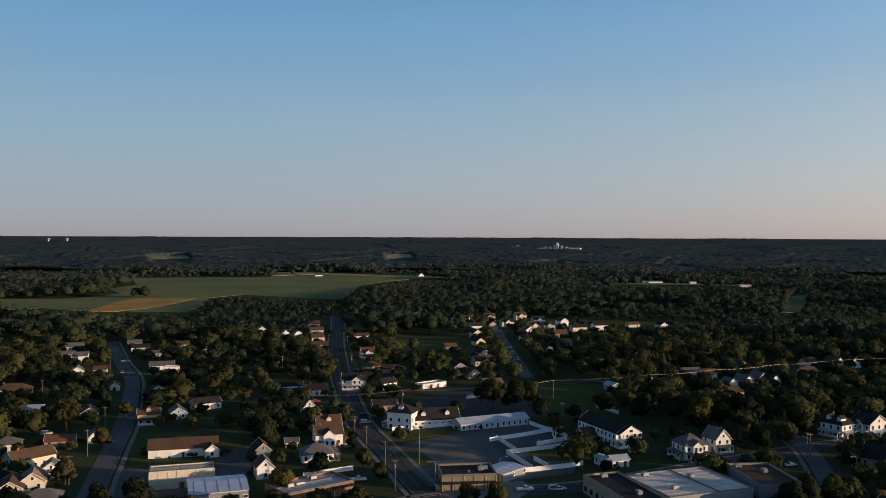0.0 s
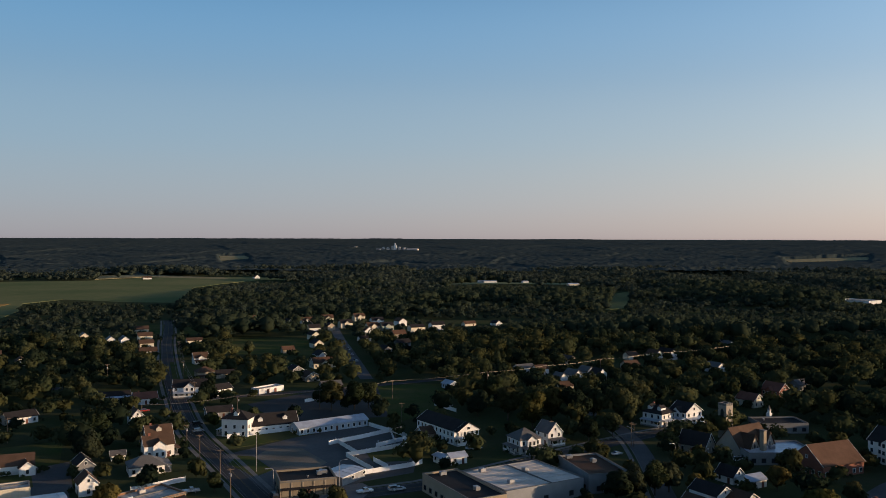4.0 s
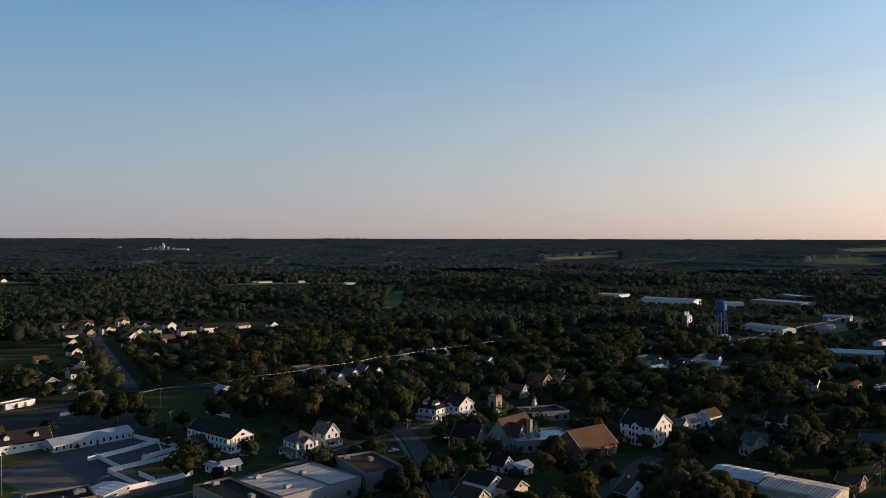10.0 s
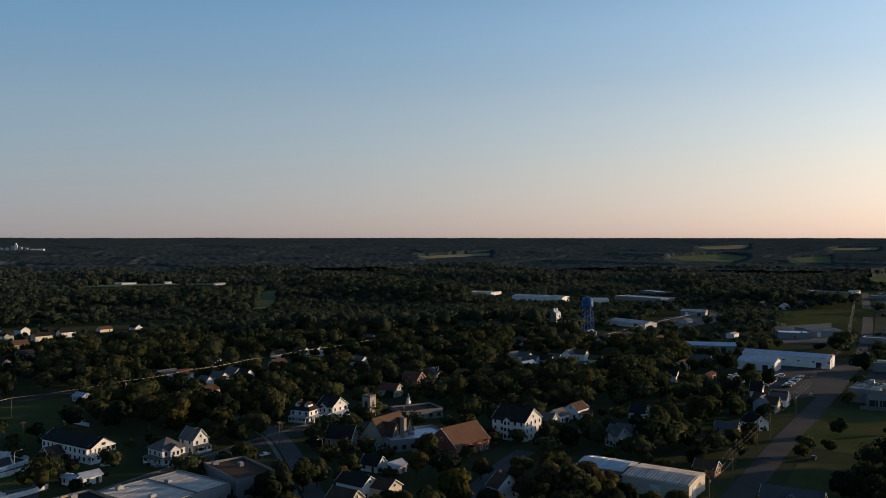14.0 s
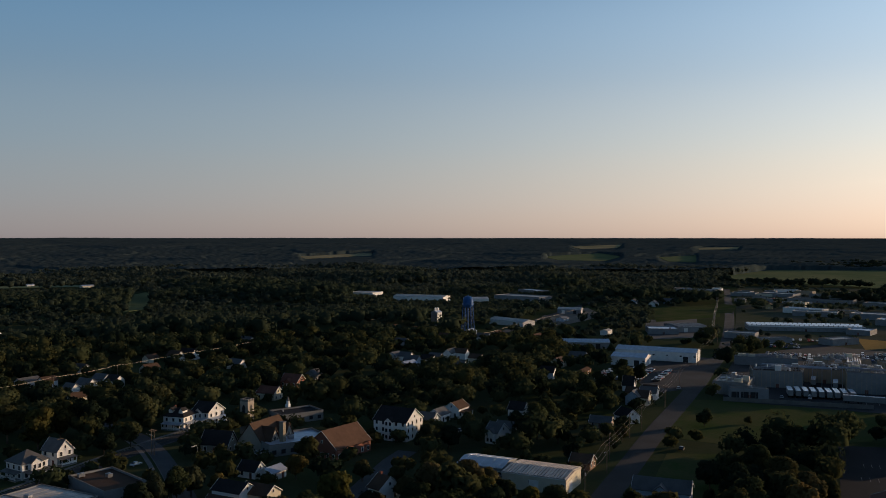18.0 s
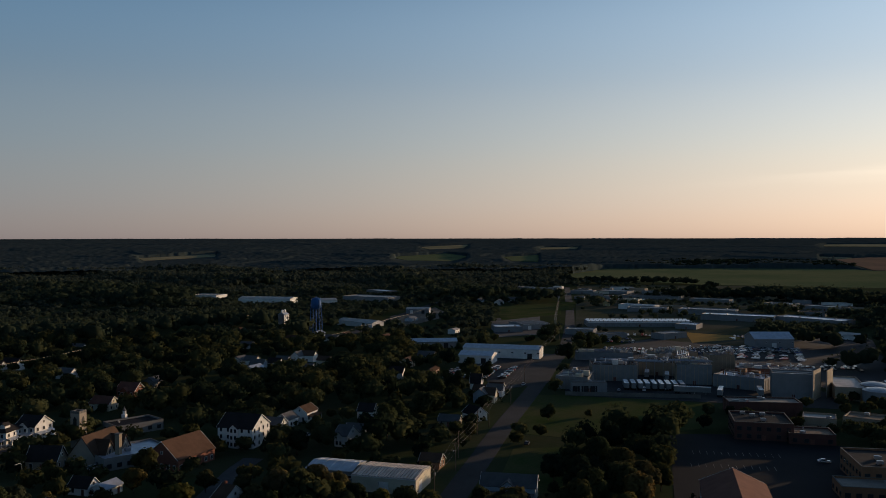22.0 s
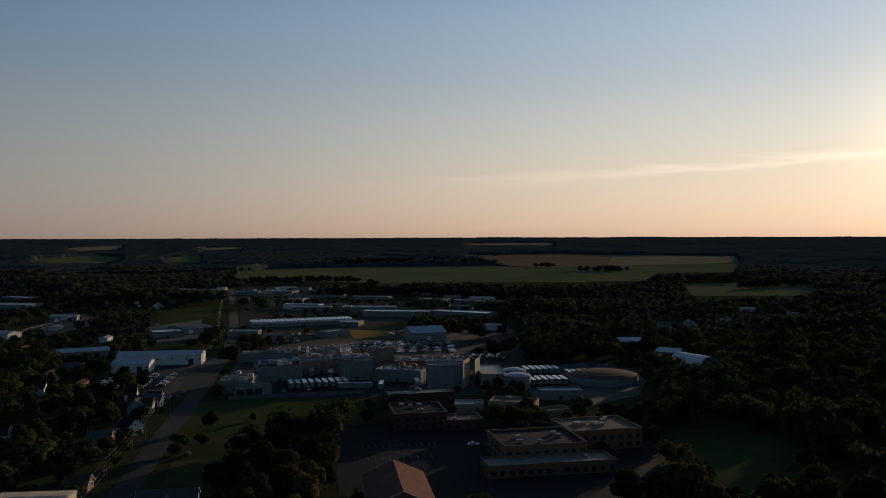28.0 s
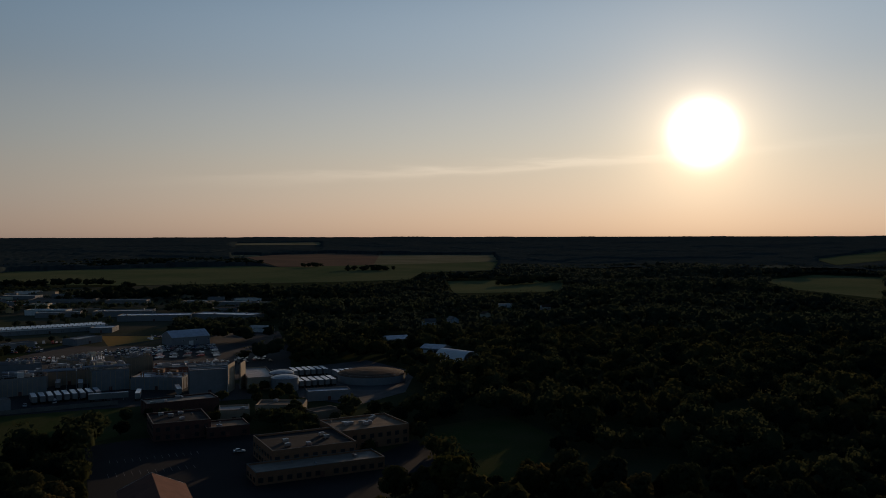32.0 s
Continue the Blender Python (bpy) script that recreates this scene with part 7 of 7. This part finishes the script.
power_line([(597.8, 415.5), (714.7, 493.6), (885, 606), (1052, 720)], 10.5, 1.0, 1.1, 0.06, 4)
power_line([(-82.8, 432.5), (-61, 350.9), (-53.1, 332.7), (-42.3, 308.6), (-35.5, 282.9)], 10.5, 1.0, 1.5, 0.024, 3, True, 1)
power_line([(-115.5, 633), (-94, 529), (-75, 454)], 10.5, 1.0, 1.1, 0.03, 4)
power_line([(-238.5, 428.7), (-277.4, 508.4), (-315.4, 585.7)], 9.5, 0.8, 1.1, 0.03, 2)
utility_pole(-136.2, 371.2, 20)
utility_pole(-146, 279, 20, 10.5, 1)
utility_pole(-158.5, 317, 20, 10.5)
utility_pole(-241.4, 511.8, 20, 10.0, 1)
utility_pole(-294.7, 596.6, 20, 10.0)
utility_pole(-175.8, 367.7, 20, 9.0)
utility_pole(-133.2, 511.3, 20, 12.0, 0, 1)
utility_pole(-69, 444.1, 20, 10, 1)
utility_pole(27.8, 395.3, 20, 9)
utility_pole(85.8, 345.1, 20, 10, 1)
utility_pole(118.1, 336.7, 20, 10, 1)
utility_pole(117.7, 338.7, 20, 10, 1)
utility_pole(287, 242, 27, 10.5)
utility_pole(252.5, 223, 27, 10.5)
street_lamp(-22.2, 287, 200)
street_lamp(-30.5, 316.5, 20, 15)
street_lamp(-0.6, 286.8, 20, 11)
street_lamp(123.1, 305.8, 200, 9)
street_lamp(21.1, 338.2, 20, 10)

# cars and trailers
car(19.3, 288, 20, "white", "car")
car(7.8, 286.2, 20, "white", "truck")
car(18, 288.1, 20, "silver", "suv")
car(-61.7, 383.6, 25, "silver", "suv")
car(52, 340.7, 25, "silver", "suv")
car(54, 340.6, 25, "white", "car")
car(-21.8, 284.6, 110, "black", "suv")
car(-49.6, 292.9, 20, "white", "truck")
car(-168.7, 305, 20, "white", "suv")
car(-193, 350, 20, "white", "suv")
car(-272, 508.9, 20, "white", "car")
car(-258.5, 485.1, 20, "silver", "car")
car(-255.6, 487.4, 20, "silver", "suv")
car(-233.2, 510.4, 110, "white", "car")
car(-251.4, 556.2, 20, "white", "truck")
car(101.3, 335.1, 25, "red", "suv")
car(107.5, 325.8, 25, "white", "car")
car(182.2, 260.7, 20, "silver", "suv")
car(179, 259.8, 20, "white", "truck")
car(410.3, 364.8, 20, "white", "suv")
car(286.9, 215.6, 27, "black", "car")
car(399.8, 300.8, 27, "silver", "car")
car(387.3, 338.7, 27, "white", "car")
car(338.3, 115.3, -60, "white", "car")
car(457.9, 296.7, 27, "white", "truck")
car(432.6, 241.9, 27, "white", "suv")
car(-94.7, 431, 20, "red", "car")
car(-64.5, 397.9, 25, "black", "suv")
car(-92, 415.5, 20, "grey", "car")
car(5.3, 652, 115, "white", "car")
car(7.1, 620.5, 115, "silver", "suv")
car(9.9, 589.2, 115, "white", "suv")
car(11.6, 556, 115, "black", "car")
car(69.5, 289.3, 20, "grey", "car")
car(151, 312.1, 25, "white", "suv")
car(236.8, 294.5, 20, "silver", "car")
trailer(472.2, 248.6, 27)
trailer(436.9, 218.8, -63)
trailer(439.4, 213.5, -63)
trailer(444.3, 202.9, 20)
trailer(458.4, 187.1, 27)
trailer(471.8, 261.5, 27)

# single trees that stand out
tree(-188.5, 358, 6, 0.85, 10)
tree(-148, 280.3, 2, 0.9, 40)
tree(-159.5, 330.6, 3, 0.7, 70)
tree(-174.7, 386.4, 2, 0.8, 110)
tree(-71.8, 275.6, 7, 0.85, 20)
tree(-93.5, 333.1, 5, 0.9, 50)
tree(-97.9, 361.7, 10, 0.8, 80)
tree(-171.2, 441.2, 6, 0.8, 200)
tree(-181.6, 448.7, 0, 0.8, 220)
tree(-157.1, 484.6, 1, 0.85, 130)
tree(-135.9, 467.5, 10, 0.8, 160)
tree(-155.1, 573, 1, 0.9, 190)
tree(-67.1, 445.8, 5, 0.95, 15)
tree(-56.3, 391.3, 7, 0.55, 45)
tree(-4.7, 423.4, 6, 0.92, 65)
tree(6.5, 423.9, 1, 0.95, 95)
tree(13.5, 428, 10, 0.8, 15)
tree(-10.6, 433.2, 0, 0.8, 145)
tree(77, 392, 6, 0.95, 25)
tree(84.6, 374.3, 9, 1.15, 55)
tree(96, 385.9, 9, 1.1, 85)
tree(105.9, 380.6, 5, 1.2, 115)
tree(116.4, 386.7, 10, 1.0, 145)
tree(128.6, 381.6, 1, 1.05, 175)
tree(141.1, 399.5, 10, 1.0, 205)
tree(115.1, 355.1, 0, 0.8, 235)
tree(103.1, 349.9, 8, 1.1, 265)
tree(77.3, 429.8, 1, 1.0, 295)
tree(64.5, 402.5, 5, 0.9, 325)
tree(94.7, 269.9, 5, 0.75, 35)
tree(102.9, 273, 10, 0.68, 75)
tree(88.4, 266.9, 8, 1.2, 105)
tree(108.9, 276, 8, 1.2, 72)
tree(158.5, 287.9, 3, 0.9, 102)
tree(145.5, 272.8, 7, 0.8, 132)
tree(162.3, 256.3, 2, 0.8, 162)
tree(203.7, 274.1, 5, 0.9, 192)
tree(214.3, 273.6, 8, 1.2, 222)
tree(169.6, 227.3, 3, 1.0, 252)
tree(174.2, 221.6, 7, 1.0, 282)
tree(181, 221.5, 6, 0.7, 312)
tree(161.4, 228.2, 2, 0.9, 342)
tree(184.4, 206.9, 8, 1.0, 22)
tree(233.4, 284.8, 0, 0.8, 52)
tree(253.6, 263.6, 10, 0.95, 82)
tree(254.9, 252.7, 5, 0.95, 112)
tree(272.3, 276.2, 1, 0.85, 142)
tree(292.5, 278, 10, 0.85, 172)
tree(321.5, 296.6, 1, 0.9, 202)
tree(346.2, 306.6, 5, 0.95, 232)
tree(392.8, 335.9, 10, 0.8, 262)
tree(402.6, 330.8, 5, 0.8, 292)
tree(288.9, 370.3, 1, 0.9, 322)
tree(327.4, 369.5, 10, 0.9, 352)
tree(302.3, 363.4, 0, 1.0, 32)
tree(279.7, 240, 3, 0.6, 62)
tree(277.3, 246.2, 0, 0.55, 92)
tree(299.3, 184, 5, 0.95, 122)
tree(312.6, 182.8, 10, 0.8, 152)
tree(322.3, 179.1, 5, 0.9, 182)
tree(268.4, 170.2, 1, 0.9, 212)
tree(255.7, 153.7, 6, 0.85, 242)
tree(255.1, 145, 3, 1.0, 272)
tree(264.4, 143.8, 2, 1.0, 302)
tree(240.9, 139.2, 7, 1.1, 332)
tree(236.5, 156.9, 5, 1.0, 2)
tree(248.8, 176.2, 8, 1.2, 34)
tree(330.4, 235.4, 4, 0.9, 64)
tree(350.4, 226.1, 11, 0.6, 94)
tree(387.7, 106.9, 8, 1.1, 124)
tree(400.7, 107.6, 4, 1.0, 154)
tree(627.2, 80.2, 5, 1.0, 184)
tree(609.2, 86.9, 10, 0.8, 214)
car(49.9, 438.9, 25, "red", "truck")
car(52.8, 426.9, 25, "white", "truck")
car(429.4, 240.2, 27, "white", "suv")
car(440.9, 232.5, 27, "white", "car")
car(420.1, 250.7, 27, "silver", "car")
house(-111.6, 321.8, -65, 5.2, 5.2, 2.9, 2, "white", "brown")


# ---- rows of vehicles in the yards ----
def car_park(x, y, rot, n, rows, gap=2.8, depth=11.0, seed=1, fill=0.8):
    rnd = random.Random(seed)
    c, s = math.cos(radians(rot)), math.sin(radians(rot))
    for j in range(rows):
        for i in range(n):
            if rnd.random() < fill:
                a, b = i * gap, j * depth
                car(x + c * a - s * b, y + s * a + c * b, rot + 90 + rnd.uniform(-2, 2), rnd.choice(("white", "silver", "black", "grey", "blue", "red", "white", "silver")), rnd.choice(("car", "suv", "truck", "car")), rims=False)


def trailer_row(x, y, rot, n, gap=3.4, turn=90):
    c, s = math.cos(radians(rot)), math.sin(radians(rot))
    for i in range(n):
        trailer(x + c * i * gap, y + s * i * gap, rot + turn)


car_park(405, 322, 27, 18, 4, seed=2)
car_park(585, 300, -63, 18, 4, seed=3)
car_park(600, 385, -63, 14, 3, seed=4)
car_park(625, 262, -63, 14, 3, seed=5)
car_park(560, 345, -63, 8, 2, seed=6)
trailer_row(482, 134, -63, 8, 3.7)
trailer_row(522, 140, -63, 6, 3.7)
trailer_row(517, 112, -63, 4, 3.7)
trailer_row(430, 252, -55, 9, 3.8)
def parked_rows():
    """Crowded cars of the works' far yards, too many and too far off to tell apart."""
    rnd = random.Random(31)
    meshes = {k: Geo() for k in ("white", "silver", "black", "grey", "red", "blue")}
    for x0, y0, rot, n, rows in ((600, 215, 22, 22, 7), (560, 205, -63, 14, 3), (690, 300, -50, 12, 3), (1010, 600, -35, 26, 4), (1060, 640, -40, 22, 3), (1120, 700, -40, 16, 3), (1050, 420, -60, 22, 3), (1100, 390, -60, 16, 3), (560, 330, -63, 12, 3), (650, 390, -60, 14, 2)):
        c, s = math.cos(radians(rot)), math.sin(radians(rot))
        for j in range(rows):
            for i in range(n):
                if rnd.random() < 0.55:
                    a, b = i * 3.0 + rnd.uniform(-0.4, 0.4), j * 9.5 + rnd.uniform(-1.2, 1.2)
                    g = meshes[rnd.choice(("white", "silver", "silver", "black", "black", "grey", "grey", "red", "blue"))]
                    body, cab, roof, wheel, rim, w = car_meshes(rnd.choice(("car", "suv", "truck")))
                    m = pose(x0 + c * a - s * b, y0 + s * a + c * b, 0.1, 0, 0, rot + 90 + rnd.uniform(-4, 4))
                    for q in (body, roof):
                        g.poly([m @ Vector(p) for p in q.v], q.f)
    for k, g in meshes.items():
        ob = part("parked_cars", g, M["car_" + k])
        tagged(ob, f"crowded rows of parked {k} cars in far yards", "cars", kind="stuff")


parked_rows()
SHOPS = ((1142, 812, 22, 12), (1170, 800, 14, 10), (1137, 842, 26, 12), (1127, 722, 18, 12), (1118, 692, 30, 14), (1173, 710, 16, 10), (1226, 716, 34, 14), (1192, 667, 26, 12), (1173, 628, 40, 14), (1227, 627, 24, 12), (1022, 624, 12, 9),
         (905, 507, 44, 16), (937, 480, 30, 14), (1199, 559, 24, 14), (1163, 445, 26, 12), (1098, 387, 20, 10), (1112, 350, 34, 12), (1037, 310, 24, 10), (1060, 660, 16, 10), (985, 560, 20, 12), (1000, 650, 14, 9))
for i, (x, y, w, d) in enumerate(SHOPS):
    flat_building(x, y, (-62, -75, -50, -85)[i % 4], w, d, (4, 5, 4.5, 6)[i % 4], ("metal", "white", "tan", "grey", "cream")[i % 5], ("grey", "white", "metal")[i % 3], windows=0, units=1)
parking_lines(318, 158, -60, 13)
parking_lines(300, 150, -60, 12)


# ---- far landmarks ----
def far_works(x, y, rot):
    """A distant grain works: silos, a tall head house and low pale halls."""
    z = float(ground_z(math.hypot(x, y)))
    ob = thing("grain_works", x, y, rot, z, "distant pale grain works with silos above the woods", "factory")
    ob.scale = (1.5, 1.5, 1.4)
    for a, r, h in ((-30, 5, 11), (-18, 5, 11), (-6, 4, 15), (12, 4, 13), (24, 5, 10)):
        part("silo", Geo().lathe([(r, 0), (r, h), (r * 0.5, h + 2), (0.5, h + 3)], 16, a, 0), M["roof_white"], ob)
    part("head_house", Geo().box(-2, 4, -4, 4, 0, 20).box(-1, 2, -2, 2, 20, 24), M["wall_white"], ob)
    part("conveyor", Geo().slab((4, -1.5, 18), (46, -1.5, 9), (46, 1.5, 9), (4, 1.5, 18), 1.5), M["wall_metal"], ob)
    g = Geo()
    gable_body(g, 30, 24, 7, 2.5, -48, -36)
    part("hall", g, M["roof_white"], ob)
    g = Geo()
    gable_body(g, 34, 24, 8, 2.5, 32, 60)
    part("hall", g, M["roof_white"], ob)
    return ob


def far_tower(x, y, h):
    z = float(ground_z(math.hypot(x, y)))
    ob = thing("water_tower", x, y, 0, z, "distant pale water tower on the horizon", "water tower")
    part("stem", Geo().lathe([(4, 0), (2.2, 6), (2.2, h * 0.75)], 14), M["wall_white"], ob)
    part("bowl", Geo().lathe([(2.2, h * 0.7), (8, h * 0.82), (8.5, h * 0.9), (5, h * 0.98), (0.5, h)], 18), M["wall_white"], ob)
    return ob


def chimney_stack(x, y, h, r=0.9):
    ob = thing("chimney_stack", x, y, 27, 0, "tall pale square brick chimney stack", "chimney")
    part("shaft", Geo().box(-r, r, -r, r, 0, h), M["wall_buff"], ob)
    part("cap", Geo().box(-r - 0.15, r + 0.15, -r - 0.15, r + 0.15, h + 0.003, h + 0.35), M["concrete"], ob)
    BUILT.append((x, y, 2))
    return ob


def cupola(x, y, z):
    ob = thing("cupola", x, y, 27, z, "small white roof cupola with a pointed cap", "cupola")
    part("base", Geo().box(-0.9, 0.9, -0.9, 0.9, 0, 1.6), M["trim"], ob)
    part("lantern", Geo().lathe([(0.8, 1.6), (0.8, 3.2)], 8), M["trim"], ob)
    part("cap", Geo().lathe([(1.0, 3.2), (0.5, 3.9), (0.05, 5.2)], 8), M["roof_grey"], ob)
    return ob


far_works(205, 3270, -15)
far_tower(-1973, 3600, 17)
far_tower(-1908, 3636, 17)
far_tower(60, 3537, 12)
chimney_stack(160.4, 311.5, 11.5)
cupola(194.3, 371.5, 3.9)


# ---- trees of the town and the woods ----
def town_trees():
    rs = np.random.RandomState(5)
    rnd = random.Random(5)
    X, Y = polar(16000, 225, 720, -36, 122, rs)
    H = rs.uniform(7, 18, len(X)) * rs.uniform(0.75, 1.0, len(X))
    ok = free_spots(X, Y, 2.5)
    for x, y, r in TREES:
        ok &= np.hypot(X - x, Y - y) > r + 2
    H = room_above(X, Y, H)
    ok &= H > 4.0
    dens = np.array([noise.noise(Vector((x * 0.014, y * 0.014, 3.0))) for x, y in zip(X, Y)])
    ok &= dens > -0.36
    X, Y, H = X[ok], Y[ok], H[ok]
    keep = thin_out(X, Y, 8.6)
    X, Y, H = X[keep], Y[keep], H[keep]
    near = np.argsort(np.hypot(X, Y))
    room = 300 - len(TREES)
    for i in near[:room]:
        k = rnd.choice((0, 1, 2, 3, 3, 4, 5, 5, 6, 7, 8, 10, 10, 11))
        tree(float(X[i]), float(Y[i]), k, float(H[i]) / TREE_KINDS[k][0], rnd.uniform(0, 360))
    rest = near[room:]
    k = rs.uniform(size=len(rest))
    for name, a, b, mt in (("town_trees", 0, 0.5, "leaf_green"), ("town_trees", 0.5, 0.8, "leaf_olive"), ("town_trees", 0.8, 1.01, "leaf_dark")):
        s = rest[(k >= a) & (k < b)]
        mass_of_trees(name, X[s], Y[s], "leafy trees between the houses of the town", M[mt], rs, H[s], -1, 4, 190, 0.88)


def shrubs():
    """Garden shrubs and hedges close to the houses."""
    rs = np.random.RandomState(21)
    P = []
    for x, y, rot, w, d in HOMES:
        if math.hypot(x, y) > 560:
            continue
        for i in range(7):
            side = rs.randint(4)
            t, off = rs.uniform(-0.5, 0.5), rs.uniform(0.9, 4.0)
            a, b = ((t * w, -d / 2 - off), (t * w, d / 2 + off), (-w / 2 - off, t * d), (w / 2 + off, t * d))[side]
            c, s = math.cos(radians(rot)), math.sin(radians(rot))
            P.append((x + c * a - s * b, y + s * a + c * b))
    X, Y = np.array(P).T
    ok = np.ones(len(X), bool)
    for x0, y0, x1, y1, hw in CLEAR:
        ok &= np.hypot(X - (x0 + x1) / 2, Y - (y0 + y1) / 2) > max(hw - 2, 3) + 2
    mass_of_trees("shrubs", X[ok], Y[ok], "low green garden shrubs beside the houses", M["leaf_green"], rs, rs.uniform(1.0, 2.8, int(ok.sum())), 0, 3, 30, 0.3)


def woods():
    rs = np.random.RandomState(8)
    X, Y = polar(73000, 720, 2085, -36, 122, rs)
    H = rs.uniform(9, 19, len(X))
    H = room_above(X, Y, H)
    tall, beyond = H.copy(), np.hypot(X, Y) > 900
    for k in (0.9, 0.75, 0.6, 0.45, 0.3):  # low growth before the clearings and far fields
        s = 85.0 / (85.0 - tall * k)
        for p in OPEN:
            m = beyond & inside(p, X * s, Y * s)
            H[m] = np.minimum(H[m], tall[m] * (k - 0.12))
    ok = free_spots(X, Y, 2.0) & (H > 4.0)
    stand = np.array([noise.noise(Vector((x * 0.006, y * 0.004, 7.0))) for x, y in zip(X, Y)])
    gaps = np.array([noise.noise(Vector((x * 0.004, y * 0.011, 1.0))) for x, y in zip(X, Y)])
    ok &= gaps > -0.46 + 0.1 * rs.uniform(size=len(X))
    H *= np.clip(0.85 + 0.9 * stand, 0.5, 1.3)
    X, Y, H, stand = X[ok], Y[ok], H[ok], stand[ok]
    keep = thin_out(X, Y, 10.2)
    X, Y, H, stand = X[keep], Y[keep], H[keep], stand[keep]
    k = stand + rs.uniform(-0.25, 0.25, size=len(X))
    # The outer woods get the leaf colour that has haze put into it.
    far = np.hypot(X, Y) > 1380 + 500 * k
    for s, mt in ((far, "leaf_mid_haze"), (~far & (k < -0.05), "leaf_wood_dark"), (~far & (k >= -0.05), "leaf_wood")):
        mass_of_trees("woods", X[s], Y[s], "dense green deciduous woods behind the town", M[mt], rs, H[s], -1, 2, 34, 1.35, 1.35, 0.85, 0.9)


def far_canopy():
    """The woods out to the horizon, as one uneven canopy with gaps for the fields."""
    na, nr = 1150, 160
    a = np.radians(np.linspace(-36, 122, na))
    r = 1930 * (4780 / 1930) ** np.linspace(0, 1, nr)
    A, Rr = np.meshgrid(a, r)
    rs = np.random.RandomState(3)
    Rr = Rr + rs.uniform(-3, 3, Rr.shape)
    X, Y = Rr * np.sin(A), Rr * np.cos(A)
    h = rs.uniform(8.0, 11.5, X.shape)
    sw = np.sin(X * 0.011 + 2 * np.sin(Y * 0.006)) + np.sin(Y * 0.009 + 1.7 * np.sin(X * 0.007))
    h += 1.2 * sw
    patch = np.sin(X * 0.0043 + 1.9 * np.sin(Y * 0.0031 + 1) + 0.8 * np.sin(X * 0.013)) * np.sin(Y * 0.0052 + 1.3 * np.sin(X * 0.0037) + 0.7 * np.sin(Y * 0.017))
    strips = np.sin(Y * 0.012 + 2.2 * np.sin(X * 0.0021 + 0.5)) * np.sin(X * 0.0034 + 1.1 * np.sin(Y * 0.0043))
    h += 4.0 * (patch > 0.1) + 3.0 * (strips > 0.3) - 2.0 * (patch < -0.45)
    wooded = np.ones(X.shape, bool)
    for p in OPEN:
        wooded &= ~inside(p, X, Y)
    h *= 1 - 0.62 * (Rr - 1600) / 3200
    under = np.maximum(85.0 - ground_z(Rr), 12.0)
    tall = h.copy()
    for k in (1.0, 0.8, 0.6, 0.4, 0.2):  # low edges before the open fields
        s = under / np.maximum(under - tall * k, 2.0)
        for p in OPEN:
            m = inside(p, X * s, Y * s)
            h[m] = np.minimum(h[m], tall[m] * (k - 0.2) + 0.2)
    h = np.where(wooded, h, -6.0)
    Z = ground_z(Rr) + h
    v = np.stack([X, Y, Z], 2).reshape(-1, 3)
    i = np.arange(na * nr).reshape(nr, na)
    q = np.stack([i[:-1, :-1], i[1:, :-1], i[1:, 1:], i[:-1, 1:]], 2).reshape(-1, 4)
    low = (h.reshape(-1)[q] < 0).all(1)
    q = q[~low]
    me = bpy.data.meshes.new("far_woods")
    me.vertices.add(len(v))
    me.vertices.foreach_set("co", v.astype(np.float32).ravel())
    me.loops.add(q.size)
    me.loops.foreach_set("vertex_index", q.astype(np.int32).ravel())
    me.polygons.add(len(q))
    me.polygons.foreach_set("loop_start", np.arange(0, q.size, 4, dtype=np.int32))
    me.polygons.foreach_set("loop_total", np.full(len(q), 4, np.int32))
    # This canopy's leaf colour carries the distance haze.
    me.materials.append(M["leaf_far_haze"])
    me.update(calc_edges=True)
    me.shade_smooth()
    tagged(new("far_woods", me), "dark green woodland reaching to the flat horizon", "trees", kind="stuff")


def hedgerows():
    """Rows and clumps of tall trees between the works, the far road and the fields."""
    rs = np.random.RandomState(17)
    P = []
    rows = [[(1085, 590), (1112, 519), (1142, 469), (1156, 421), (1126, 355), (1120, 296), (1110, 240), (1090, 180)],
            [(1150, 600), (1175, 530), (1200, 470), (1200, 400), (1180, 330), (1170, 260)],
            [(1320, 940), (1340, 913), (1350, 846), (1381, 783), (1419, 736), (1440, 690)],
            [(1440, 28), (1590, -83), (1542, -196), (1500, -300)],
            [(1620, 175), (1650, 135), (1678, 97), (1707, 57), (1730, 10)],
            [(1946, 1178), (2049, 968), (2207, 645)], [(2060, 1180), (2160, 1000), (2290, 720)], [(2200, 1150), (2300, 950), (2380, 760)],
            [(-494, 1124), (-483, 1134), (-506, 1142)]]
    for row in rows:
        for (x0, y0), (x1, y1) in zip(row, row[1:]):
            n = max(2, int(math.hypot(x1 - x0, y1 - y0) / 4.5))
            for i in range(n):
                t = (i + rs.uniform(0, 1)) / n
                P.append((x0 + (x1 - x0) * t + rs.uniform(-14, 14), y0 + (y1 - y0) * t + rs.uniform(-14, 14), rs.uniform(8, 17)))
    for x, y, n, r in ((2102, 483, 8, 16), (1955, 345, 10, 18), (1968, 308, 12, 18), (1232, 585, 3, 8), (1345, 620, 3, 6), (700, 225, 8, 16), (720, 262, 6, 14), (590, 175, 5, 8)):
        P += [(x + rs.normal() * r, y + rs.normal() * r, rs.uniform(8, 16)) for i in range(n)]
    X, Y, H = np.array(P).T
    mass_of_trees("hedgerow", X, Y, "dark hedgerow trees between the works and the fields", M["leaf_dark"], rs, H, -1, 5, 30, 1.1, 1.25)


town_trees()
shrubs()
hedgerows()
woods()
far_canopy()
